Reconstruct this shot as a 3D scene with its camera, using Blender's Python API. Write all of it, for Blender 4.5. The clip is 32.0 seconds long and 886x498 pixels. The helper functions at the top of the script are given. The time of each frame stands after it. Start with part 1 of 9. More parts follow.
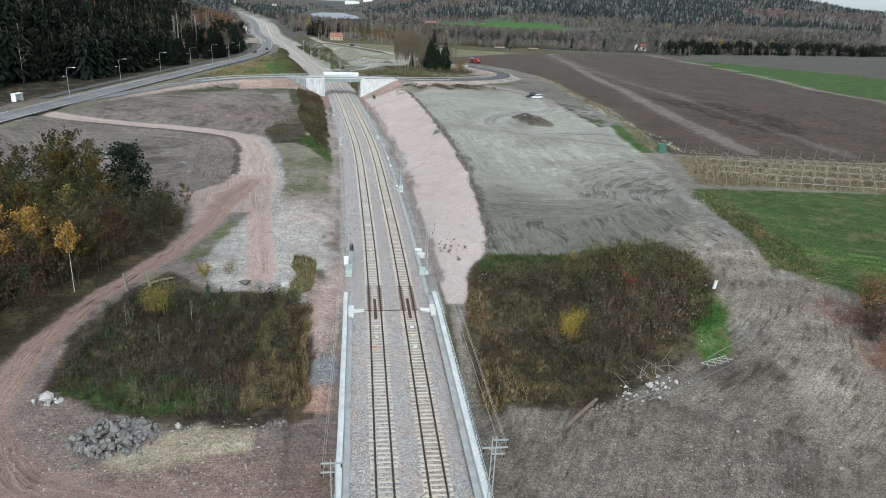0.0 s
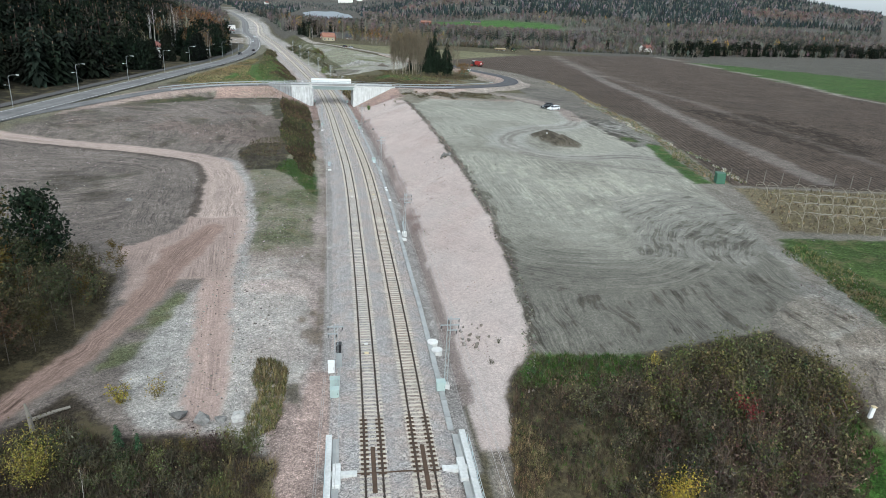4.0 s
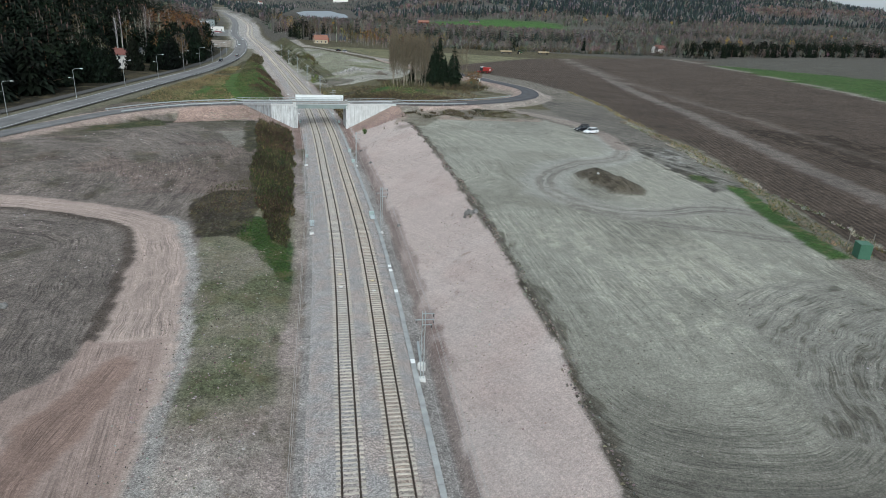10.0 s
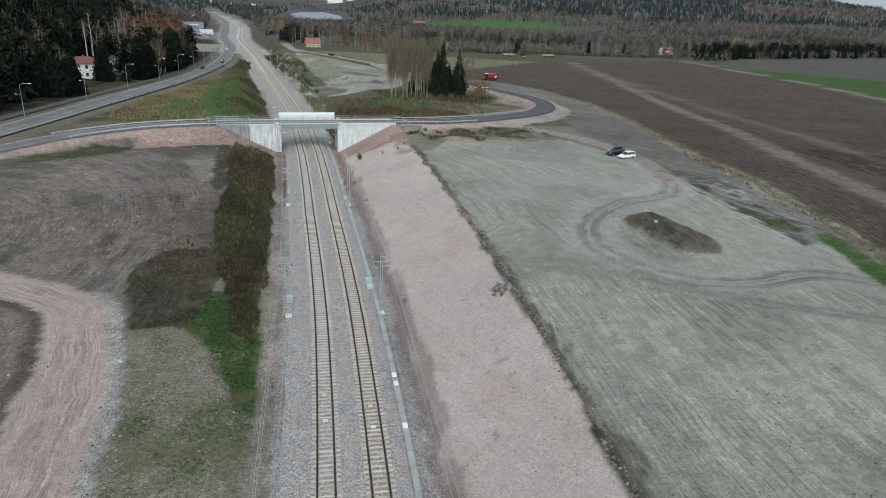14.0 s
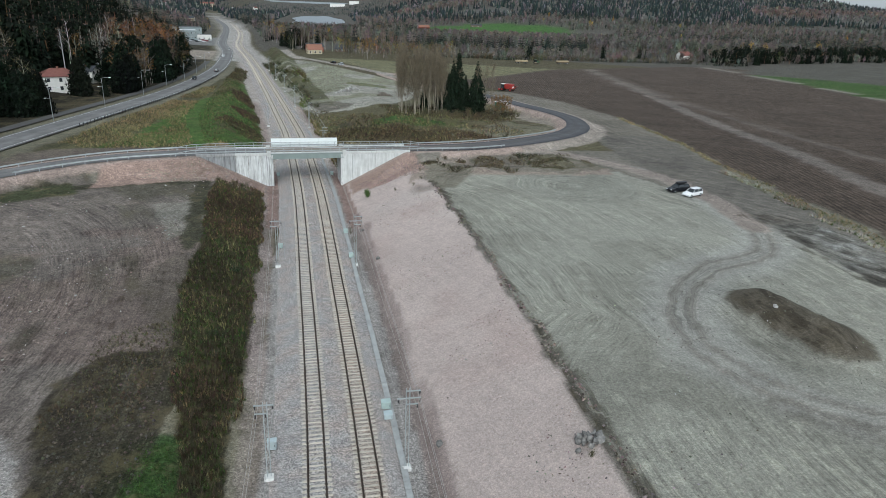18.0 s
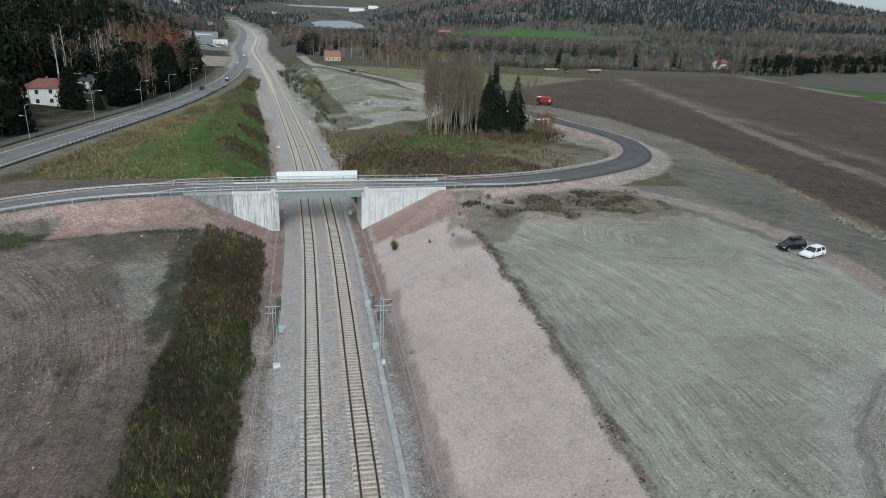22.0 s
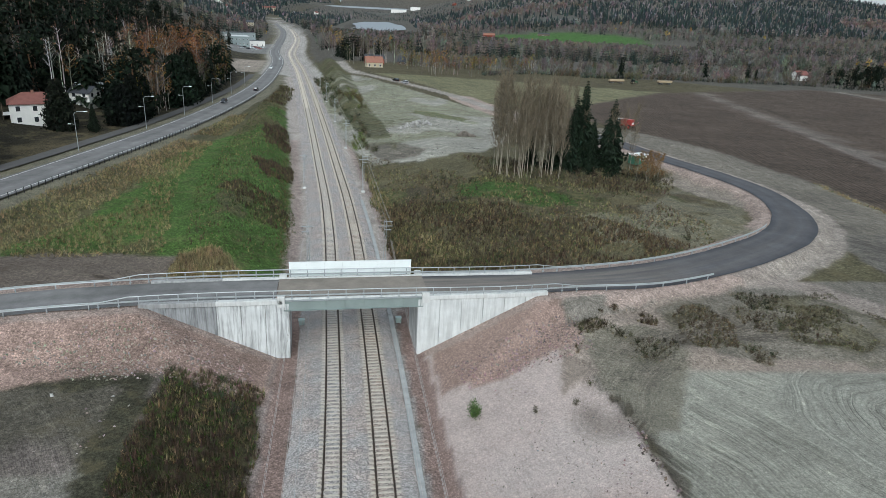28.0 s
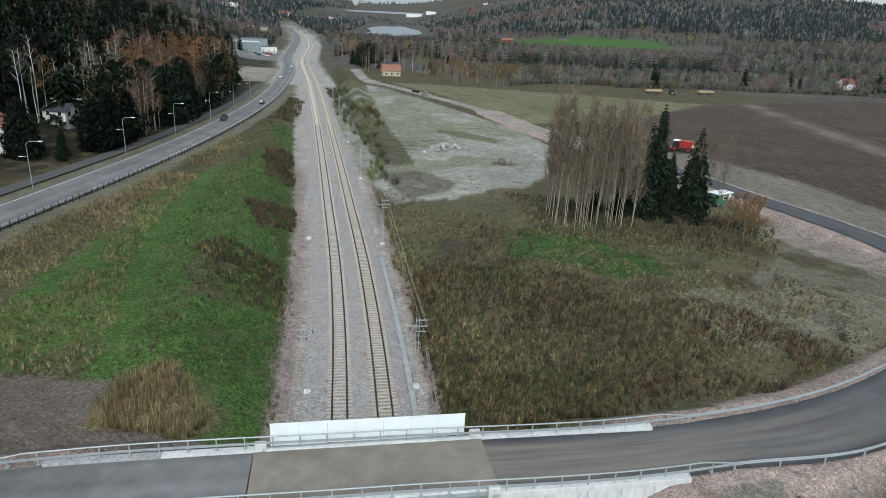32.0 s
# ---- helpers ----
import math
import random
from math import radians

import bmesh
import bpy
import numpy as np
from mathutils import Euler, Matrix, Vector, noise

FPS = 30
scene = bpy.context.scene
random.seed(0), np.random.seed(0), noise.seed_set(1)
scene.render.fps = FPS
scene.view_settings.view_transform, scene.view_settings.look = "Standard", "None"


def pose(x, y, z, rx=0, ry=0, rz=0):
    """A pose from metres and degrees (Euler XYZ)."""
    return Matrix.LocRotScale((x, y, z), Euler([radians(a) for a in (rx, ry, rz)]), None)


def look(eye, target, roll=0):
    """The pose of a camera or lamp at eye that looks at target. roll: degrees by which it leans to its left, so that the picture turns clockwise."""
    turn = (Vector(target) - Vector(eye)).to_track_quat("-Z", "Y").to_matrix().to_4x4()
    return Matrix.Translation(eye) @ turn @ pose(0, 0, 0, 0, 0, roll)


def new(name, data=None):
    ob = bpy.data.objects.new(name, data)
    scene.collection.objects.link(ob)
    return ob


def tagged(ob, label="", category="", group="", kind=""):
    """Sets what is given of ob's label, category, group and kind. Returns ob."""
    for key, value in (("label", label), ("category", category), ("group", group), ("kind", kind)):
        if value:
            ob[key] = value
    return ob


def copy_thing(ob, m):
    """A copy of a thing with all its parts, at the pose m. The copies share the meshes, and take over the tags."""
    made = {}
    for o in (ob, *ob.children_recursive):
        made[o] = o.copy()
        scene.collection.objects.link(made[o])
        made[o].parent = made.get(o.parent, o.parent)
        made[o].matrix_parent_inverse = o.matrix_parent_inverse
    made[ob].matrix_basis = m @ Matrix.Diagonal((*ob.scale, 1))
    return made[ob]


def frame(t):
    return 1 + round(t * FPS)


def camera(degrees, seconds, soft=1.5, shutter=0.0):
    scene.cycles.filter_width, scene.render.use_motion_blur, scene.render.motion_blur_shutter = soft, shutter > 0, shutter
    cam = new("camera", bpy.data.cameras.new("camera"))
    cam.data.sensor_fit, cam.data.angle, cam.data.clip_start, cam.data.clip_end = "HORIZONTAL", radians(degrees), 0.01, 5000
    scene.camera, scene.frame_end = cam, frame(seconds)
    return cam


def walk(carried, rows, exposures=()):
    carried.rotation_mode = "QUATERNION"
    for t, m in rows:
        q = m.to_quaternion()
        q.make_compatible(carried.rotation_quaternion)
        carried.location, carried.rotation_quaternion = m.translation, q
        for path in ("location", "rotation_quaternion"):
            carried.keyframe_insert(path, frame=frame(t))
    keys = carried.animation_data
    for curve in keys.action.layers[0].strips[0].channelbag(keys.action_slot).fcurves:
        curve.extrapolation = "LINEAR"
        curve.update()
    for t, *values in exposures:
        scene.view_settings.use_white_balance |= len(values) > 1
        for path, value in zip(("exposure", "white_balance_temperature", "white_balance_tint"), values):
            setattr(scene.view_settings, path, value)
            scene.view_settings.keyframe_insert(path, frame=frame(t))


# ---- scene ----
cam = camera(67.5, 32.0, soft=0.68)
PATH = [
    (0, (-1.492, -290.078, 38.847), (-1.199, -288.228, 38.146), 2.9),
    (0.5, (-1.36, -285.562, 38.76), (-1.066, -283.712, 38.059), 3.0),
    (1, (-1.312, -281.108, 38.64), (-1.011, -279.26, 37.937), 2.9),
    (1.5, (-1.275, -276.77, 38.524), (-0.969, -274.923, 37.821), 2.9),
    (2, (-1.219, -272.493, 38.435), (-0.908, -270.646, 37.732), 2.9),
    (2.5, (-1.082, -268.342, 38.372), (-0.769, -266.496, 37.67), 2.9),
    (3, (-0.864, -264.347, 38.308), (-0.552, -262.501, 37.604), 3.0),
    (3.5, (-0.664, -260.497, 38.257), (-0.352, -258.65, 37.554), 3.1),
    (5.5, (0.094, -246.024, 38.078), (0.407, -244.178, 37.376), 3.0),
    (6, (0.243, -242.254, 38.118), (0.557, -240.408, 37.416), 3.0),
    (6.5, (0.415, -238.402, 38.185), (0.729, -236.556, 37.482), 3.1),
    (7, (0.63, -234.592, 38.208), (0.945, -232.747, 37.505), 3.1),
    (7.5, (0.918, -230.996, 38.144), (1.231, -229.15, 37.441), 3.0),
    (8, (1.148, -227.322, 38.054), (1.461, -225.476, 37.353), 3.0),
    (8.5, (1.289, -223.467, 37.97), (1.602, -221.62, 37.269), 2.9),
    (9, (1.354, -219.616, 37.934), (1.671, -217.77, 37.234), 2.8),
    (9.5, (1.502, -215.778, 38.043), (1.82, -213.933, 37.339), 2.9),
    (10, (1.616, -211.937, 38.207), (1.936, -210.093, 37.502), 2.8),
    (10.5, (1.698, -208.13, 38.355), (2.022, -206.287, 37.648), 2.9),
    (11, (1.852, -204.317, 38.427), (2.176, -202.475, 37.719), 2.8),
    (11.5, (2.052, -200.551, 38.428), (2.375, -198.708, 37.722), 2.8),
    (12, (2.302, -196.809, 38.368), (2.627, -194.965, 37.664), 2.7),
    (12.5, (2.549, -192.966, 38.303), (2.876, -191.122, 37.6), 2.7),
    (13, (2.738, -188.939, 38.262), (3.067, -187.094, 37.561), 2.6),
    (13.5, (3.012, -184.899, 38.311), (3.342, -183.057, 37.607), 2.6),
    (14, (3.289, -180.931, 38.335), (3.619, -179.088, 37.631), 2.5),
    (14.5, (3.504, -177.073, 38.348), (3.836, -175.231, 37.643), 2.4),
    (16.5, (3.326, -162.141, 38.501), (3.664, -160.298, 37.803), 2.3),
    (17, (3.39, -158.234, 38.485), (3.722, -156.389, 37.788), 2.2),
    (17.5, (3.495, -154.301, 38.439), (3.822, -152.455, 37.743), 2.3),
    (18, (3.601, -150.384, 38.404), (3.923, -148.537, 37.708), 2.3),
    (18.5, (3.752, -146.393, 38.394), (4.069, -144.545, 37.699), 2.3),
    (19, (3.899, -142.408, 38.4), (4.209, -140.559, 37.703), 2.3),
    (19.5, (3.907, -138.446, 38.348), (4.212, -136.596, 37.653), 2.4),
    (20, (3.65, -134.711, 38.235), (3.952, -132.859, 37.541), 2.4),
    (20.5, (3.419, -131.267, 38.154), (3.719, -129.414, 37.465), 2.5),
    (21, (3.258, -127.788, 38.095), (3.552, -125.933, 37.409), 2.6),
    (21.5, (3.229, -124.188, 38.075), (3.516, -122.332, 37.389), 2.5),
    (22, (3.303, -120.405, 38.119), (3.579, -118.546, 37.433), 2.5),
    (22.5, (3.381, -116.636, 38.196), (3.648, -114.777, 37.508), 2.6),
    (23, (3.49, -112.852, 38.257), (3.744, -110.991, 37.567), 2.3),
    (23.5, (3.393, -109.118, 38.174), (3.641, -107.256, 37.486), 2.4),
    (24, (3.231, -105.236, 38.092), (3.466, -103.372, 37.405), 2.4),
    (24.5, (3.044, -101.391, 38.013), (3.27, -99.526, 37.327), 2.5),
    (25, (2.897, -97.443, 37.997), (3.116, -95.576, 37.313), 2.6),
    (25.5, (2.847, -93.52, 37.981), (3.058, -91.653, 37.295), 2.7),
    (27.5, (1.734, -77.459, 38.032), (1.911, -75.589, 37.345), 3.0),
    (28, (1.41, -73.421, 38.046), (1.583, -71.55, 37.36), 3.0),
    (28.5, (1.103, -69.477, 37.997), (1.272, -67.606, 37.312), 2.9),
    (29, (0.788, -65.407, 37.978), (0.953, -63.535, 37.294), 2.9),
    (29.5, (0.469, -61.454, 37.924), (0.629, -59.581, 37.24), 2.9),
    (30, (0.154, -57.309, 37.923), (0.305, -55.435, 37.241), 2.9),
    (30.5, (-0.087, -53.272, 37.866), (0.06, -51.398, 37.185), 2.9),
    (31, (-0.307, -49.027, 37.867), (-0.167, -47.152, 37.188), 2.8),
    (31.5, (-0.571, -44.934, 37.846), (-0.434, -43.058, 37.167), 2.9),
    (32, (-0.885, -40.657, 37.859), (-0.752, -38.78, 37.182), 2.9),
]
walk(cam, [(t, look(e, g, r)) for t, e, g, r in PATH], ((0, 0.3, 6050, 4), (3.5, 0.3, 6050, 4), (7.5, 0.07, 6050, 4), (14, -0.1, 6050, 4), (22, -0.1, 6050, 4), (32, 0.03, 6050, 4)))

# ---------------- sky and sun: an overcast day ----------------
SUN_AZ, SUN_EL = 187, 40
world = bpy.data.worlds.new("overcast_sky")
scene.world = world
world.use_nodes = True
wn, wl = world.node_tree.nodes, world.node_tree.links
wn.clear()
w_out, w_bg, w_sky, w_hsv = wn.new("ShaderNodeOutputWorld"), wn.new("ShaderNodeBackground"), wn.new("ShaderNodeTexSky"), wn.new("ShaderNodeHueSaturation")
w_sky.sky_type, w_sky.sun_disc = "NISHITA", False
w_sky.sun_elevation, w_sky.sun_rotation = radians(SUN_EL), radians(SUN_AZ)
w_sky.air_density, w_sky.dust_density, w_sky.ozone_density = 1.0, 3.0, 1.0
w_hsv.inputs["Saturation"].default_value = 0.28
w_bg.inputs["Strength"].default_value = 0.11
wl.new(w_sky.outputs[0], w_hsv.inputs["Color"])
w_veil = wn.new("ShaderNodeMix")
w_veil.data_type, w_veil.blend_type = "RGBA", "ADD"
w_veil.inputs[0].default_value = 1.0
w_veil.inputs[7].default_value = (3.1, 3.35, 3.6, 1)  # the even light of the cloud layer
wl.new(w_hsv.outputs[0], w_veil.inputs[6])
wl.new(w_veil.outputs[2], w_bg.inputs["Color"])
wl.new(w_bg.outputs[0], w_out.inputs["Surface"])
sun = new("sun", bpy.data.lights.new("sun", "SUN"))
sun.data.energy, sun.data.angle, sun.data.color = 1.3, radians(22), (1.0, 0.97, 0.93)
sun.matrix_world = look((0, 0, 100), (-100 * math.sin(radians(SUN_AZ)) * math.cos(radians(SUN_EL)), -100 * math.cos(radians(SUN_AZ)) * math.cos(radians(SUN_EL)), 100 - 100 * math.sin(radians(SUN_EL))))
# ---------------- the lie of the land ----------------
TRACK_Y = [-330, -300, -245, -230, -212, -185, -150, -122, -104, -76, -60, -42, -13.7, 15, 30, 55, 98, 190, 357, 553, 712, 865, 1079, 1497, 1718, 2000]
TRACK_X = [2.6, 3.2, 4.05, 4.35, 4.7, 4.95, 4.8, 4.5, 4.0, 2.55, 1.55, 0.5, -1.4, -3.95, -5.35, -8.2, -14.2, -27.5, -53, -85.5, -103.5, -121.5, -153, -226, -280, -345]


def spline(px, py):
    """A smooth curve through the knots, as a function of arrays."""
    px, py = np.array(px, float), np.array(py, float)
    m = np.gradient(py, px)
    def f(v):
        v = np.asarray(v, float)
        w = np.clip(v, px[0], px[-1])
        i = np.clip(np.searchsorted(px, w) - 1, 0, len(px) - 2)
        h = px[i + 1] - px[i]
        u = (w - px[i]) / h
        return ((2 * u ** 3 - 3 * u ** 2 + 1) * py[i] + (u ** 3 - 2 * u ** 2 + u) * h * m[i]
                + (-2 * u ** 3 + 3 * u ** 2) * py[i + 1] + (u ** 3 - u ** 2) * h * m[i + 1])
    return f


track_x = spline(TRACK_Y, TRACK_X)


def track_z(y):
    return -0.015 * np.clip(np.asarray(y, float) - 20, 0, 1400)


def smooth(a, b, v):
    u = np.clip((np.asarray(v, float) - a) / (b - a), 0, 1)
    return u * u * (3 - 2 * u)


def to_line(x, y, line):
    """The distance to a polyline of (x, y, z), with its height there, its length so far and the side."""
    x, y = np.asarray(x, float), np.asarray(y, float)
    best, bz, bs, side = np.full(x.shape, 1e9), np.zeros(x.shape), np.zeros(x.shape), np.zeros(x.shape)
    run = 0.0
    for (ax, ay, az), (cx, cy, cz) in zip(line[:-1], line[1:]):
        dx, dy = cx - ax, cy - ay
        n = math.hypot(dx, dy)
        u = np.clip(((x - ax) * dx + (y - ay) * dy) / (n * n), 0, 1)
        d = np.hypot(x - ax - u * dx, y - ay - u * dy)
        near = d < best
        best = np.where(near, d, best)
        bz = np.where(near, az + u * (cz - az), bz)
        bs = np.where(near, run + u * n, bs)
        side = np.where(near, np.sign((x - ax) * dy - (y - ay) * dx), side)
        run += n
    return best, bz, bs, side


def rounded(line, step=3.0):
    """A polyline resampled smoothly."""
    p = np.array(line, float)
    s = np.concatenate([[0], np.cumsum(np.hypot(*np.diff(p[:, :2], axis=0).T))])
    v = np.linspace(0, s[-1], max(2, int(s[-1] / step) + 1))
    return [tuple(map(float, q)) for q in np.stack([spline(s, p[:, k])(v) for k in range(3)], 1)]


# the road over the bridge, from the highway to the field
OVER = rounded([(-93, -84, 2.95), (-87.5, -62, 2.95), (-80, -44, 3.0), (-70, -27, 3.6), (-57.5, -15, 4.9), (-43, -7.2, 5.8), (-25, -3.5, 6.35), (-2.3, -0.95, 6.45), (20, 1.65, 6.3), (38, 6.9, 6.0), (55, 16.4, 5.7), (68, 27, 5.5),
                (76, 40, 5.3), (79, 54, 5.2), (76.5, 70, 5.0), (72, 86, 4.6), (66, 110, 4.2), (55, 148, 2.9), (43, 182, 1.8), (33, 222, 1.1)])
# the highway
HIGHWAY = rounded([(-112, -360, 3), (-105, -220, 3), (-99, -130, 3), (-95, -92, 3), (-92, -74, 3), (-87, -47, 3.1), (-81, -18, 3.3), (-74, 16, 3.4), (-68, 50, 3.3), (-63.5, 82, 2.8), (-60, 127, 1.4), (-58.5, 180, 0.0), (-60.5, 245, -2.0), (-73, 380, -4.9), (-82, 450, -6.6), (-103, 565, -8.5),
                   (-123, 717, -11), (-155, 966, -14), (-196, 1233, -17), (-259, 1561, -19), (-300, 1800, -20), (-340, 2150, -20)], 8)
# the gravel road on the town side of the track
GRAVEL = rounded([(-92, -77, 2.7), (-83, -80, 1.7), (-70, -83.5, 1.0), (-52, -88, 0.7), (-38, -93, 0.5), (-29, -99.5, 0.4), (-25.5, -110, 0.3), (-23, -123, 0.3), (-21.5, -136, 0.3), (-19.5, -150, 0.2), (-16, -176, 0.0), (-13.5, -199, -0.3)])
LANE = rounded([(-21.5, -146, 0.2), (-24.5, -160, 0.0), (-25.5, -174, -0.2), (-28.5, -186, -0.5), (-32.5, -197, -0.8), (-36.5, -208, -1.6), (-38.5, -218, -2.9), (-37.5, -227, -4.2), (-32, -234.5, -4.9), (-18, -240, -5.3), (-4, -242, -5.4)])


def height(x, y):
    """The height of the ground."""
    x, y = np.asarray(x, float), np.asarray(y, float)
    cx = track_x(y)
    d = x - cx
    zt = track_z(y)
    # the field side
    shift = np.clip(0.55 * (x - 25), 0, 120)
    ry = y + shift
    right = np.interp(ry, [-300, -238, -222, -206, -190, -170, -145, 0, 60, 110, 160, 300, 600, 1500, 2300, 2800, 3000, 5000], [-5.6, -5.2, -4.0, -0.8, 1.8, 3.6, 4.5, 4.6, 4.4, 2.6, 1.5, 0.2, -4, -16, -18, 5, 13, 14])
    toe = np.interp(y, [-210, -180, -20, 20, 60], [7.0, 7.6, 8.2, 8.5, 9.0])
    top = np.interp(y, [-230, -200, -182, -150, -118, -90, -58, -25, 0, 15, 40, 90, 140], [12, 14.5, 17.5, 19.8, 20.8, 21.7, 23.0, 23.6, 23.4, 26, 30, 34, 34])
    base = zt - 0.75
    zr = base + (right - base) * np.clip((d - toe) / (top - toe), 0, 1)
    # the town side
    left = np.interp(y, [-300, -238, -224, -208, -195, -110, -90, -60, -20, 8, 25, 60, 110, 180, 300, 600, 1500, 2300, 2800, 3000, 5000], [-5.6, -5.2, -4.2, -1.2, 0, 0.35, 1.0, 2.3, 3.2, 3.4, 3.2, 3.2, 2.0, -1.2, -4.2, -9, -22, -20, 5, 13, 14])
    ltop = np.interp(y, [-225, -200, -110, -95, -60, -20, 10, 40, 150, 250], [-12, -12, -14, -16, -17, -18, -18, -19, -17, -15])
    zl = base + (left - base) * np.clip((d + 8.3) / (ltop + 8.3), 0, 1)
    z = np.where(d > 0, zr, zl)
    z = np.where((d > -8.3) & (d < toe), base, z)
    z = z - 0.35 * np.exp(-((d - toe + 0.4) / 0.8) ** 2) * (y > -200) * (y < 900)
    # the wooded hill over the highway
    hd, hz, _, hs = to_line(x, y, HIGHWAY)
    hill = (hs < 0) * (hd - 16)
    near = 1 - smooth(700, 1300, y)
    z = np.where(hs < 0, (hz - 0.3) * near + z * (1 - near), z)
    z = z + np.clip(hill, 0, 260) * 0.17 * smooth(0, 40, hill) * smooth(-200, 0, y + 60) * near
    z = z + np.clip(hill - 40, 0, 170) * 0.24 * smooth(-200, 0, y + 60) * near
    # the roads' own formation
    fade = (1 - smooth(9, 24, hd)) * smooth(6.5, 10.5, np.abs(d))
    z = z * (1 - fade) + (hz - 0.3) * fade
    od, oz, _, _ = to_line(x, y, OVER)
    bank = oz - 0.12 - np.clip(od - 4.9, 0, 99) / 1.55
    cone = -0.95 + (np.abs(d) - 8.0) * 0.50
    bank = np.where((od > 2.45) & (np.abs(d) < 24.4), np.minimum(bank, np.maximum(cone, -0.9)), bank)
    open_ = (np.abs(d) < 8.2) & (np.abs(y) < 25)
    z = np.where(open_, z, np.maximum(z, bank))
    z = np.where((od < 4.9) & (z > oz - 0.12) & ~open_, oz - 0.12, z)
    for line, half in ((GRAVEL, 3.6), (LANE, 2.6)):
        gd, gz, _, _ = to_line(x, y, line)
        fade = 1 - smooth(half, half + 7, gd)
        fade = np.where(np.abs(d) < 9, 0, fade)
        z = z * (1 - fade) + (gz - 0.05) * fade
    # the passage under the railway bridge at the start
    dig = 1 - smooth(-226, -212, y)
    under = np.where(np.abs(d) < 12, -5.5, -6.0)
    z = np.where(np.abs(d) < 12, z * (1 - dig) + under * dig, z)
    # the far valley and its hills
    r = np.hypot(x, y)
    far = smooth(500, 1500, r)
    hills = (135 * smooth(0, 700, x) * (1 - 0.55 * smooth(1500, 2300, x)) * smooth(1000, 2700, y) + 46 * smooth(4500, 4800, y) * (1 - 0.7 * smooth(0, 500, x))) * (1 + 0.16 * np.sin(x / 310.0 + 1.0) + 0.10 * np.sin(x / 130.0 + y / 400.0))
    hills = hills + 75 * smooth(-220, -800, x) * smooth(900, 2000, y) * (1 - 0.5 * smooth(2600, 3400, y))
    z = z + hills
    # the near lake's bowl
    bowl = smooth(1.08, 0.9, np.hypot((x + 32) / 74, (y - 1740) / 500))
    z = z * (1 - bowl) - 22 * bowl
    bowl = smooth(1.0, 0.8, np.hypot((x - 60) / 520, (y - 3860) / 820))
    z = z * (1 - bowl) + 10 * bowl
    return z

# ---------------- tools for meshes and materials ----------------
def link_mesh(name, verts, faces, material, parent=None, label="", flat=True):
    me = bpy.data.meshes.new(name)
    me.from_pydata([tuple(v) for v in verts], [], [tuple(f) for f in faces])
    me.materials.append(material)
    if not flat:
        me.polygons.foreach_set("use_smooth", np.ones(len(me.polygons), bool))
    me.update()
    ob = new(name, me)
    if parent:
        ob.parent = parent
    if label:
        ob["label"] = label
    return ob


def big_mesh(name, verts, tris, material, attrs=None, flat=True):
    """A mesh from arrays, for the sheets and for what nobody could count."""
    verts, tris = np.asarray(verts, np.float32), np.asarray(tris, np.int32)
    k = tris.shape[1]
    me = bpy.data.meshes.new(name)
    me.vertices.add(len(verts))
    me.vertices.foreach_set("co", verts.ravel())
    me.loops.add(tris.size)
    me.loops.foreach_set("vertex_index", tris.ravel())
    me.polygons.add(len(tris))
    me.polygons.foreach_set("loop_start", np.arange(0, tris.size, k, dtype=np.int32))
    me.polygons.foreach_set("loop_total", np.full(len(tris), k, np.int32))
    me.polygons.foreach_set("use_smooth", np.full(len(tris), not flat))
    me.materials.append(material)
    for key, value in (attrs or {}).items():
        value = np.asarray(value, np.float32)
        a = me.attributes.new(key, "FLOAT_COLOR" if value.ndim == 2 else "FLOAT", "POINT")
        a.data.foreach_set("color" if value.ndim == 2 else "value", value.ravel())
    me.update(calc_edges=True)
    return new(name, me)


def part(name, bm, material, parent=None, label=""):
    me = bpy.data.meshes.new(name)
    bm.to_mesh(me)
    bm.free()
    me.materials.append(material)
    ob = new(name, me)
    if parent:
        ob.parent = parent
    if label:
        ob["label"] = label
    return ob


def thing(name, m, label, category, group="", kind=""):
    ob = new(name)
    ob.empty_display_size = 0.2
    ob.matrix_basis = m
    return tagged(ob, label, category, group, kind)


def box(bm, x0, x1, y0, y1, z0, z1, bevel=0.0):
    v = [bm.verts.new(c) for c in ((x0, y0, z0), (x1, y0, z0), (x1, y1, z0), (x0, y1, z0), (x0, y0, z1), (x1, y0, z1), (x1, y1, z1), (x0, y1, z1))]
    f = [bm.faces.new([v[i] for i in q]) for q in ((3, 2, 1, 0), (4, 5, 6, 7), (0, 1, 5, 4), (1, 2, 6, 5), (2, 3, 7, 6), (3, 0, 4, 7))]
    if bevel:
        bmesh.ops.bevel(bm, geom=list({e for q in f for e in q.edges}), offset=bevel, segments=1, affect="EDGES")
    return bm


def tube(bm, a, b, r0, r1=None, n=7, caps=True):
    """A tapered round bar from a to b."""
    r1 = r0 if r1 is None else r1
    a, b = Vector(a), Vector(b)
    q = (b - a).to_track_quat("Z", "Y")
    rings = []
    for p, r in ((a, r0), (b, r1)):
        rings.append([bm.verts.new(p + q @ Vector((r * math.cos(i * math.tau / n), r * math.sin(i * math.tau / n), 0))) for i in range(n)])
    for i in range(n):
        bm.faces.new((rings[0][i], rings[0][(i + 1) % n], rings[1][(i + 1) % n], rings[1][i]))
    if caps:
        bm.faces.new(rings[0][::-1]), bm.faces.new(rings[1])
    return bm


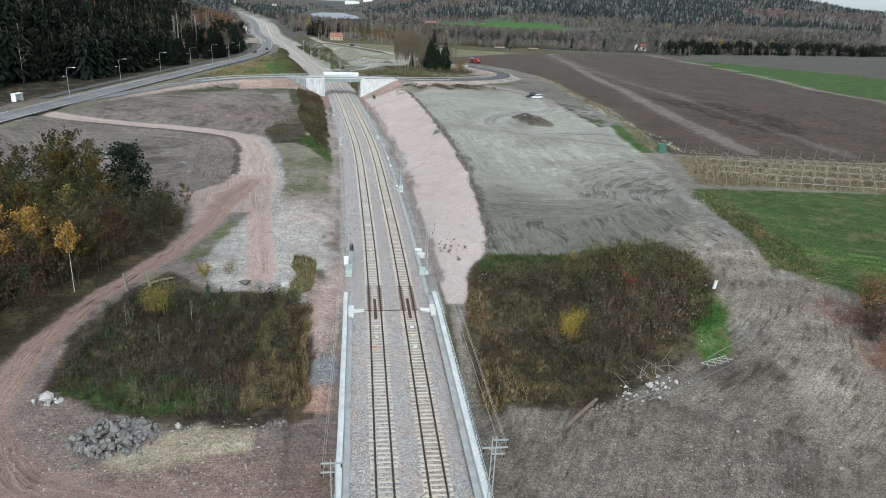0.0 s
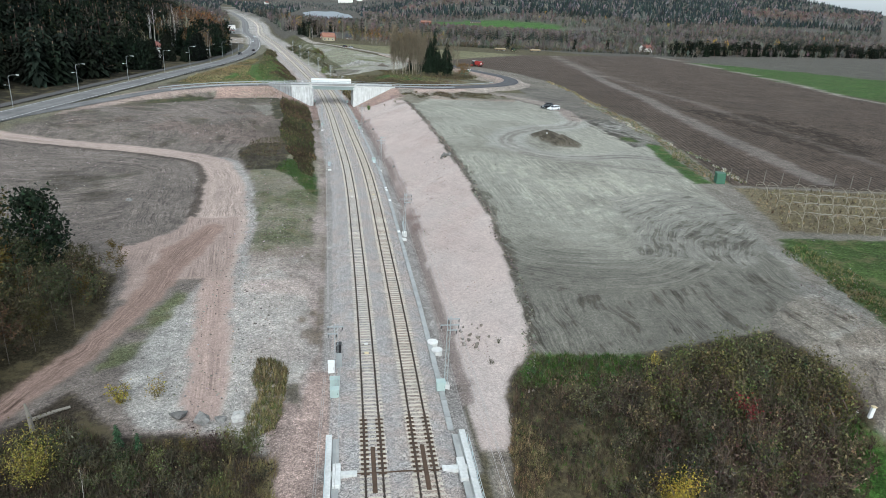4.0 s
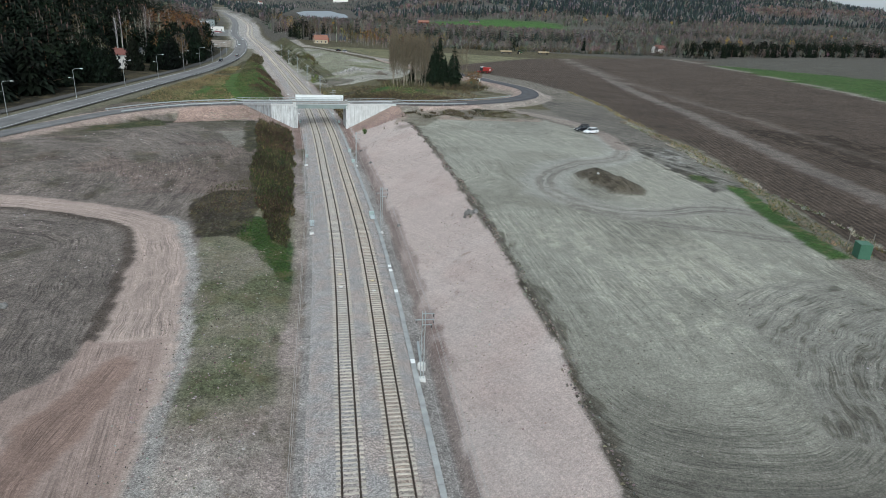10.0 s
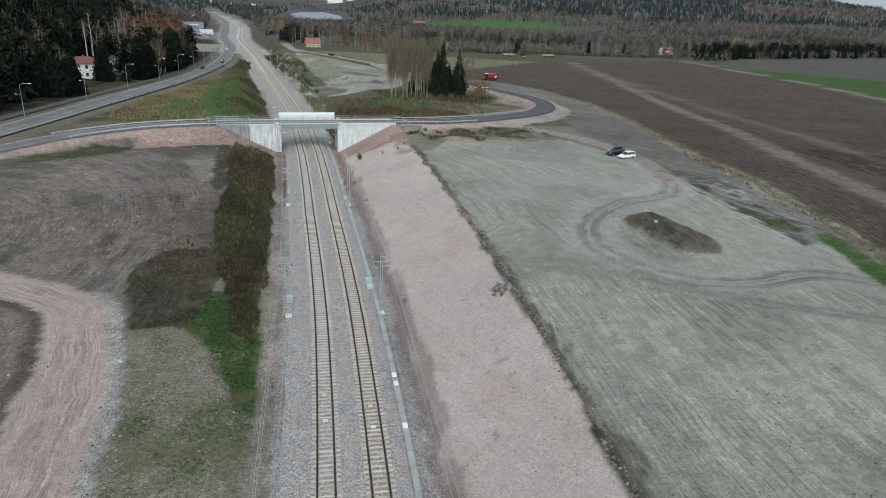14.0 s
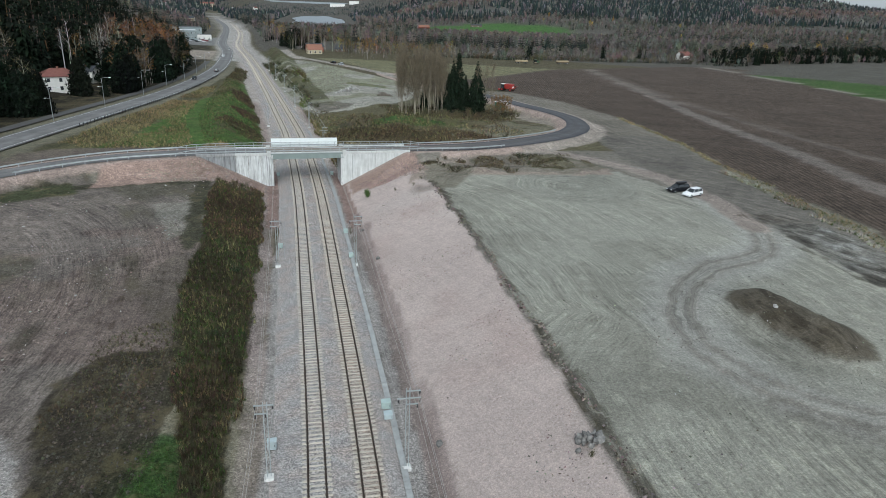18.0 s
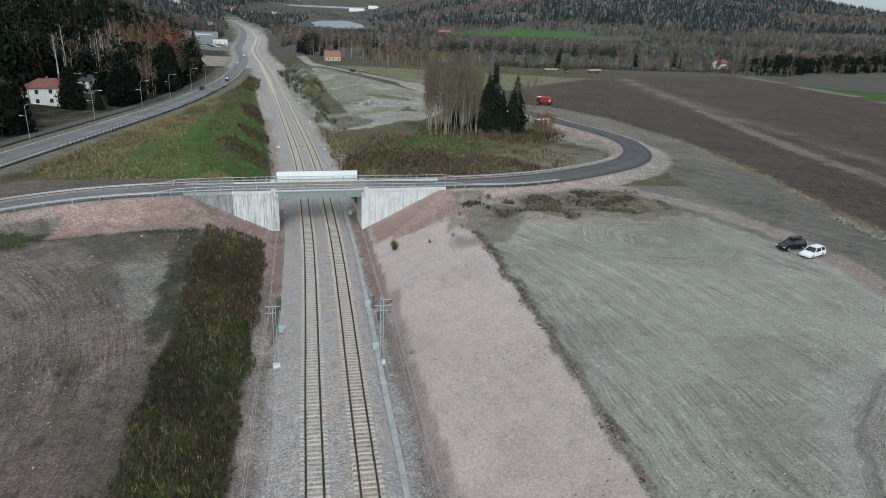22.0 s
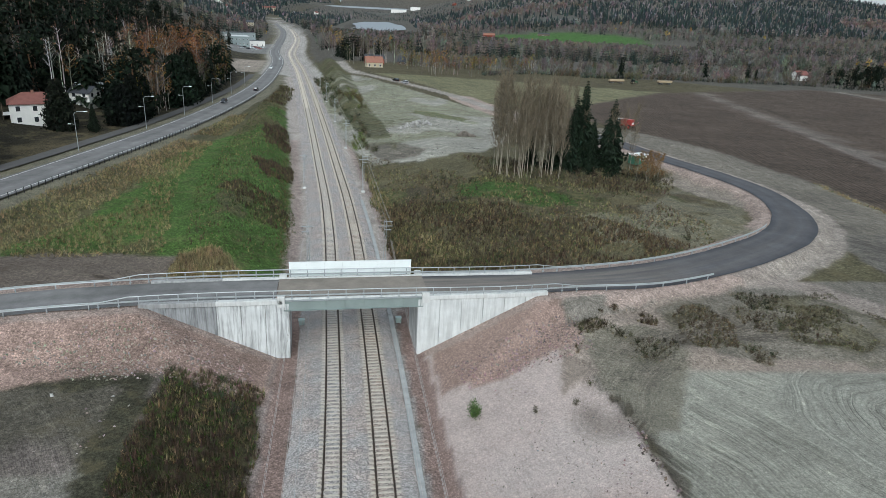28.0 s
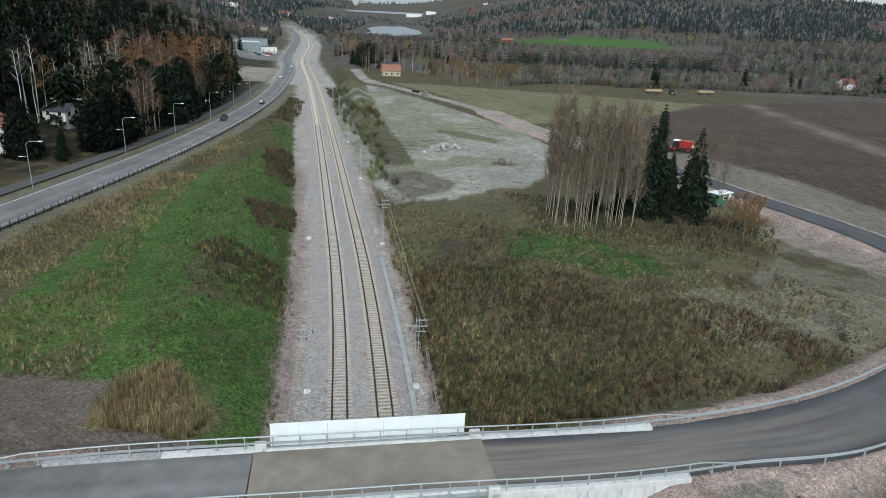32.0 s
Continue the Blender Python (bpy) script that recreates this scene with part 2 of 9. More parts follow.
def pipe(bm, pts, r, n=6):
    """One round bar bent through the points."""
    pts, last = [Vector(p) for p in pts], None
    for i, p in enumerate(pts):
        q = (pts[min(i + 1, len(pts) - 1)] - pts[max(i - 1, 0)]).to_track_quat("Z", "Y")
        ring = [bm.verts.new(p + q @ Vector((r * math.cos(k * math.tau / n), r * math.sin(k * math.tau / n), 0))) for k in range(n)]
        if last:
            o = min(range(n), key=lambda j: sum((ring[(k + j) % n].co - last[k].co).length for k in range(n)))
            ring = ring[o:] + ring[:o]
            for k in range(n):
                bm.faces.new((last[k], last[(k + 1) % n], ring[(k + 1) % n], ring[k]))
        else:
            bm.faces.new(ring[::-1])
        last = ring
    bm.faces.new(last)
    return bm


def prism(bm, outline, y0, y1):
    """An outline in x and z drawn out along y."""
    a = [bm.verts.new((x, y0, z)) for x, z in outline]
    b = [bm.verts.new((x, y1, z)) for x, z in outline]
    n = len(a)
    for i in range(n):
        bm.faces.new((a[i], a[(i + 1) % n], b[(i + 1) % n], b[i]))
    bm.faces.new(a[::-1]), bm.faces.new(b)
    bmesh.ops.recalc_face_normals(bm, faces=bm.faces)
    return bm


def sweep(bm, line, profile, closed=True):
    """A profile of (across, up) drawn along a polyline of (x, y, z)."""
    rings, n = [], len(line)
    for i, (x, y, z) in enumerate(line):
        x0, y0, _ = line[max(i - 1, 0)]
        x1, y1, _ = line[min(i + 1, n - 1)]
        h = math.hypot(x1 - x0, y1 - y0)
        nx, ny = (y1 - y0) / h, -(x1 - x0) / h
        rings.append([bm.verts.new((x + nx * a, y + ny * a, z + u)) for a, u in profile])
    k = len(profile)
    for p, q in zip(rings[:-1], rings[1:]):
        for i in range(k if closed else k - 1):
            bm.faces.new((p[i], p[(i + 1) % k], q[(i + 1) % k], q[i]))
    if closed:
        bm.faces.new(rings[0]), bm.faces.new(rings[-1][::-1])
    bmesh.ops.recalc_face_normals(bm, faces=bm.faces)
    return bm


def lattice(ix, iy, seed):
    h = (ix.astype(np.int64) * 374761393 + iy.astype(np.int64) * 668265263 + seed * 974634777) & 0x7FFFFFFF
    h = ((h ^ (h >> 13)) * 1274126177) & 0x7FFFFFFF
    return ((h ^ (h >> 16)) & 0xFFFF) / 65535.0


def wild(x, y, size, seed=0, octaves=3):
    """Value noise from -1 to 1."""
    x, y = np.asarray(x, float), np.asarray(y, float)
    out, amp, tot = np.zeros(np.broadcast(x, y).shape), 1.0, 0.0
    for o in range(octaves):
        u, v = x / size * 2 ** o, y / size * 2 ** o
        iu, iv = np.floor(u), np.floor(v)
        fu, fv = u - iu, v - iv
        fu, fv = fu * fu * (3 - 2 * fu), fv * fv * (3 - 2 * fv)
        a, b = lattice(iu, iv, seed + o), lattice(iu + 1, iv, seed + o)
        c, d = lattice(iu, iv + 1, seed + o), lattice(iu + 1, iv + 1, seed + o)
        out += amp * ((a * (1 - fu) + b * fu) * (1 - fv) + (c * (1 - fu) + d * fu) * fv)
        tot += amp
        amp *= 0.5
    return out / tot * 2 - 1


def inside(x, y, poly):
    hit = np.zeros(x.shape, bool)
    for (ax, ay), (bx, by) in zip(poly, poly[1:] + poly[:1]):
        if ay != by:
            hit ^= ((ay > y) != (by > y)) & (x < (bx - ax) * (y - ay) / (by - ay) + ax)
    return hit


class Nodes:
    """A short way to write a material."""

    def __init__(self, name, rough=0.9, metal=0.0):
        self.m = bpy.data.materials.new(name)
        self.m.use_nodes = True
        self.t = self.m.node_tree
        self.b = self.t.nodes["Principled BSDF"]
        self.b.inputs["Roughness"].default_value = rough
        self.b.inputs["Metallic"].default_value = metal
        self.b.inputs["Specular IOR Level"].default_value = 0.3

    def node(self, kind, **sets):
        n = self.t.nodes.new(kind)
        for k, v in sets.items():
            n.inputs[k].default_value = v
        return n

    def link(self, a, b):
        self.t.links.new(a, b)

    def coords(self, scale=(1, 1, 1), local=False):
        if local:
            src = self.t.nodes.new("ShaderNodeTexCoord").outputs["Object"]
        else:
            src = self.t.nodes.new("ShaderNodeNewGeometry").outputs["Position"]
        mp = self.node("ShaderNodeMapping")
        mp.inputs["Scale"].default_value = scale
        self.link(src, mp.inputs["Vector"])
        return mp.outputs[0]

    def noise(self, scale, detail=4, at=None, rough=0.55):
        n = self.node("ShaderNodeTexNoise", Scale=scale, Detail=detail, Roughness=rough)
        self.link(at or self.coords(), n.inputs["Vector"])
        return n.outputs["Fac"]

    def ramp(self, fac, *stops):
        r = self.t.nodes.new("ShaderNodeValToRGB")
        e = r.color_ramp.elements
        while len(e) < len(stops):
            e.new(0.5)
        for k, (p, c) in zip(e, stops):
            k.position, k.color = p, (*c, 1) if not isinstance(c, (int, float)) else (c, c, c, 1)
        self.link(fac, r.inputs[0])
        return r.outputs[0]

    def mix(self, fac, a, b, how="MIX"):
        n = self.t.nodes.new("ShaderNodeMix")
        n.data_type, n.blend_type = "RGBA", how
        for sock, v in ((n.inputs[0], fac), (n.inputs[6], a), (n.inputs[7], b)):
            if isinstance(v, (int, float)):
                sock.default_value = v if sock.type == "VALUE" else (v, v, v, 1)
            elif isinstance(v, tuple):
                sock.default_value = (*v, 1)
            else:
                self.link(v, sock)
        return n.outputs[2]

    def math(self, op, a, b=0.0):
        n = self.t.nodes.new("ShaderNodeMath")
        n.operation = op
        for sock, v in zip(n.inputs, (a, b)):
            if isinstance(v, (int, float)):
                sock.default_value = v
            else:
                self.link(v, sock)
        return n.outputs[0]

    def attr(self, key, out="Fac"):
        n = self.t.nodes.new("ShaderNodeAttribute")
        n.attribute_name = key
        return n.outputs[out]

    def bump(self, fac, strength=0.4, dist=0.05):
        n = self.node("ShaderNodeBump", Strength=strength, Distance=dist)
        self.link(fac, n.inputs["Height"])
        self.link(n.outputs[0], self.b.inputs["Normal"])

    def color(self, c):
        if isinstance(c, tuple):
            self.b.inputs["Base Color"].default_value = (*c, 1)
        else:
            self.link(c, self.b.inputs["Base Color"])
        return self


def plain(name, c, rough=0.6, metal=0.0, vary=0.18, size=1.5, grain=30.0, bump=0.15, local=False):
    """A painted, cast or sawn surface with stains at one scale and grain at another."""
    n = Nodes(name, rough, metal)
    at = n.coords(local=local)
    big = n.ramp(n.noise(size, 5, at), (0.25, 1 - vary), (0.75, 1 + vary * 0.6))
    fine = n.noise(grain, 3, at)
    col = n.mix(1.0, n.mix(1.0, c, big, "MULTIPLY"), n.ramp(fine, (0.3, 1 - vary * 0.5), (0.7, 1 + vary * 0.3)), "MULTIPLY")
    n.color(col)
    if bump:
        n.bump(fine, bump, 0.02)
    return n.m

# ---------------- the ground ----------------
def ground_material():
    n = Nodes("ground_cover", 0.95)
    n.b.inputs["Specular IOR Level"].default_value = 0.15
    at = n.coords()
    col = n.attr("cover", "Color")
    base = col
    stones, streak, green, lane = n.attr("stones"), n.attr("streak"), n.attr("green"), n.attr("lane")
    even, damp, dusty = n.attr("even"), n.attr("damp"), n.attr("dusty")
    one = (1.0, 1.0, 1.0)
    col = n.mix(1.0, col, n.ramp(n.noise(0.06, 6, at, 0.62), (0.3, 0.78), (0.7, 1.18)), "MULTIPLY")
    col = n.mix(1.0, col, n.ramp(n.noise(0.5, 7, at, 0.68), (0.28, 0.70), (0.72, 1.26)), "MULTIPLY")
    col = n.mix(n.math("MULTIPLY", even, 0.75), col, base)
    clods = n.mix(n.math("MULTIPLY", even, 0.62), n.ramp(n.noise(2.4, 6, at, 0.78), (0.34, 0.60), (0.66, 1.36)), one)
    col = n.mix(1.0, col, clods, "MULTIPLY")
    grit = n.ramp(n.noise(5.5, 4, at, 0.85), (0.32, 0.50), (0.68, 1.5))
    col = n.mix(1.0, col, n.mix(n.math("MULTIPLY", even, 0.55), grit, one), "MULTIPLY")
    # wheel marks and furrows follow the lanes
    def lanes(across, run):
        cb = n.node("ShaderNodeCombineXYZ")
        n.link(n.math("MULTIPLY", lane, across), cb.inputs[0])
        n.link(n.math("MULTIPLY", n.attr("along"), run), cb.inputs[1])
        return cb.outputs[0]
    long_ = lanes(1.0, 0.035)
    fine_ = n.ramp(n.noise(2.6, 5, long_, 0.72), (0.39, 0.58), (0.5, 1.0), (0.61, 1.26))
    wide_ = n.ramp(n.noise(0.55, 5, long_, 0.62), (0.36, 0.72), (0.5, 1.0), (0.64, 1.17))
    marks = n.mix(1.0, fine_, wide_, "MULTIPLY")
    cleats = n.ramp(n.noise(5.5, 3, lanes(1.0, 0.05), 0.6), (0.36, 0.50), (0.45, 1.0), (0.66, 1.16))
    marks = n.mix(n.ramp(n.noise(0.11, 4, at, 0.6), (0.42, 0.15), (0.56, 1.0)), marks, n.mix(1.0, marks, cleats, "MULTIPLY"))
    come = n.ramp(n.noise(0.075, 4, at, 0.6), (0.40, 0.30), (0.58, 1.0))
    ploughed = n.math("MAXIMUM", n.math("SUBTRACT", streak, 1.0), 0.0)
    col = n.mix(n.math("MULTIPLY", n.math("SUBTRACT", streak, n.math("MULTIPLY", ploughed, 1.65)), come), col, n.mix(1.0, col, marks, "MULTIPLY"))
    ridge = n.ramp(n.noise(1.5, 6, lanes(1.0, 0.2), 0.72), (0.38, 0.70), (0.5, 1.0), (0.62, 1.24))
    rows = n.math("SINE", n.math("MULTIPLY", n.math("ADD", n.math("MULTIPLY", lane, 2.0), n.math("MULTIPLY", n.noise(0.25, 3, at), 0.8)), 5.2))
    rows = n.ramp(n.math("ADD", n.math("MULTIPLY", rows, 0.5), 0.5), (0.0, 0.74), (0.5, 1.0), (1.0, 1.2))
    col = n.mix(ploughed, col, n.mix(1.0, col, n.mix(1.0, ridge, rows, "MULTIPLY"), "MULTIPLY"))
    # damp, churned soil and dry dust tear into one another along the lanes
    torn = n.noise(1.0, 7, lanes(0.9, 0.13), 0.70)
    blot = n.noise(0.30, 9, at, 0.70)
    def patches(share, a, b):
        v = n.math("ADD", n.math("ADD", n.math("MULTIPLY", torn, a), n.math("MULTIPLY", blot, b)), n.math("MULTIPLY", n.math("SUBTRACT", share, 0.5), 0.42))
        return n.ramp(v, (0.485, 0.0), (0.55, 1.0))
    dry = n.math("SUBTRACT", 1.0, torn)
    col = n.mix(n.math("MULTIPLY", patches(damp, 0.55, 0.45), 0.92), col, n.mix(1.0, col, (0.50, 0.48, 0.45), "MULTIPLY"))
    shift = n.node("ShaderNodeMapping")
    shift.inputs["Location"].default_value = (37.0, 81.0, 5.0)
    n.link(at, shift.inputs["Vector"])
    blot = n.noise(0.42, 9, shift.outputs[0], 0.70)
    torn = dry
    col = n.mix(n.math("MULTIPLY", patches(dusty, 0.5, 0.5), 0.85), col, n.mix(1.0, col, (1.34, 1.33, 1.30), "MULTIPLY"))
    # stones
    v = n.node("ShaderNodeTexVoronoi", Scale=10.0)
    n.link(at, v.inputs["Vector"])
    hsv = n.node("ShaderNodeSeparateColor")
    n.link(v.outputs["Color"], hsv.inputs[0])
    chips = n.ramp(hsv.outputs[0], (0.0, 0.66), (0.5, 0.96), (0.86, 1.2), (1.0, 1.75))
    v2 = n.node("ShaderNodeTexVoronoi", Scale=1.3)
    n.link(at, v2.inputs["Vector"])
    hs2 = n.node("ShaderNodeSeparateColor")
    n.link(v2.outputs["Color"], hs2.inputs[0])
    spots = n.math("MULTIPLY", n.ramp(hs2.outputs[1], (0.90, 0.0), (0.95, 1.0)), n.ramp(v2.outputs["Distance"], (0.10, 1.0), (0.2, 0.0)))
    col = n.mix(stones, col, n.mix(1.0, col, chips, "MULTIPLY"))
    col = n.mix(n.math("MULTIPLY", stones, n.math("MULTIPLY", spots, 0.5)), col, (0.5, 0.46, 0.43))
    # grass
    tuft = n.noise(2.6, 6, at, 0.75)
    gcol = n.mix(n.ramp(tuft, (0.38, 0.0), (0.62, 1.0)), n.mix(1.0, col, 0.48, "MULTIPLY"), n.mix(1.0, col, 1.42, "MULTIPLY"))
    dead = n.ramp(n.noise(0.22, 6, at, 0.72), (0.5, 0.0), (0.62, 0.6))
    gcol = n.mix(n.math("MULTIPLY", dead, n.attr("sere")), gcol, (0.16, 0.135, 0.075))
    col = n.mix(green, col, gcol)
    n.color(col)
    h = n.math("ADD", n.math("MULTIPLY", n.noise(5.0, 5, at, 0.7), 1.0), n.math("MULTIPLY", n.math("MULTIPLY", marks, streak), 0.6))
    n.bump(h, 0.8, 0.3)
    return n.m


def axis(spans, far):
    """Grid lines: (from, to, step) spans, then growing steps out to the far ends."""
    v = []
    for a, b, s in spans:
        v += list(np.arange(a, b - 1e-6, s))
    v.append(spans[-1][1])
    lo, hi, s = v[0], v[-1], 3.0
    out, up = [], []
    p = lo
    while p > far[0]:
        s *= 1.12
        p -= s
        out.append(p)
    p, s = hi, 3.0
    while p < far[1]:
        s *= 1.10
        p += s
        up.append(p)
    return np.array(out[::-1] + v + up)


GX = axis([(-130, -50, 1.8), (-50, -12, 0.6), (-12, 30, 0.45), (30, 90, 0.75), (90, 150, 1.6), (150, 260, 5.0)], (-4900, 4900))
GY = axis([(-300, -262, 3.0), (-262, -10, 0.62), (-10, 10, 0.5), (10, 60, 0.75), (60, 230, 1.7), (230, 400, 4.0), (400, 1000, 9.0), (1000, 4900, 45.0)], (-600, 4950))
gx, gy = np.meshgrid(GX, GY)
gx, gy = gx.ravel(), gy.ravel()
gz = height(gx, gy)
gd = gx - track_x(gy)
# warped places give the edges between covers their uneven run
amp_ = np.where(np.abs(gd) < 9.5, 0.25, 0.75)
wx, wy = gx + amp_ * wild(gx, gy, 4, 11, 4), gy + amp_ * wild(gx, gy, 4, 21, 4)
wd = wx - track_x(wy)
N = len(gx)
cover = np.tile(np.array([0.085, 0.075, 0.045]), (N, 1))
stones, streak, green, lane, along = np.zeros(N), np.zeros(N), np.ones(N) * 0.6, gx * 0.6 + gy * 0.4, gy.copy()
# shares of damp, churned soil and of dry dust
damp, dusty, sere = np.full(N, 0.10), np.full(N, 0.10), np.ones(N)


def lay(mask, c, st=0.0, sk=0.0, gr=0.0, ln=None, al=None, amount=1.0):
    m = np.where(mask)[0]
    if not isinstance(amount, float):
        amount = np.broadcast_to(amount, mask.shape)[m]
        cover[m] = cover[m] * (1 - amount[:, None]) + np.array(c) * amount[:, None]
    else:
        cover[m] = cover[m] * (1 - amount) + np.array(c) * amount
    for a, v in ((stones, st), (streak, sk), (green, gr)):
        a[m] = a[m] * (1 - amount) + v * amount
    if ln is not None:
        lane[m] = ln[m]
    if al is not None:
        along[m] = al[m]


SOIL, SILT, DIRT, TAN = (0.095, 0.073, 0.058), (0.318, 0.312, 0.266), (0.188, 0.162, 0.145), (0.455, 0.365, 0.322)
GRASS, REDDISH = (0.065, 0.115, 0.030), (0.325, 0.235, 0.20)
furrow = gx * 0.98 - gy * 0.18
hd_, _, _, hside = to_line(wx, wy, HIGHWAY)
od_, _, _, oside = to_line(wx, wy, OVER)
# the town side
ux, uy = gx + 4.5 * wild(gx, gy, 11, 55, 4), gy + 4.5 * wild(gx, gy, 11, 57, 4)
arcs = np.hypot(gx + 62, (gy + 78) * 0.7)
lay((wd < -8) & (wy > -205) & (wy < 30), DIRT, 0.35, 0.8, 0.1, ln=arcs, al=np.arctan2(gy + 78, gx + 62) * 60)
lay((wd < -8) & (wy > -84) & (wy < -14) & (wild(wx, wy, 22, 5) + 0.5 * wild(wx, wy, 5, 6) > 0.0), (0.19, 0.150, 0.132), 0.4, 0.9, 0.05, amount=0.85)
lay((wd < -17) & (wy > -200) & (wy < -14), (0.24, 0.205, 0.185), 0.4, 0.9, 0.0, amount=0.7 * smooth(0.25, 0.6, wild(arcs, np.arctan2(gy + 78, gx + 62) * 16, 4, 331, 5)))
lay((wd < -17) & (wy > -150) & (wy < -14), (0.065, 0.058, 0.045), 0.2, 0.6, 0.2, amount=0.8 * smooth(0.3, 0.6, wild(arcs * 0.8, np.arctan2(gy + 78, gx + 62) * 16, 5, 332, 5)))
lay((wd < -8) & (wy > -120) & (wy < 0) & (wd > -999), (0.085, 0.082, 0.058), 0.2, 0.3, 0.5, amount=0.7 * smooth(0.15, 0.5, wild(arcs, np.arctan2(gy + 78, gx + 62) * 14, 5, 45, 4)))
lay(inside(wx, wy, [(-44, -13), (-26, -7), (-20, -12), (-21, -16), (-30, -15), (-42, -19)]), (0.20, 0.185, 0.155), 0.2, 0.3)
lay(inside(ux * 0.3 + wx * 0.7, uy * 0.3 + wy * 0.7, [(-28, -30), (-18.4, -28), (-18.0, -42), (-22.3, -49)]), (0.27, 0.26, 0.225), 0.3, 0.2, 0.2, amount=0.7)
lay(inside(ux * 0.3 + wx * 0.7, uy * 0.3 + wy * 0.7, [(-21.7, -66), (-19.5, -53), (-16.0, -56), (-14.5, -80), (-17, -78)]), (0.085, 0.080, 0.062), 0.3, 0.1, 0.4, amount=0.45)
edge_, _, _, _ = to_line(wx, wy, [(-52, -20, 0), (-42, -19.5, 0), (-30, -16, 0), (-21.5, -17, 0), (-20.5, -30, 0), (-18, -52, 0)])
lay(edge_ < 1.6 + 0.8 * wild(gx, gy, 3, 49), (0.062, 0.060, 0.040), 0.1, 0, 0.7)
lay(inside(wx, wy, [(-62, -27), (-46, -17), (-43, -24), (-60, -34)]), (0.06, 0.068, 0.035), 0.1, 0, 0.8)
strip_ = (wd < -8) & (wx > -19.5) & (wy > -203) & (wy < -82)
lay(strip_, (0.35, 0.305, 0.275), 0.6, 0.25, ln=gx, al=gy)
lay(strip_, (0.32, 0.255, 0.23), 0.7, 0.25, amount=0.8 * smooth(-0.1, 0.4, wild(wx, wy, 7, 58)))
olive_ = smooth(-163, -152, gy + 6 * wild(gx, gy, 6, 157, 4)) * smooth(0.9, 0.2, wild(gx, gy, 5, 158, 4) - 0.25 * smooth(-150, -125, gy))
lay(strip_, (0.20, 0.187, 0.140), 0.35, 0.1, 0.5, amount=0.95 * olive_)
lay(strip_, (0.12, 0.135, 0.072), 0.2, 0.1, 0.9, amount=0.85 * olive_ * smooth(0.0, 0.35, wild(wx, wy, 6, 59, 4)))
lay(strip_, (0.36, 0.335, 0.305), 0.9, 0.1, 0.0, amount=0.45 * smooth(-150, -165, gy) * smooth(0.2, 0.6, wild(wx, wy, 3.5, 60, 4)))
lay(strip_ & (wd > -10.5), (0.085, 0.078, 0.055), 0.3, 0, 0.7, amount=0.9 * smooth(0.1, 0.35, wild(wx, wy * 0.4, 1.8, 62, 4)))
lay(inside(ux * 0.25 + wx * 0.75, uy * 0.25 + wy * 0.75, [(-14.8, -97), (-10.8, -96), (-5, -108), (-3.8, -124), (-6.5, -123), (-10.2, -112), (-15.6, -104)]), (0.045, 0.082, 0.026), 0, 0, 1.0)
lay((wd < -8) & (wx < -12), (0.062, 0.056, 0.040), 0.1, 0.1, 0.7, amount=0.8 * inside(ux * 0.3 + wx * 0.7, uy * 0.3 + wy * 0.7, [(-24.5, -88), (-20.5, -82.5), (-13.5, -82), (-12.5, -97), (-13.7, -106), (-20.5, -105)]))
lay(inside(wx, wy, [(-19.5, -15), (-10.8, -13), (-7.3, -62), (-7.0, -82), (-5.9, -110), (-9.2, -107), (-10.9, -95), (-13.9, -85), (-16.2, -67), (-16.4, -53), (-19.0, -30)]), (0.042, 0.040, 0.022), 0, 0, 0.9)
lay((wd < -7) & (wd > -9.3) & (wy > -205), (0.34, 0.285, 0.262), 0.7, amount=0.5 + 0.45 * smooth(-0.3, 0.3, wild(gx, gy, 6, 397, 4)))
# the low ground at the start
low = (uy < -203) & (wd < 0) & (ux > -52)
lay(low, (0.205, 0.168, 0.148), 0.6, 0.3, 0.0, ln=gy * 1.0, al=gx)
lay(low & (uy < -234), (0.25, 0.178, 0.150), 0.4, 0.6, 0.0, amount=0.8)
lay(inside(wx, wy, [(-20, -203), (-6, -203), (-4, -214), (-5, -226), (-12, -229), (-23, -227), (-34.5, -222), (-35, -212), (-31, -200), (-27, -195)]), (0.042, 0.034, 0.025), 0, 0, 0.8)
lay(inside(wx, wy, [(-10, -222), (-22, -226), (-33, -222), (-31, -219), (-20, -222)]), (0.05, 0.10, 0.028), 0, 0, 1.0)
lay(inside(wx, wy, [(-25, -233.3), (-19.7, -228.6), (-11, -228.8), (-11.3, -232.2), (-16, -233.2), (-22, -234.4)]), (0.36, 0.315, 0.235), 0.1)
lay(inside(wx, wy, [(-6.2, -225.2), (-5.2, -221.6), (-3.2, -221.6), (-2.8, -225.2)]), (0.34, 0.225, 0.185), 0.2)
lay(inside(wx, wy, [(-6.0, -221.6), (-5.8, -217.5), (-2.4, -217.5), (-2.4, -221.6)]), (0.20, 0.20, 0.205), 1.0)
lay(inside(wx, wy, [(-7, -198), (-1, -200), (-1, -212), (-5, -218), (-7, -210)]), (0.30, 0.235, 0.21), 0.9)
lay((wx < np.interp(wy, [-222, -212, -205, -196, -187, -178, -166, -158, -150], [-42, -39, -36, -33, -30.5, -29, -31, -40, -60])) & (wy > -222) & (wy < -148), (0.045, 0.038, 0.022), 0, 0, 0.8)
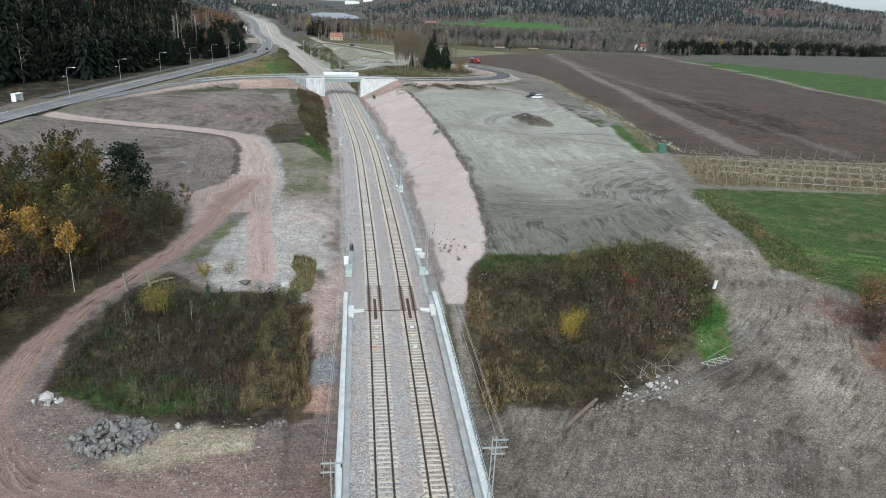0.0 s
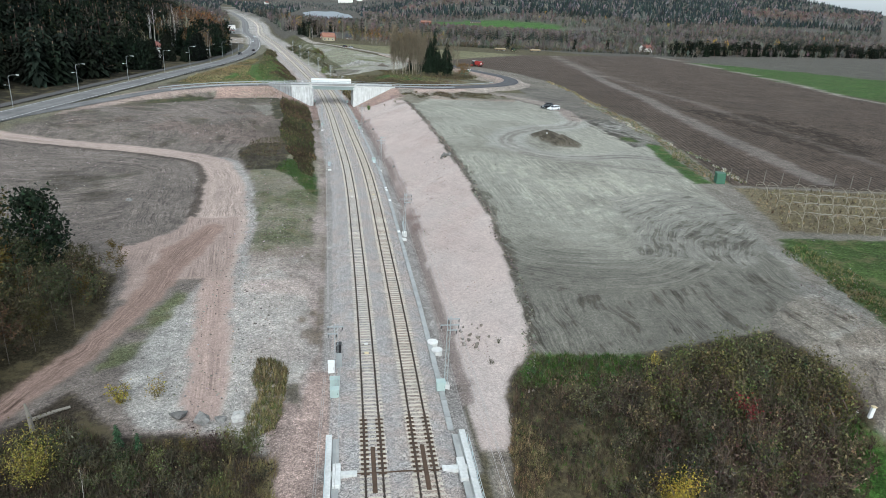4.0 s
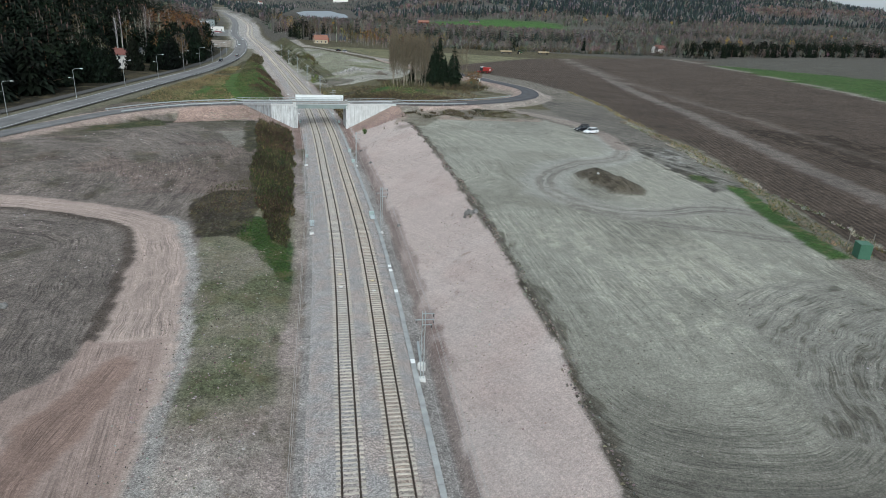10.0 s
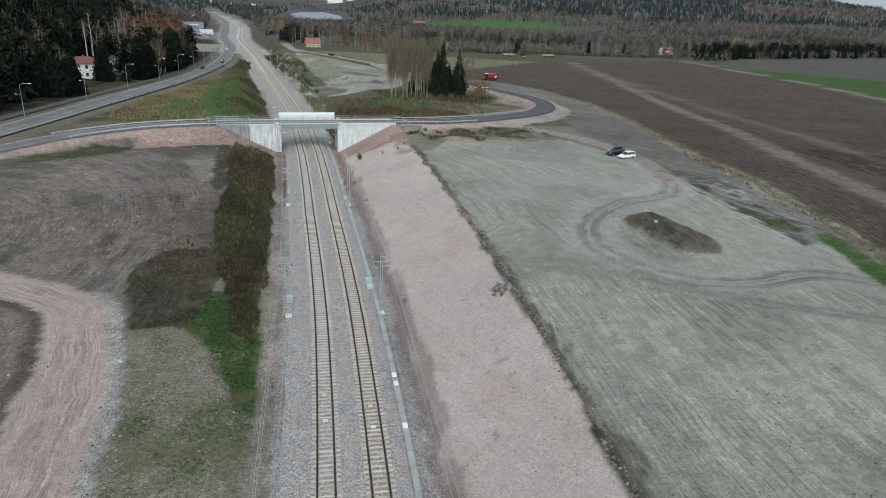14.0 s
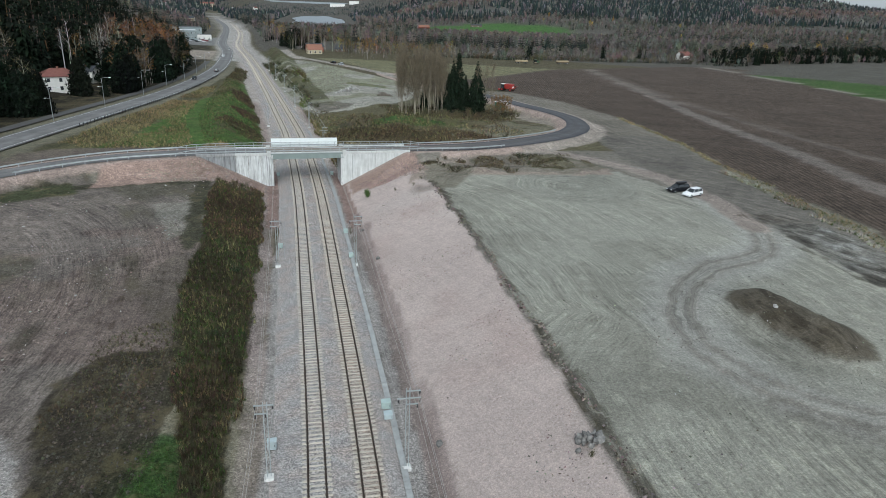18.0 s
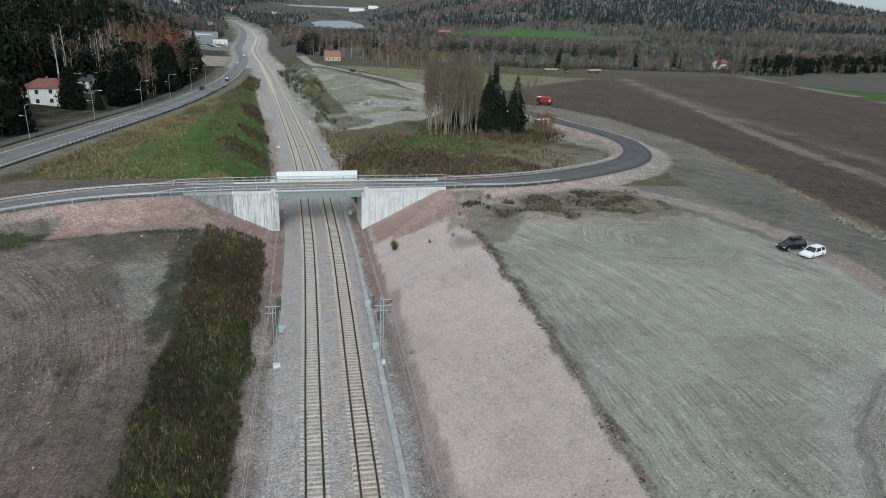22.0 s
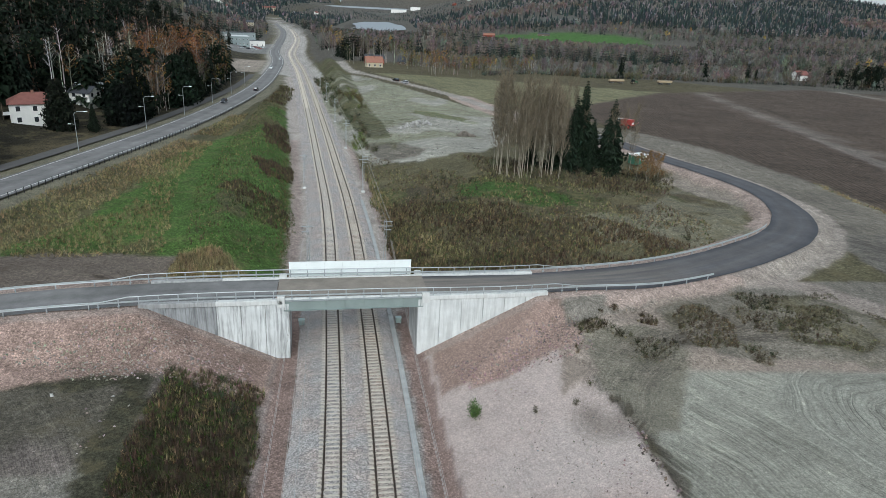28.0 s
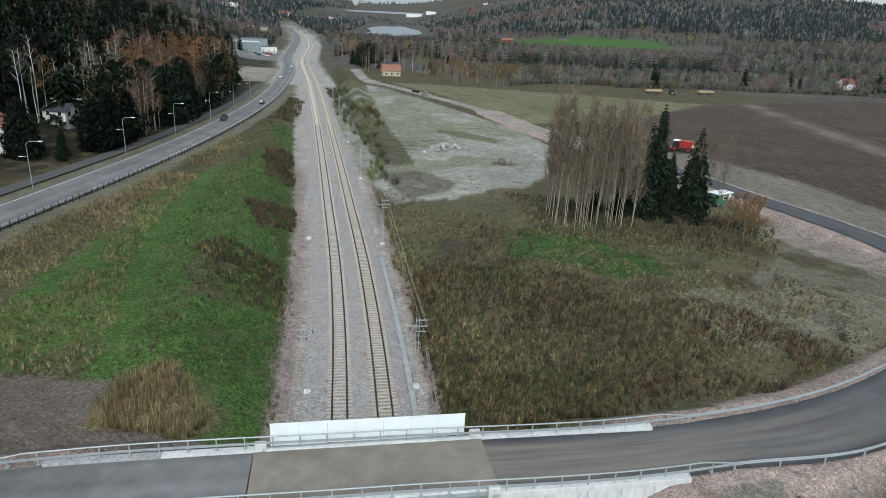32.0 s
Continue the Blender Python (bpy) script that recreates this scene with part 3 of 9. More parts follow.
# the field side
lay((wd > 8) & (wy < 45), (0.20, 0.183, 0.158), 0.45, 0.45, 0.1, ln=gx * 0.9 + 0.3 * gy, al=gy)
plain_ = inside(wx, wy, [(19, -205), (22, -182), (24.5, -145), (25.5, -118), (25.3, -60), (22, -22), (30, -16), (50, -16), (66, -14), (76, -40), (80, -98), (71, -153), (63, -182), (50, -192), (33, -195), (21, -194)])
patch_ = wild(gx, gy, 30, 301, 2)
flow_ = gx + 0.10 * gy + 4 * np.sin(gy / 45.0) + np.clip(gy + 45, 0, 99) ** 2 * 0.012
run_ = gy.copy()
for lo_, hi_, px_, py_ in ((0.62, 9, 68, -120),):
    own_ = (patch_ > lo_) & (patch_ < hi_)
    flow_ = np.where(own_, np.hypot(gx - px_, gy - py_), flow_)
    run_ = np.where(own_, np.arctan2(gy - py_, gx - px_) * 30, run_)
flow_ = flow_ + 1.6 * wild(gx, gy, 9, 303, 3)
# the loop that the machines drove at the field's near end
loop_, _, _, _ = to_line(gx, gy, [(38.5, -96, 0), (38.0, -157.5, 0)])
bent_ = gy < -157.5
round_ = (loop_ < 24) & (gy < -100 + 8 * wild(gx, gy, 10, 305, 2))
flow_ = np.where(round_, loop_ + 0.5 * wild(gx, gy, 7, 306, 2), flow_)
run_ = np.where(round_ & bent_, -157.5 + np.arctan2(gx - 38, -(gy + 157.5)) * 14, run_)
lay(plain_, SILT, 0.2, 0.6, 0.0, ln=flow_, al=run_)
for k_ in range(4):
    lay(plain_ & (wild(ux, uy, 30, 8) > 0.25 - k_ * 0.12), (0.335, 0.33, 0.285), 0.15, 0.55, amount=0.25)
    lay(plain_ & (wild(ux, uy, 24, 88) > 0.4 - k_ * 0.12), (0.190, 0.184, 0.155), 0.2, 0.7, amount=0.2)
swirl = np.hypot(gx - 52, (gy + 26) * 1.0)
lay(plain_ & (swirl < 13 + 2.5 * wild(gx, gy, 6, 476, 3)), (0.275, 0.272, 0.235), 0.1, 0.8, ln=swirl * 1.0 + 1.2 * wild(gx, gy, 5, 304, 3), al=gx, amount=0.8)
lay(plain_ & (wd - np.interp(wy, [-206, -182, -150, -118, -90, -58, -25, -5], [13.5, 17.6, 20.0, 20.9, 21.8, 23.1, 23.6, 22]) < 1.1), (0.19, 0.18, 0.155), 0.2, 0.5)
lay(plain_ & (wd - np.interp(wy, [-206, -182, -150, -118, -90, -58, -25, -5], [13.5, 17.6, 20.0, 20.9, 21.8, 23.1, 23.6, 22]) < 0.55), (0.095, 0.088, 0.070), 0.2, 0.0, 0.4)
lay(plain_, (0.150, 0.143, 0.122), 0.35, 0.7, amount=0.85 * smooth(-152, -176, gy + 16 * wild(gx, gy, 13, 391, 5)))
churn_ = np.hypot(gx - 78, gy + 178) + 1.2 * wild(gx, gy, 6, 474, 3)
turn_ = np.arctan2(gy + 178, gx - 78)
churned = plain_ & inside(ux * 0.6 + wx * 0.4, uy * 0.6 + wy * 0.4, [(50.7, -139.3), (57.3, -139), (67.2, -136.4), (69, -143.5), (71, -154), (67, -168), (57, -176), (44.5, -169), (49.2, -157.2), (49.0, -150)])
lay(churned, (0.245, 0.238, 0.21), 0.3, 0.75, 0.0, ln=churn_, al=turn_ * 20, amount=0.75)
lay(inside(ux, uy, [(56, -196), (66, -170), (72, -160), (68, -186), (64, -202)]) & (wild(gx * 1.5, gy * 0.8, 3, 96) > 0), (0.27, 0.265, 0.24), 0.3, 1.0, 0.0, amount=0.6)
path_, _, _, _ = to_line(wx, wy, rounded([(70, -10, 0), (75, -22, 0), (75.5, -38, 0), (73.5, -55, 0), (68, -65, 0), (56, -70.5, 0), (46, -81, 0), (43, -95, 0), (49, -105, 0), (59, -107.5, 0), (69, -105, 0), (80, -110, 0)], 2.0))
lay(plain_ & (path_ < 7), (0.37, 0.365, 0.335), 0.15, 0.4, amount=0.75 * smooth(7.0, 3.0, path_ + 2.0 * wild(gx, gy, 5, 461, 4)) * smooth(-108, -92, gy))
lay((path_ < 2.6) & (wd > 10), (0.33, 0.32, 0.29), 0.2, 0.8, ln=path_ * 1.5, al=gy, amount=0.85)
cross_, _, crs_, _ = to_line(wx, wy, rounded([(44.7, -103.4, 0), (48.2, -107.6, 0), (57.8, -114.4, 0), (66.7, -118.4, 0), (73.8, -122.7, 0), (80.1, -125.7, 0)], 3.0))
lay((cross_ < 1.5) & (wd > 10), (0.30, 0.292, 0.262), 0.2, 0.6, ln=cross_ * 2, al=crs_, amount=0.7)
lay((np.abs(cross_ - 0.8) < 0.42) & (wd > 10), (0.165, 0.152, 0.132), 0.2, 0.4, amount=0.75)
lay((np.abs(path_ - 1.2) < 0.5) & (wd > 10), (0.21, 0.195, 0.17), 0.2, 0.5, amount=0.8)
lay(inside(wx, wy, [(77, -46), (86, -46), (88, -60), (85, -92), (76, -94)]), (0.185, 0.178, 0.160), 0.3, 0.6)
lay(inside(wx, wy, [(77, -46), (86, -46), (88, -60), (85, -92), (76, -94)]), (0.062, 0.057, 0.048), 0.3, 0.3, amount=0.9 * smooth(0.0, 0.2, wild(gx * 1.6, gy * 0.6, 4, 383, 4)))
lay(inside(wx, wy, [(77, -46), (86, -46), (88, -60), (85, -92), (76, -94)]), (0.38, 0.38, 0.36), 0.2, 0.3, amount=0.8 * smooth(0.25, 0.45, wild(gx * 2.0, gy * 0.5, 4, 384, 4)))
lay(inside(wx, wy, [(82, -56), (86, -62), (84, -72), (80, -66)]), (0.36, 0.36, 0.34), 0.1, 0.3, amount=0.7 * smooth(-0.1, 0.3, wild(gx, gy, 3, 362, 4)))
slope = (gd > 7.6) & (wd < np.interp(wy, [-206, -182, -150, -118, -90, -58, -25, -5], [13.5, 17.6, 20.0, 20.9, 21.8, 23.1, 23.6, 22])) & (wy > -207) & (wy < -3)
lay(slope, (0.505, 0.425, 0.393), 0.2, 0.15)
lay(slope, (0.45, 0.36, 0.33), 0.25, 0.15, amount=0.6 * smooth(0.1, 0.5, wild(gx, gy, 9, 321, 4)))
lay(slope, (0.53, 0.465, 0.435), 0.25, 0.15, amount=0.6 * smooth(0.2, 0.5, wild(gx, gy, 14, 322, 4)))
lay(slope & (wild(wx, wy, 6, 77) > 0.42) & (wy > -152) & (wy < -118) & (wd < 17), (0.30, 0.225, 0.20), 0.6)
lay((wd > 6.6) & (wd < 8.4 + 0.8 * wild(gx, gy, 8, 62)) & (wy > -200) & (wy < 0), (0.25, 0.208, 0.19), 0.8)
lay((wd > 8.0) & (wd < 9.6 + 0.7 * wild(gx, gy, 5, 63, 4)) & (wy > -150) & (wy < -32), (0.20, 0.152, 0.140), 0.6, amount=0.6 * smooth(-0.5, 0.0, wild(gx, gy, 10, 64)))
lay(inside(wx, wy, [(21, -7), (34, -1.5), (47, 3.5), (57, 2), (65, -12), (64, -17), (40, -17), (25, -16), (19, -19)]), (0.315, 0.262, 0.222), 0.35, 0.5, 0.05)
lay(inside(wx, wy, [(21, -7), (34, -1.5), (47, 3.5), (57, 2), (65, -12), (64, -17), (40, -17), (25, -16), (19, -19)]), (0.105, 0.098, 0.060), 0.3, 0, 0.8, amount=0.7 * smooth(0.28, 0.40, wild(gx, gy, 6, 382, 4)))
blur_x, blur_y = ux * 0.3 + wx * 0.7, uy * 0.3 + wy * 0.7
lay(inside(blur_x, blur_y, [(34, -3), (46, 3), (61.7, 3.6), (66, -10), (55, -16), (46, -14), (38, -15), (35, -12)]), (0.185, 0.172, 0.140), 0.4, 0.4, 0.3, amount=0.8)
lay(inside(blur_x, blur_y, [(23.9, -8.5), (29.9, -7.5), (35.3, -8.5), (34.5, -13.8), (31, -20), (27.5, -27), (24.2, -27), (23.2, -20.7), (23.0, -16.8)]), (0.195, 0.180, 0.142), 0.2, 0.35, 0.1, ln=gx * 0.85 + gy * 0.5, al=gy - gx, amount=0.9)
weeds_ = inside(blur_x, blur_y, [(34.2, -5), (36.9, -3.0), (41.0, -1.0), (42.5, -6.1), (40.8, -11.7), (35.2, -13.8), (34.6, -10)]) | inside(blur_x, blur_y, [(50, 2), (61.7, 3.6), (64, -8), (55, -13), (47, -10.5)])
lay(weeds_, (0.10, 0.092, 0.058), 0.3, 0, 0.8, amount=0.8 * smooth(-0.35, 0.1, wild(gx, gy, 3, 482, 4)))
# thicket, tracks and meadow on the field side
mud_ = (uy < -195) & (wd > 8.5) & ~slope
lay(mud_, (0.172, 0.150, 0.127), 0.9, 0.4, 0.0, ln=np.where(wild(gx, gy, 22, 311, 2) > 0, np.hypot(gx - 20, gy + 180), gx * 0.8 - gy * 0.5), al=gx * 0.5 + gy)
lay(mud_, (0.245, 0.217, 0.186), 0.9, 0.4, 0.0, amount=0.75 * smooth(0.0, 0.45, wild(gx * 0.7 + gy * 0.4, gy, 6, 312, 5)))
lay(mud_, (0.100, 0.083, 0.068), 0.6, 0.4, 0.0, amount=0.75 * smooth(0.1, 0.5, wild(gx, gy, 9, 313, 5)))
lay(mud_ & (gx > 44), (0.25, 0.228, 0.20), 0.6, 0.6, 0.0, amount=0.7 * smooth(0.12, 0.34, wild((gx * 0.9 - gy * 0.45) * 0.45, gx * 0.45 + gy * 0.9, 2.6, 399, 3)) * smooth(-232, -212, gy))
thick = inside(wx, wy, [(15, -209), (17, -198), (21, -193), (33, -195), (51, -192), (54, -200), (52, -209), (49, -216), (39, -223), (26, -228.5), (15, -227), (13.5, -215)])
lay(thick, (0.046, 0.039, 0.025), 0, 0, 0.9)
lay(inside(wx, wy, [(19, -198), (21, -193), (33, -195), (32, -199), (24, -199)]), GRASS, 0, 0, 1)
lay(inside(wx, wy, [(43, -222.5), (47, -222), (51.5, -213), (50.5, -207), (46, -212)]), (0.055, 0.125, 0.026), 0, 0, 1)
lay(inside(wx, wy, [(70, -164), (113, -168), (400, -160), (400, -330), (92, -330), (84, -235), (72, -212), (65, -204), (68, -190)]), (0.060, 0.098, 0.027), 0, 0.8, 0.9, ln=gx * 0.5 + gy * 0.9, al=gx)
lay(inside(wx, wy, [(69, -168), (74, -166), (72, -190), (70, -208), (65, -204), (66, -190)]), (0.06, 0.09, 0.03), 0, 0, 1)
lay((uy < -195) & (wx > 50), (0.155, 0.068, 0.047), 0.2, 0, 0.5, amount=0.85 * smooth(1.2, 0.6, np.hypot((ux - 66.0 - 0.1 * (-220 - uy)) / 4.5, (uy + 221) / 10)) * smooth(-0.35, 0.25, wild(gx, gy, 2.2, 159, 4)))
lay(inside(wx, wy, [(74, -160), (82, -133), (128, -139), (400, -130), (400, -158), (113, -168)]), (0.16, 0.135, 0.085), 0, 0.2, 0.7)
# the ploughed field and its tracks
lay((wx > 74) & (wx < 108) & (wy > -52) & (wy < 34), (0.165, 0.152, 0.134), 0.5, 0.7, 0.15, ln=gx * 0.8 + gy * 0.5, al=gx)
lay((wx > 72) & (wx < 108) & (wy > 30) & (wy < 150), (0.185, 0.168, 0.142), 0.4, 0.5, 0.1, ln=gx, al=gy)
field = inside(wx, wy, [(81, -131), (85, -102), (95, -51), (94, -28), (95, -6), (99.5, 33), (104, 75), (98, 120), (84, 150), (62, 190), (92, 252), (170, 300), (282, 362), (330, 340), (300, 310), (272, 120), (268, 12), (300, -60), (420, -135), (128, -138)])
lay(field, SOIL, 0.15, 2.0, 0.0, ln=furrow * 0.5, al=gy * 0.98 + gx * 0.18)
trk, _, _, _ = to_line(wx, wy, [(184, 330, 0), (158, 179, 0), (135, 57, 0), (118, -33, 0), (112, -75, 0), (106, -128, 0)])
lay(field & (trk < 3.0), (0.19, 0.165, 0.148), 0.2, 0.8, ln=trk * 2, al=gy, amount=0.85)
trk2, _, _, _ = to_line(wx, wy, [(178, 303, 0), (159, 152, 0), (148, 41, 0), (141, -30, 0), (134, -130, 0)])
lay(field & (trk2 < 2.0), (0.145, 0.122, 0.106), 0.2, 0.8, ln=trk2 * 2, al=gy, amount=0.7)
rim_, _, _, _ = to_line(wx, wy, [(94.5, -28, 0), (95, -8, 0), (99.5, 33, 0), (104, 75, 0)])
lay((rim_ < 0.9) & (wild(gx, gy, 3, 381) > -0.3), (0.23, 0.215, 0.165), 0.3, 0, 0.5)
lay(inside(wx, wy, [(84, -102), (93, -50), (91, -28), (92, -10), (94, -10), (94, -28), (96, -51), (87, -104), (82, -131), (78, -130)]), (0.20, 0.19, 0.15), 0.6, 0, 0.4)
lay(inside(wx, wy, [(78, -130), (82, -106), (85, -92), (82, -88), (77, -108), (74, -130)]), (0.05, 0.10, 0.026), 0, 0, 1)
lay(inside(wx, wy, [(300, 310), (330, 340), (430, 415), (800, 420), (800, 100), (500, -60), (268, 12), (272, 120)]), (0.046, 0.092, 0.022), 0, 0.2, 0.4, ln=furrow)
run3_, _, _, _ = to_line(wx, wy, [(300, 372, 0), (287, 200, 0), (276, 120, 0), (264, 66, 0), (262, 0, 0)])
lay((run3_ < 2.2) & (wx > 200), (0.26, 0.24, 0.21), 0.2, 0.3)
lay(inside(wx, wy, [(330, 345), (430, 415), (900, 560), (900, 430), (430, 400)]), (0.085, 0.068, 0.056), 0.1, 0.3)
# beyond the bridge
past = (wy > 8)
rise = past & (wd < -8) & (hside > 0) & (wy < 330)
lay(rise, (0.068, 0.122, 0.030), 0, 0, 1.0)
sere[rise] = 0.5
lay(rise & (hd_ < 21 + 14 * wild(gx, gy, 15, 3, 4)), (0.112, 0.100, 0.055), 0, 0, 0.9, amount=0.9)
lay(rise & (wild(ux, uy, 13, 33) > 0.34), (0.080, 0.076, 0.040), 0, 0, 0.9, amount=0.85)
lay(rise & (hd_ < 14 + 6 * wild(gx, gy, 9, 34)), (0.062, 0.060, 0.034), 0, 0, 0.8, amount=0.7)
lay(inside(wx, wy, [(-24, 6), (-24, 15), (-38, 17), (-60, 14), (-90, -8), (-60, -4)]), (0.15, 0.125, 0.105), 0.3, 0.3, 0.2)
lay((wd > -np.interp(wy, [0, 12, 100, 300, 900], [10, 9.3, 9.6, 11, 13])) & (wd < np.interp(wy, [0, 12, 100, 300, 900], [10, 8.2, 8.6, 11, 13])) & (wy > 6) & (wy < 1200), (0.385, 0.345, 0.315), 0.8)
lay((np.abs(wd) < np.interp(wy, [-60, -35], [7.2, 6.1])) & (wy > -210) & (wy < 7), (0.315, 0.295, 0.28), 0.8)
lay((np.abs(wd) < 8.6) & (np.abs(wd) > 6.1 + 0.3 * wild(gx, gy, 3, 451, 3)) & (wy > -34) & (wy < 8), (0.27, 0.195, 0.170), 0.8)
lay((wd > 7.0) & (wd < 8.6) & (wy > 4) & (wy < 130), (0.29, 0.225, 0.20), 0.7, amount=0.7)
lay((wd < -7.2) & (wd > -9.6) & (wy > 4) & (wy < 130), (0.30, 0.235, 0.21), 0.7, amount=0.75)
lay(past & (wd > 8.6) & (wy < 110) & (wx < 75), (0.118, 0.108, 0.064), 0, 0, 0.9)
lay(past & (wd > 8.6) & (wy < 75) & (wx < 70), (0.076, 0.062, 0.042), 0, 0, 0.9, amount=0.85 * smooth(0.0, 0.35, wild(gx, gy, 8, 372, 4)))
lay(past & (wd > 9.0) & (wild(gx, gy, 16, 31) > 0.3) & (wy < 90) & (wx < 60), (0.085, 0.092, 0.042), 0, 0, 1)
lay(inside(ux, uy, [(45, 18), (60, 26), (72, 44), (74, 60), (66, 76), (60, 62), (56, 50), (44, 34)]), (0.185, 0.172, 0.128), 0.4, 0, 0.5, amount=0.9 * smooth(0.6, 0.15, wild(gx, gy, 5, 371, 4)))
lay(inside(wx, wy, [(72, 44), (75, 55), (70, 76), (63, 70), (66, 55)]), (0.27, 0.235, 0.20), 0.5)
yard = inside(wx, wy, [(-2, 96), (10, 92), (26, 96), (34, 112), (44, 150), (36, 185), (12, 245), (-20, 320), (-40, 330), (-28, 230), (-14, 140)])
lay(yard, (0.315, 0.305, 0.268), 0.3, 0.4, 0.15, ln=gx * 0.6 + gy * 0.5)
lay(yard & (gy > 118) & (wild(gx, gy, 20, 61) > -0.1), (0.225, 0.23, 0.165), 0.2, 0.1, 0.6, amount=0.85)
lay(inside(ux * 0.4 + wx * 0.6, uy * 0.4 + wy * 0.6, [(-4.7, 123), (4.6, 120), (12, 104), (10, 98), (0, 98)]), (0.12, 0.105, 0.085), 0.3, 0.5, 0.1, amount=0.8)
lay(inside(ux * 0.4 + wx * 0.6, uy * 0.4 + wy * 0.6, [(10, 168), (27, 152), (30, 158), (20, 172), (11, 176)]), (0.12, 0.135, 0.06), 0.1, 0.0, 0.9, amount=0.85)
lay(inside(wx, wy, [(38, 195), (80, 205), (150, 290), (120, 300), (-10, 330), (20, 270)]), (0.185, 0.178, 0.105), 0, 1.5, 0.3, ln=gx * 0.55 + gy * 0.15)
# wheel-worn turning ground beside the abutment
td_, _, ts_, tsd_ = to_line(wx, wy, rounded([(22, -24, 0), (27, -15, 0), (35, -9, 0), (48, -6, 0)], 8))
lay((td_ < 4.5) & (np.abs(wd) > 9), (0.165, 0.142, 0.118), 0.35, 0.9, 0.05, ln=td_ * tsd_ * 1.4, al=ts_, amount=0.6 * smooth(4.5, 2.0, td_) * smooth(-0.5, 0.1, wild(gx, gy, 5, 397, 4)))
# embankments, verges and gravel roads
emb = (od_ < 13 + 2 * wild(gx, gy, 5, 395, 4)) & (wx > -42) & (wx < 22.5 + 2.5 * wild(gx, gy, 5, 396, 4)) & (gz > -0.4)
lay(emb & (np.abs(wd) > 8) & (wy < 20) & ((wy < od_ * 0 + np.interp(wx, [-40, 40], [-6, 8])) | (od_ < 5.6)), REDDISH, 0.8)
lay((od_ < np.where((wx > -42) & (wx < 28), 4.7, 6.4)) & (np.abs(wd) > 8.5), (0.36, 0.285, 0.25), 0.6)
lay((od_ < 9) & (wx > 50) & (wy > 5) & (oside > 0), (0.33, 0.29, 0.255), 0.6)
lay((hd_ < 9.5), (0.165, 0.155, 0.115), 0.3, 0, 0.5)
gd1, _, gs1, gside = to_line(wx, wy, GRAVEL)
gw = np.interp(gs1, [0, 80, 100, 116, 130, 170], [3.2, 3.4, 4.2, 4.0, 2.1, 1.8])
lay((gd1 < gw + 1.7) & (gside < 0) & (wy < -95), (0.36, 0.34, 0.32), 0.7)
lay((gd1 < 16) & (gside > 0) & (wy < -88) & (wy > -150) & (wx < -22), (0.195, 0.168, 0.150), 0.3, 1.0, 0.05, ln=gd1 * 1.0, al=gs1)
lay((gd1 < gw + 1.6) & (gside > 0) & (wy < -86) & (wy > -146), (0.10, 0.082, 0.07), 0.3, 0.2, 0.1)
lay(gd1 < gw, TAN, 0.08, 0.8, ln=gd1 * gside * 1.6, al=gs1)
fork_ = inside(wx, wy, [(-26, -141), (-18, -140), (-16.2, -163), (-15.0, -176), (-18.4, -176), (-19.6, -167.5), (-23.4, -167.5), (-25.5, -173), (-28.5, -174), (-29.5, -165), (-33.5, -156), (-28, -148.5)])
lay(fork_, (0.37, 0.285, 0.25), 0.08, 0.8, ln=(gx + 0.125 * gy) * 1.4, al=gy)
# pale gravel on both sides of the spur, and the spur
lay(inside(wx, wy, [(-19.6, -169), (-22.0, -181), (-23.2, -188), (-22, -197), (-18.7, -202), (-15, -202)]), (0.40, 0.385, 0.36), 0.5, 0.1, amount=0.6 + 0.35 * smooth(-0.3, 0.3, wild(gx, gy, 4, 486, 4)))
lay(inside(wx, wy, [(-14.6, -168), (-9, -165), (-5.0, -172), (-2.8, -187.6), (-4.8, -194), (-8.6, -199), (-6.6, -206.7), (-11.2, -203.4)]), (0.405, 0.38, 0.352), 0.6, 0.15, ln=gx, al=gy, amount=0.6 + 0.35 * smooth(-0.3, 0.3, wild(gx, gy, 4, 487, 4)))
lay(inside(wx, wy, [(-14.6, -164), (-9, -160), (-5.0, -168), (-2.8, -176), (-12.6, -178)]), (0.45, 0.375, 0.34), 0.6, 0.2, amount=0.8 * smooth(-0.1, 0.3, wild(gx, gy, 5, 472, 4)))
lay(inside(wx, wy, [(-3.6, -192), (-1.4, -192), (-1.2, -206), (-5.0, -216), (-6.2, -210), (-4.6, -203)]), (0.40, 0.305, 0.27), 0.7)
spur_ = inside(wx, wy, [(-19.3, -168), (-15.3, -168), (-13.4, -186), (-11.7, -200.4), (-15.4, -200.4), (-17.2, -186)])
lay(spur_, (0.43, 0.325, 0.285), 0.1, 0.5, ln=(gx + 0.125 * gy) * 1.4, al=gy)
lay(inside(wx, wy, [(-21.3, -169.4), (-25.7, -185.2), (-26.5, -191), (-23.2, -190), (-21.6, -181), (-19.9, -174)]), (0.115, 0.135, 0.062), 0.2, 0.0, 0.8, amount=0.85 * smooth(-0.2, 0.2, wild(gx, gy, 3, 361, 4)))
lay(inside(wx, wy, [(-5.3, -176.8), (-2.4, -176.3), (-2.4, -188.1), (-4.7, -188.1)]), (0.16, 0.125, 0.095), 0.4, 0.0, 0.4, amount=0.8 * smooth(-0.1, 0.2, wild(gx, gy, 1.8, 473, 4)))
gd2, _, gs2, gs2d = to_line(wx, wy, LANE)
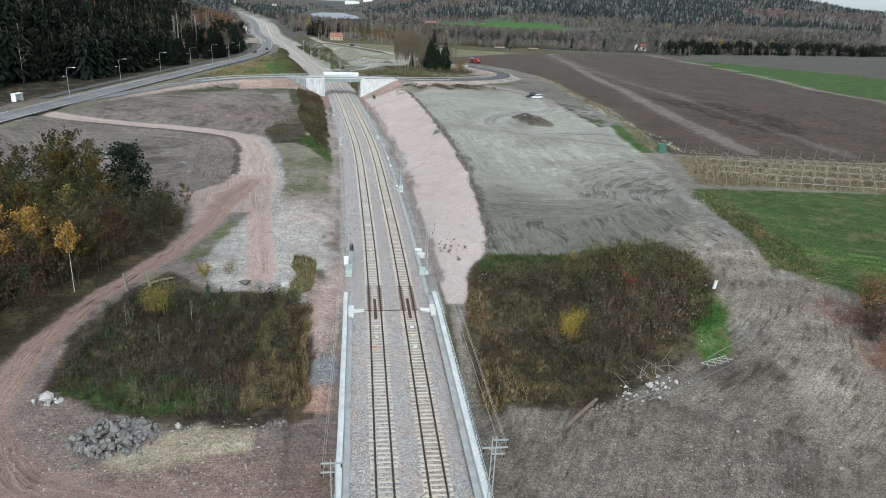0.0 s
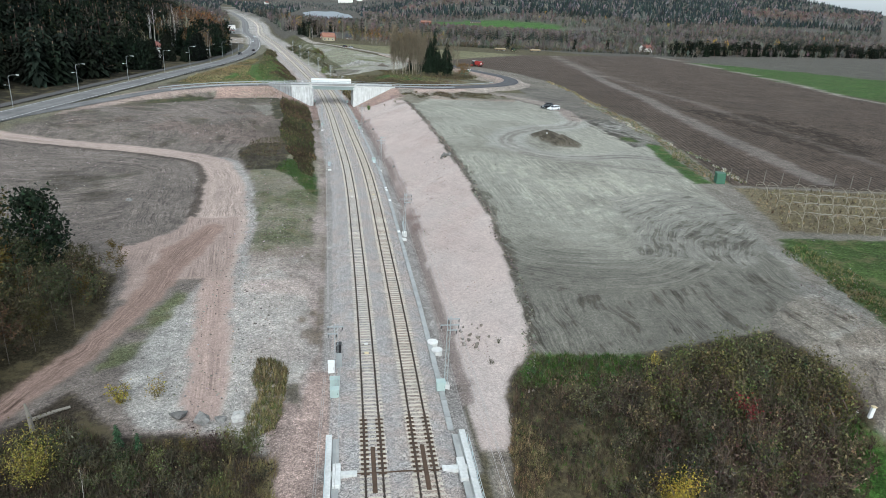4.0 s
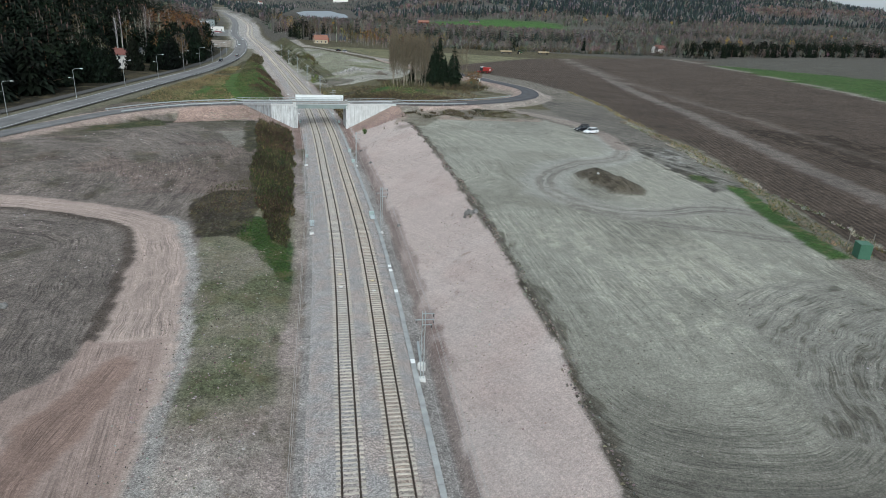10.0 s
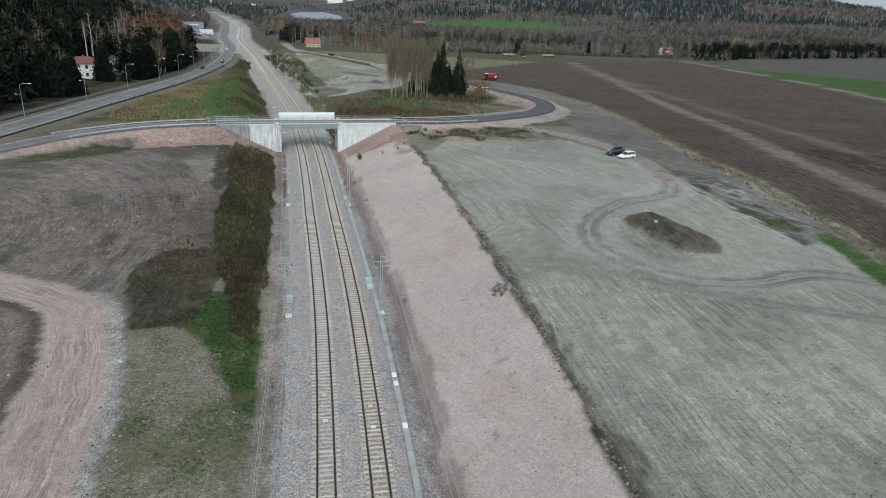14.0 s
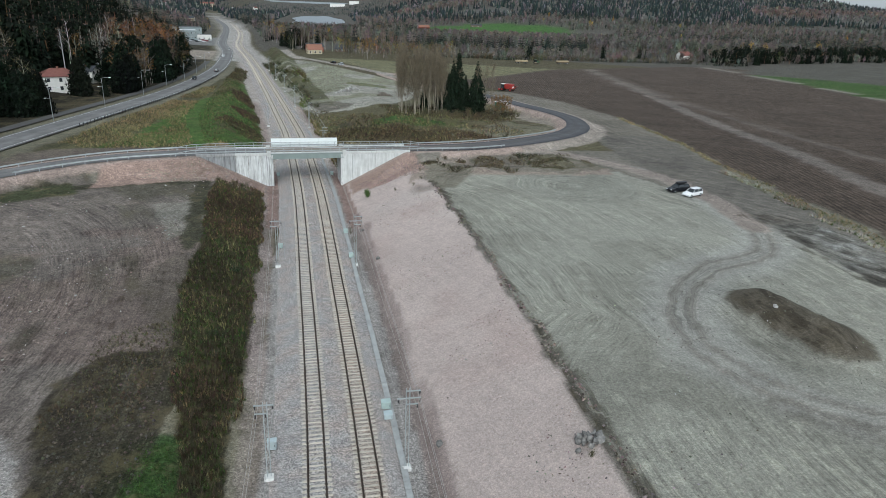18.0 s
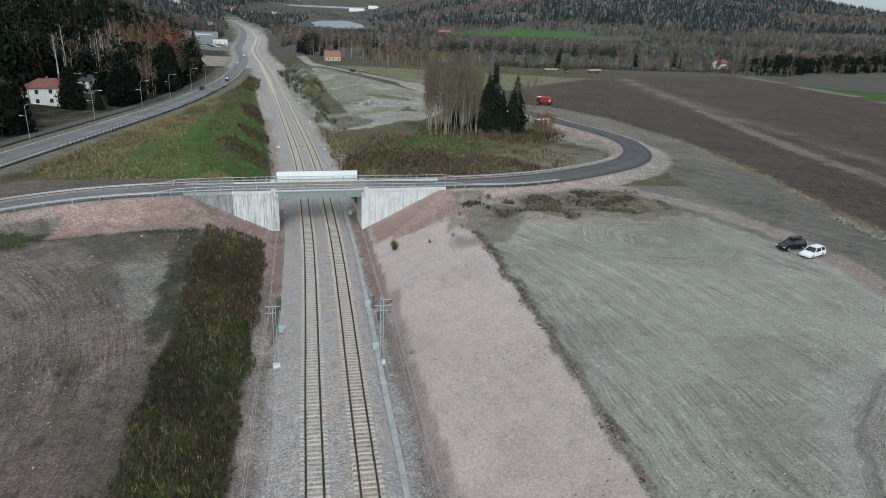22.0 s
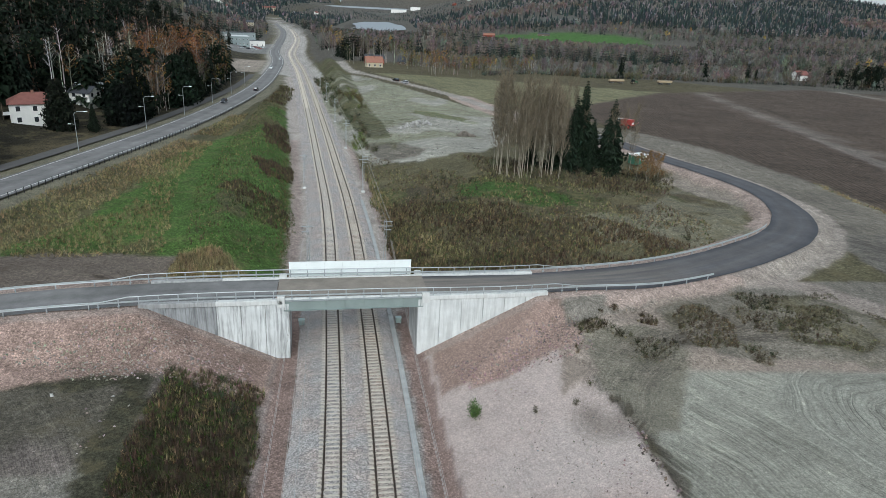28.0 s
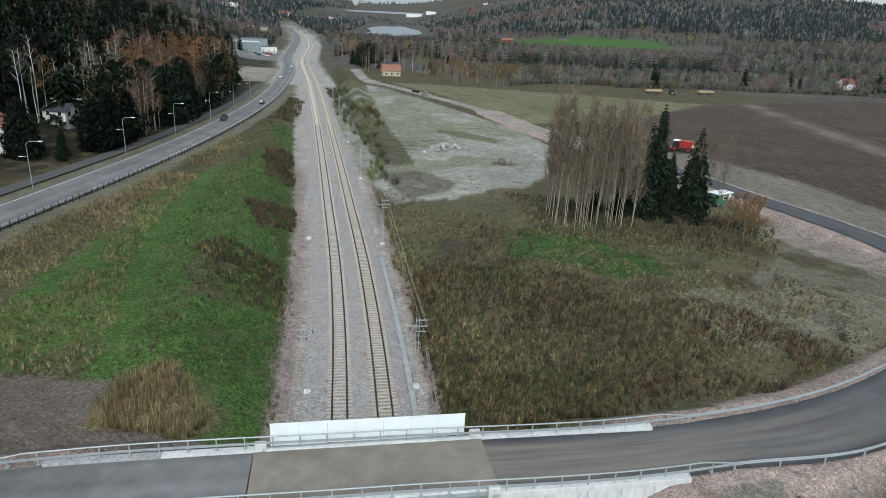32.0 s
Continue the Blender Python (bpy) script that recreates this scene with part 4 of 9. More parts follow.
lay(gd2 < np.interp(gs2, [0, 10, 22, 40, 80, 110, 140], [1.5, 3.0, 2.0, 1.6, 1.5, 2.6, 3.4]), (0.300, 0.212, 0.178), 0.12, 0.8, ln=gd2 * gs2d * 1.6, al=gs2)
sd_, _, ss_, _ = to_line(wx, wy, [(47, 9.5, 0), (53, 8.6, 0), (59, 5.5, 0), (69, -9, 0), (75, -22, 0), (76, -38, 0), (74, -54, 0)])
lay(sd_ < 2.5, (0.30, 0.258, 0.228), 0.4, 0.5, ln=sd_ * 2, al=ss_)
lay(inside(wx, wy, [(-3, 108), (-9, 150), (-24, 225), (-46, 345), (-60, 450), (-43, 455), (-21, 325), (-9.5, 216), (0, 150), (5, 108)]), (0.085, 0.088, 0.044), 0, 0, 0.9, amount=0.85 * smooth(0.5, 0.1, wild(gx, gy, 9, 398, 4)))
yd_, _, ys_, _ = to_line(wx, wy, rounded([(64, 116, 0), (55, 148, 0), (43, 182, 0), (37, 205, 0), (29, 231, 0), (13, 267, 0), (-3, 299, 0), (-17, 330, 0), (-31, 402, 0), (-46, 507, 0), (-62, 620, 0)], 8))
lay(yd_ < 2.9, (0.33, 0.30, 0.27), 0.4, 0.4, ln=yd_ * 2, al=ys_)
# far woods and meadows
hwx_ = np.interp(gy, [q[1] for q in HIGHWAY], [q[0] for q in HIGHWAY])
works = (gy > 330) & (gy < 2100) & (gx > hwx_ - 7) & (gx < track_x(gy) + 12)
wood = (np.hypot(gx, gy) > 420) & ~field & (hd_ > 18) & (np.abs(gd) > 16) & ~works
lay(wood, (0.092, 0.086, 0.076), 0, 0, 0.3, amount=0.97)
lay(wood & (gy > 1200), (0.100, 0.103, 0.095), 0, 0, 0.2, amount=smooth(0.28, 0.45, wild(gx, gy, 210, 171, 4)))
lay(works, (0.37, 0.35, 0.325), 0.4, 0.3, 0.0, ln=gx, al=gy)
PITCH = [(165, 1060), (300, 1010), (440, 1070), (520, 1330), (360, 1440), (196, 1340)]
lay(inside(wx, wy, PITCH), (0.055, 0.125, 0.028), 0, 0, 0.15)
MEADOW = [(330, 1060), (412, 985), (490, 1100), (470, 1200), (425, 1230)]
lay(inside(wx, wy, MEADOW), (0.055, 0.115, 0.028), 0, 0, 0.15)
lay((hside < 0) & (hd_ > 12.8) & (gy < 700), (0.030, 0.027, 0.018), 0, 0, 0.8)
lay((hside < 0) & (hd_ > 12.5) & (hd_ < 22) & (gy > 70) & (gy < 150), (0.085, 0.070, 0.042), 0, 0, 0.9, amount=0.9 * smooth(-0.3, 0.2, wild(gx, gy, 4, 488, 4)))
lay((hside < 0) & (gy > 345) & (gy < 460) & (hd_ > 9) & (hd_ < 34 + 6 * wild(gx, gy, 9, 172)), (0.30, 0.26, 0.22), 0.5, 0.3, 0.1)
lay((hside < 0) & (gy > 540) & (gy < 720) & (hd_ > 6) & (hd_ < 62), (0.20, 0.20, 0.195), 0.3, 0.1, 0.0)
# damp and dusty shares of the bare ground
swell = wild(gx, gy, 26, 411, 3)
bare = plain_
centre_ = smooth(1.2, 0.5, np.hypot((gx - 47) / 15, (gy + 128) / 34))
damp[bare], dusty[bare] = (0.19 + 0.16 * swell - 0.10 * centre_)[bare], (0.34 - 0.22 * swell + 0.16 * centre_)[bare]
damp[churned], dusty[churned] = (0.44 + 0.2 * wild(gx, gy, 9, 475, 3))[churned], (0.40 - 0.2 * wild(gx, gy, 9, 475, 3))[churned]
end_ = smooth(-169, -180, gy + 6 * wild(gx, gy, 9, 412, 3)) * plain_
damp[:] = damp * (1 - end_) + 0.44 * end_
dusty[:] = dusty * (1 - end_) + 0.24 * end_
rim2_ = wd - np.interp(wy, [-206, -182, -150, -118, -90, -58, -25, -5], [13.5, 17.6, 20.0, 20.9, 21.8, 23.1, 23.6, 22])
lip = smooth(4.5, 0.5, rim2_ + 2.0 * wild(gx, gy, 7, 413, 3)) * plain_
damp[:] = np.maximum(damp, 0.62 * lip)
town = (wd < -17) & (wy > -205) & (wy < 30) & (hside > 0)
lane_wood = (wx < np.interp(wy, [-222, -212, -205, -196, -187, -178, -166, -158, -150], [-42, -39, -36, -33, -30.5, -29, -31, -40, -60])) & (wy > -230) & (wy < -148)
town &= ~lane_wood
damp[lane_wood], dusty[lane_wood] = 0.25, 0.0
damp[town], dusty[town] = (0.24 + 0.24 * wild(gx, gy, 24, 414, 3))[town], (0.34 - 0.26 * wild(gx, gy, 24, 414, 3))[town]
dark_heap = inside(ux * 0.35 + wx * 0.65, uy * 0.35 + wy * 0.65, [(-24.5, -88), (-20.5, -82.5), (-13.5, -82), (-12.5, -97), (-13.7, -106), (-20.5, -105)])
damp[dark_heap], dusty[dark_heap] = 0.66, 0.10
damp[strip_ & ~dark_heap], dusty[strip_] = 0.22, 0.26
damp[slope], dusty[slope] = (0.05 + 0.12 * wild(gx, gy, 17, 415, 3))[slope], (0.16 + 0.2 * wild(gx, gy, 19, 416, 3))[slope]
damp[mud_ & ~thick], dusty[mud_ & ~thick] = (0.42 + 0.2 * wild(gx, gy, 15, 417, 3))[mud_ & ~thick], (0.44 - 0.2 * wild(gx, gy, 15, 417, 3))[mud_ & ~thick]
road_ = (wd > 8) & (smooth(6.0, 4.0, to_line(wx, wy, [(58, -186, 0), (60, -200, 0), (60, -212, 0), (58, -226, 0), (52, -245, 0)])[0]) > 0.3)
dusty[road_ & ~plain_], damp[road_ & ~plain_] = 0.62, 0.40
puddled = inside(wx, wy, [(75, -46), (86, -46), (88, -60), (85, -92), (74, -94)])
damp[puddled], dusty[puddled] = 0.46, 0.50
damp[yard], dusty[yard] = (0.30 + 0.3 * swell)[yard], (0.40 - 0.2 * swell)[yard]
damp[field], dusty[field] = (0.20 + 0.2 * wild(gx * 2.0, gy * 0.35, 30, 418, 3))[field], 0.12
wet_ = field & inside(ux, uy, [(124, -22), (150, -30), (158, -66), (140, -104), (128, -96), (128, -52)])
damp[wet_], dusty[wet_] = 0.62, 0.30
ways = np.minimum(gd1 - gw, gd2 - 2.4) < 0
damp[ways], dusty[ways] = (0.16 + 0.2 * wild(gx, gy, 9, 419, 3) + 0.22 * smooth(-140, -160, gy))[ways], 0.26
damp[fork_ | spur_], dusty[fork_ | spur_] = 0.06, 0.22
shoulder = past & (wx > 40) & (od_ < 26) & (od_ > 3.6)
damp[shoulder], dusty[shoulder] = 0.30, 0.40
# a green patch and a brown one in the wet corner
lay(np.hypot((wx - 79.5) / 2.4, (wy + 84) / 3.6) < 1, (0.055, 0.085, 0.028), 0, 0, 1.0)
# growth inside the bend of the new road
lay(past & inside(ux, uy, [(14, 62), (29, 61), (36, 50), (38, 42), (30, 41), (18, 54)]), (0.045, 0.095, 0.022), 0, 0, 1.0, amount=0.9)
lay(past & inside(ux, uy, [(36, 38), (50, 40), (66, 37), (63, 27), (48, 21), (38, 24)]), (0.20, 0.188, 0.135), 0.3, 0, 0.8, amount=0.9)
lay(inside(wx, wy, [(-27, 8), (-18.5, 7), (-17.5, 13), (-23, 18.5), (-26.5, 16)]), (0.185, 0.155, 0.085), 0, 0, 0.9)
# small unevenness
rough_ = 0.10 * wild(gx, gy, 2.2, 91) + 0.16 * wild(gx, gy, 9, 92)
gz = gz + 0.9 * np.exp(-((gx - 38) / 3.2) ** 2 - ((gy + 6) / 4.5) ** 2) * (1 + 0.4 * wild(gx, gy, 2.5, 483, 3))
hummock = np.clip(wild(gx, gy, 7, 93), 0, 1) * inside(gx, gy, [(21, -7), (34, -1.5), (47, 3.5), (57, 2), (65, -12), (64, -17), (40, -17), (25, -16), (19, -19)])
calm = np.where((np.abs(gd) < 8.4) & (gy > -210), 0.0, 1.0) * np.where(od_ < 6.0, 0.0, 1.0) * np.where(hd_ < 10, 0.1, 1.0) * np.where(np.minimum(gd1, gd2) < 3.5, 0.25, 1.0) * np.where(slope | plain_, 0.45, 1.0)
berm = np.exp(-((gd1 - gw - 0.9) / 0.6) ** 2) * (gside > 0) * (gy < -86) * (gy > -146)
gz = gz + 0.35 * berm
# the grassed bund between the line and the work yard
bund_, _, _, _ = to_line(gx, gy, [(-13.5, 196, 0), (-16.5, 225, 0), (-21.5, 265, 0), (-30, 330, 0), (-44, 430, 0)])
gz = gz + 4.2 * np.exp(-(bund_ / 5.0) ** 2) * (1 + 0.2 * wild(gx, gy, 9, 420, 3))
# the crest of the old embankment
crest_, _, _, _ = to_line(gx, gy, [(-25, 24, 0), (-26, 52, 0), (-28, 82, 0), (-36, 140, 0), (-44, 190, 0)])
gz = gz + 1.5 * np.exp(-(crest_ / 5.5) ** 2) * (1 + 0.25 * wild(gx, gy, 16, 481, 3)) * smooth(-9.5, -13, gd)
gz = gz + rough_ * calm + 1.2 * hummock * np.clip((od_ - 6) / 4, 0, 1)
mound_ = np.exp(-(((gx - 56.5) * 0.95 + (gy + 88) * 0.25) / 3.6) ** 2 - (((gy + 88) - (gx - 56.5) * 0.25) / 8.5) ** 4)
gz = gz + 2.3 * mound_ * (1 + 0.45 * wild(gx, gy, 3.5, 17, 4))
lay(mound_ > 0.22 + 0.12 * wild(gx, gy, 2.5, 462, 3), (0.112, 0.098, 0.076), 0.4, 0, 0.2)
damp[mound_ > 0.3] = 0.5
nx_, ny_ = len(GX), len(GY)


def eased(a):
    """The covers run into one another over about a grid step."""
    q = a.reshape(ny_, nx_, -1)
    for ax in (0, 1):
        q = (np.roll(q, 1, ax) + 8 * q + np.roll(q, -1, ax)) / 10
    return q.reshape(a.shape)


seam = np.zeros((ny_, nx_), bool)
step_ = np.abs(np.diff(lane.reshape(ny_, nx_), axis=1)) > 2.0 * np.diff(GX)[None]
seam[:, 1:] |= step_
seam[:, :-1] |= step_
step_ = np.abs(np.diff(lane.reshape(ny_, nx_), axis=0)) > 2.0 * np.diff(GY)[:, None]
seam[1:] |= step_
seam[:-1] |= step_
streak = np.where(seam.ravel(), 0.0, streak)
cover, stones, streak, green, damp, dusty = (eased(q) for q in (cover, stones, streak, green, damp, dusty))
idx = np.arange(N).reshape(ny_, nx_)
quads = np.stack([idx[:-1, :-1], idx[:-1, 1:], idx[1:, 1:], idx[1:, :-1]], -1).reshape(-1, 4)
GROUND = ground_material()
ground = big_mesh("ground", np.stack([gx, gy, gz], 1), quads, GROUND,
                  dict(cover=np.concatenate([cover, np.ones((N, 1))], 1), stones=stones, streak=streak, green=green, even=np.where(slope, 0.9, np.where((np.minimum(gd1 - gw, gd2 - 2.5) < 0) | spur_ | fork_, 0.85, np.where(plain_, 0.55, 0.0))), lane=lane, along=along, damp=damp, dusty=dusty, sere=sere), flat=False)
tagged(ground, "bare graded earth, pink gravel cuttings, ploughed field and autumn grass", "ground", kind="structure")


def place(x, y):
    """The height of the ground at one place, with the mound and the unevenness."""
    i, j = int(np.clip(np.searchsorted(GX, x) - 1, 0, nx_ - 2)), int(np.clip(np.searchsorted(GY, y) - 1, 0, ny_ - 2))
    u, v = (x - GX[i]) / (GX[i + 1] - GX[i]), (y - GY[j]) / (GY[j + 1] - GY[j])
    z = gz.reshape(ny_, nx_)
    return float((z[j, i] * (1 - u) + z[j, i + 1] * u) * (1 - v) + (z[j + 1, i] * (1 - u) + z[j + 1, i + 1] * u) * v)

# ---------------- materials ----------------
def ballast_material():
    n = Nodes("ballast_stone", 0.95)
    at = n.coords()
    v = n.node("ShaderNodeTexVoronoi", Scale=12.0)
    n.link(at, v.inputs["Vector"])
    sep = n.node("ShaderNodeSeparateColor")
    n.link(v.outputs["Color"], sep.inputs[0])
    col = n.ramp(sep.outputs[0], (0.0, (0.13, 0.127, 0.127)), (0.5, (0.31, 0.295, 0.288)), (1.0, (0.56, 0.535, 0.52)))
    warm = n.mix(n.ramp(n.noise(0.35, 5, at), (0.42, 0.0), (0.62, 0.55)), col, n.mix(1.0, col, (1.16, 0.98, 0.88), "MULTIPLY"))
    d = n.attr("across")
    rust = n.ramp(d, (0.0, 0.0), (0.35, 0.0), (0.62, 0.65))
    warm = n.mix(rust, warm, n.mix(1.0, warm, (0.98, 0.88, 0.76), "MULTIPLY"))
    n.color(n.mix(1.0, warm, n.ramp(n.noise(1.2, 6, at, 0.7), (0.3, 0.84), (0.7, 1.12)), "MULTIPLY"))
    n.bump(v.outputs["Distance"], 0.8, 0.06)
    return n.m


def concrete(name, c, streaks=0.5, scale=1.0):
    n = Nodes(name, 0.85)
    at = n.coords()
    tall = n.noise(2.2 * scale, 6, n.coords((1.6, 1.6, 0.12)), 0.65)
    stain = n.ramp(tall, (0.36, 1 - streaks), (0.56, 1.0))
    col = n.mix(1.0, c, stain, "MULTIPLY")
    col = n.mix(1.0, col, n.ramp(n.noise(0.5, 4, at), (0.3, 0.85), (0.7, 1.08)), "MULTIPLY")
    fine = n.noise(25, 4, at)
    n.color(n.mix(1.0, col, n.ramp(fine, (0.3, 0.92), (0.7, 1.05)), "MULTIPLY"))
    n.bump(fine, 0.15, 0.02)
    return n.m


def asphalt(name, c, lanes=True, dust=0.0):
    n = Nodes(name, 0.82)
    at = n.coords()
    col = n.mix(1.0, c, n.ramp(n.noise(0.6, 6, at, 0.7), (0.3, 0.88), (0.7, 1.14)), "MULTIPLY")
    if lanes:
        a = n.attr("across")
        worn = n.ramp(a, (0.0, 0.9), (0.18, 1.15), (0.45, 0.95), (0.62, 1.25), (0.82, 1.0), (1.0, 0.85))
        worn = n.mix(1.0, worn, n.ramp(n.noise(0.15, 4, n.coords((1, 1, 1))), (0.35, 0.85), (0.65, 1.2)), "MULTIPLY")
        col = n.mix(1.0, col, worn, "MULTIPLY")
    if dust:
        # mud carried out by wheels, thinning with the way from the works
        cb = n.node("ShaderNodeCombineXYZ")
        n.link(n.math("MULTIPLY", n.attr("across"), 6.5), cb.inputs[0])
        n.link(n.math("MULTIPLY", n.attr("along"), 0.05), cb.inputs[1])
        wash = n.ramp(n.noise(1.1, 5, cb.outputs[0], 0.6), (0.35, 0.35), (0.6, 1.0))
        side = n.ramp(n.attr("across"), (0.0, 0.0), (0.1, 0.25), (0.22, 1.0), (0.8, 1.0), (0.92, 0.35), (1.0, 0.0))
        gone = n.ramp(n.math("MULTIPLY", n.attr("along"), 0.01), (0.0, 1.0), (0.18, 0.8), (0.42, 0.3), (0.9, 0.12))
        col = n.mix(n.math("MULTIPLY", n.math("MULTIPLY", wash, side), n.math("MULTIPLY", gone, dust)), col, (0.21, 0.185, 0.16))
    fine = n.noise(40, 3, at)
    n.color(n.mix(1.0, col, n.ramp(fine, (0.3, 0.85), (0.7, 1.15)), "MULTIPLY"))
    n.bump(fine, 0.2, 0.01)
    return n.m


def sleeper_material():
    n = Nodes("sleeper_concrete", 0.9)
    r = n.t.nodes.new("ShaderNodeObjectInfo").outputs["Random"]
    at = n.coords()
    col = n.mix(1.0, (0.56, 0.515, 0.44), n.ramp(r, (0.0, 0.82), (1.0, 1.1)), "MULTIPLY")
    n.color(n.mix(1.0, col, n.ramp(n.noise(6, 5, at), (0.3, 0.7), (0.65, 1.1)), "MULTIPLY"))
    n.bump(n.noise(30, 3, at), 0.2, 0.01)
    return n.m


def rail_material():
    n = Nodes("rusted_rail", 0.7, 0.3)
    at = n.coords()
    n.color(n.ramp(n.noise(3, 5, at), (0.3, (0.036, 0.026, 0.021)), (0.7, (0.080, 0.054, 0.040))))
    return n.m


BALLAST, SLEEPER, RAIL = ballast_material(), sleeper_material(), rail_material()
RAILTOP = plain("worn_rail_head", (0.062, 0.047, 0.039), 0.55, 0.3, 0.2)
CONCRETE = concrete("weathered_concrete", (0.64, 0.66, 0.66), 0.5)
CLEANCONCRETE = concrete("clean_cast_concrete", (0.66, 0.68, 0.675), 0.22, 0.6)
OLDCONCRETE = concrete("dark_stained_concrete", (0.33, 0.34, 0.35), 0.5)
OLDBEAM = concrete("dull_cast_concrete", (0.38, 0.385, 0.385), 0.3)
BEAM = concrete("pale_cast_concrete", (0.62, 0.63, 0.62), 0.15)
TROUGH = plain("trough_concrete", (0.36, 0.37, 0.365), 0.9, vary=0.25, size=0.8)
GALV = plain("galvanised_steel", (0.40, 0.43, 0.44), 0.5, 0.4, 0.12, 1.0, 20)
ASPHALT = asphalt("road_asphalt", (0.142, 0.140, 0.139))
NEWASPHALT = asphalt("fresh_asphalt", (0.055, 0.057, 0.066), True, 0.95)
DECK = asphalt("bridge_deck_asphalt", (0.225, 0.200, 0.172))
GREENSTEEL = plain("grey_green_bridge_steel", (0.25, 0.30, 0.29), 0.5, 0.1, 0.12, 0.7, 10)
WHITESTEEL = plain("white_screen_steel", (0.80, 0.84, 0.84), 0.4, 0.0, 0.06, 0.7, 8)
CABLE = plain("grey_cable", (0.42, 0.40, 0.38), 0.6)
DARK = plain("black_rubber", (0.02, 0.02, 0.02), 0.7)

# ---------------- the railway ----------------
def along_track(y0, y1, step, off=0.0, up=0.0):
    """Places beside the line, off metres to the field side of its middle."""
    out = []
    for y in np.arange(y0, y1 + 1e-6, step):
        s = float(track_x(y + 0.5) - track_x(y - 0.5))
        n = math.hypot(1, s)
        out.append((float(track_x(y)) + off / n, float(y) - off * s / n, float(track_z(y)) + up))
    return out


def ribbon(name, line, offs, ups, material, across=None, wobble=0.0, seed=0):
    """A strip along a line with a cross-section of given offsets and heights."""
    p = np.array(line)
    t = np.gradient(p[:, :2], axis=0)
    t /= np.hypot(t[:, 0], t[:, 1])[:, None]
    k = len(offs)
    verts, attr = [], []
    for j, (o, u) in enumerate(zip(offs, ups)):
        oo = o + (wobble * wild(p[:, 0] + 31 * j, p[:, 1], 3.0, seed) if wobble and j in (0, k - 1) else 0)
        zz = p[:, 2] + u
        verts.append(np.stack([p[:, 0] + t[:, 1] * oo, p[:, 1] - t[:, 0] * oo, zz], 1))
        attr.append(np.full(len(p), across[j] if across else j / (k - 1)))
    verts = np.stack(verts, 1).reshape(-1, 3)
    attr = np.stack(attr, 1).ravel()
    idx = np.arange(len(verts)).reshape(len(p), k)
    q = np.stack([idx[:-1, :-1], idx[:-1, 1:], idx[1:, 1:], idx[1:, :-1]], -1).reshape(-1, 4)
    run = np.concatenate([[0], np.cumsum(np.hypot(*np.diff(p[:, :2], axis=0).T))])
    return big_mesh(name, verts, q, material, dict(across=attr, along=np.repeat(run, k)), flat=False)


bed_line = along_track(-330, 1250, 1.2) + along_track(1255, 1900, 5.0)
bed = ribbon("ballast_bed", bed_line, [-6.4, -5.2, -3.9, -3.0, -2.25, -1.5, -0.7, 0.7, 1.5, 2.25, 3.0, 3.9, 4.6, 5.6], [-0.80, -0.42, -0.25, -0.21, -0.22, -0.21, -0.27, -0.27, -0.21, -0.22, -0.21, -0.25, -0.42, -0.80],
             BALLAST, [0, 0, 0.05, 0.2, 0.25, 0.3, 0.35, 0.4, 0.62, 0.7, 0.62, 0.35, 0.2, 0.15], 0.25, 5)
tagged(bed, "crushed grey stone ballast bed under two tracks", "ballast", kind="stuff")


def sleeper_mesh():
    bm = bmesh.new()
    # a concrete sleeper, thinner in the middle
    outline = [(-1.25, -0.17, 0.145), (-0.95, -0.165, 0.145), (-0.45, -0.185, 0.12), (0.45, -0.185, 0.12), (0.95, -0.165, 0.145), (1.25, -0.17, 0.145)]
    rings = []
    for x, z, w in outline:
        rings.append([bm.verts.new((x, a, u)) for a, u in ((-w, -0.36), (w, -0.36), (w * 0.82, z), (-w * 0.82, z))])
    for p, q in zip(rings[:-1], rings[1:]):
        for i in range(4):
            bm.faces.new((p[i], p[(i + 1) % 4], q[(i + 1) % 4], q[i]))
    bm.faces.new(rings[0][::-1]), bm.faces.new(rings[-1])
    plain_faces = len(bm.faces)
    for s in (-0.75, 0.75):
        box(bm, s - 0.125, s + 0.125, -0.075, 0.075, -0.17, -0.13)
    bmesh.ops.recalc_face_normals(bm, faces=bm.faces)
    bm.faces.ensure_lookup_table()
    for f in bm.faces[plain_faces:]:
        f.material_index = 1
    me = bpy.data.meshes.new("sleeper")
    bm.to_mesh(me)
    bm.free()
    me.materials.append(SLEEPER)
    me.materials.append(RAIL)
    return me


SLEEPER_MESH = sleeper_mesh()
bm_ = box(bmesh.new(), -1.25, 1.25, -0.13, 0.13, -0.36, -0.15)
PLAIN_SLEEPER = bpy.data.meshes.new("plain_sleeper")
bm_.to_mesh(PLAIN_SLEEPER)
bm_.free()
RAIL_PROFILE = [(-0.08, -0.165), (0.08, -0.165), (0.08, -0.148), (0.015, -0.12), (0.015, -0.045), (0.036, -0.035), (0.036, -0.006), (-0.036, -0.006), (-0.036, -0.035), (-0.015, -0.045), (-0.015, -0.12), (-0.08, -0.148)]
HEAD_PROFILE = [(-0.034, -0.006), (0.034, -0.006), (0.030, 0.002), (-0.030, 0.002)]


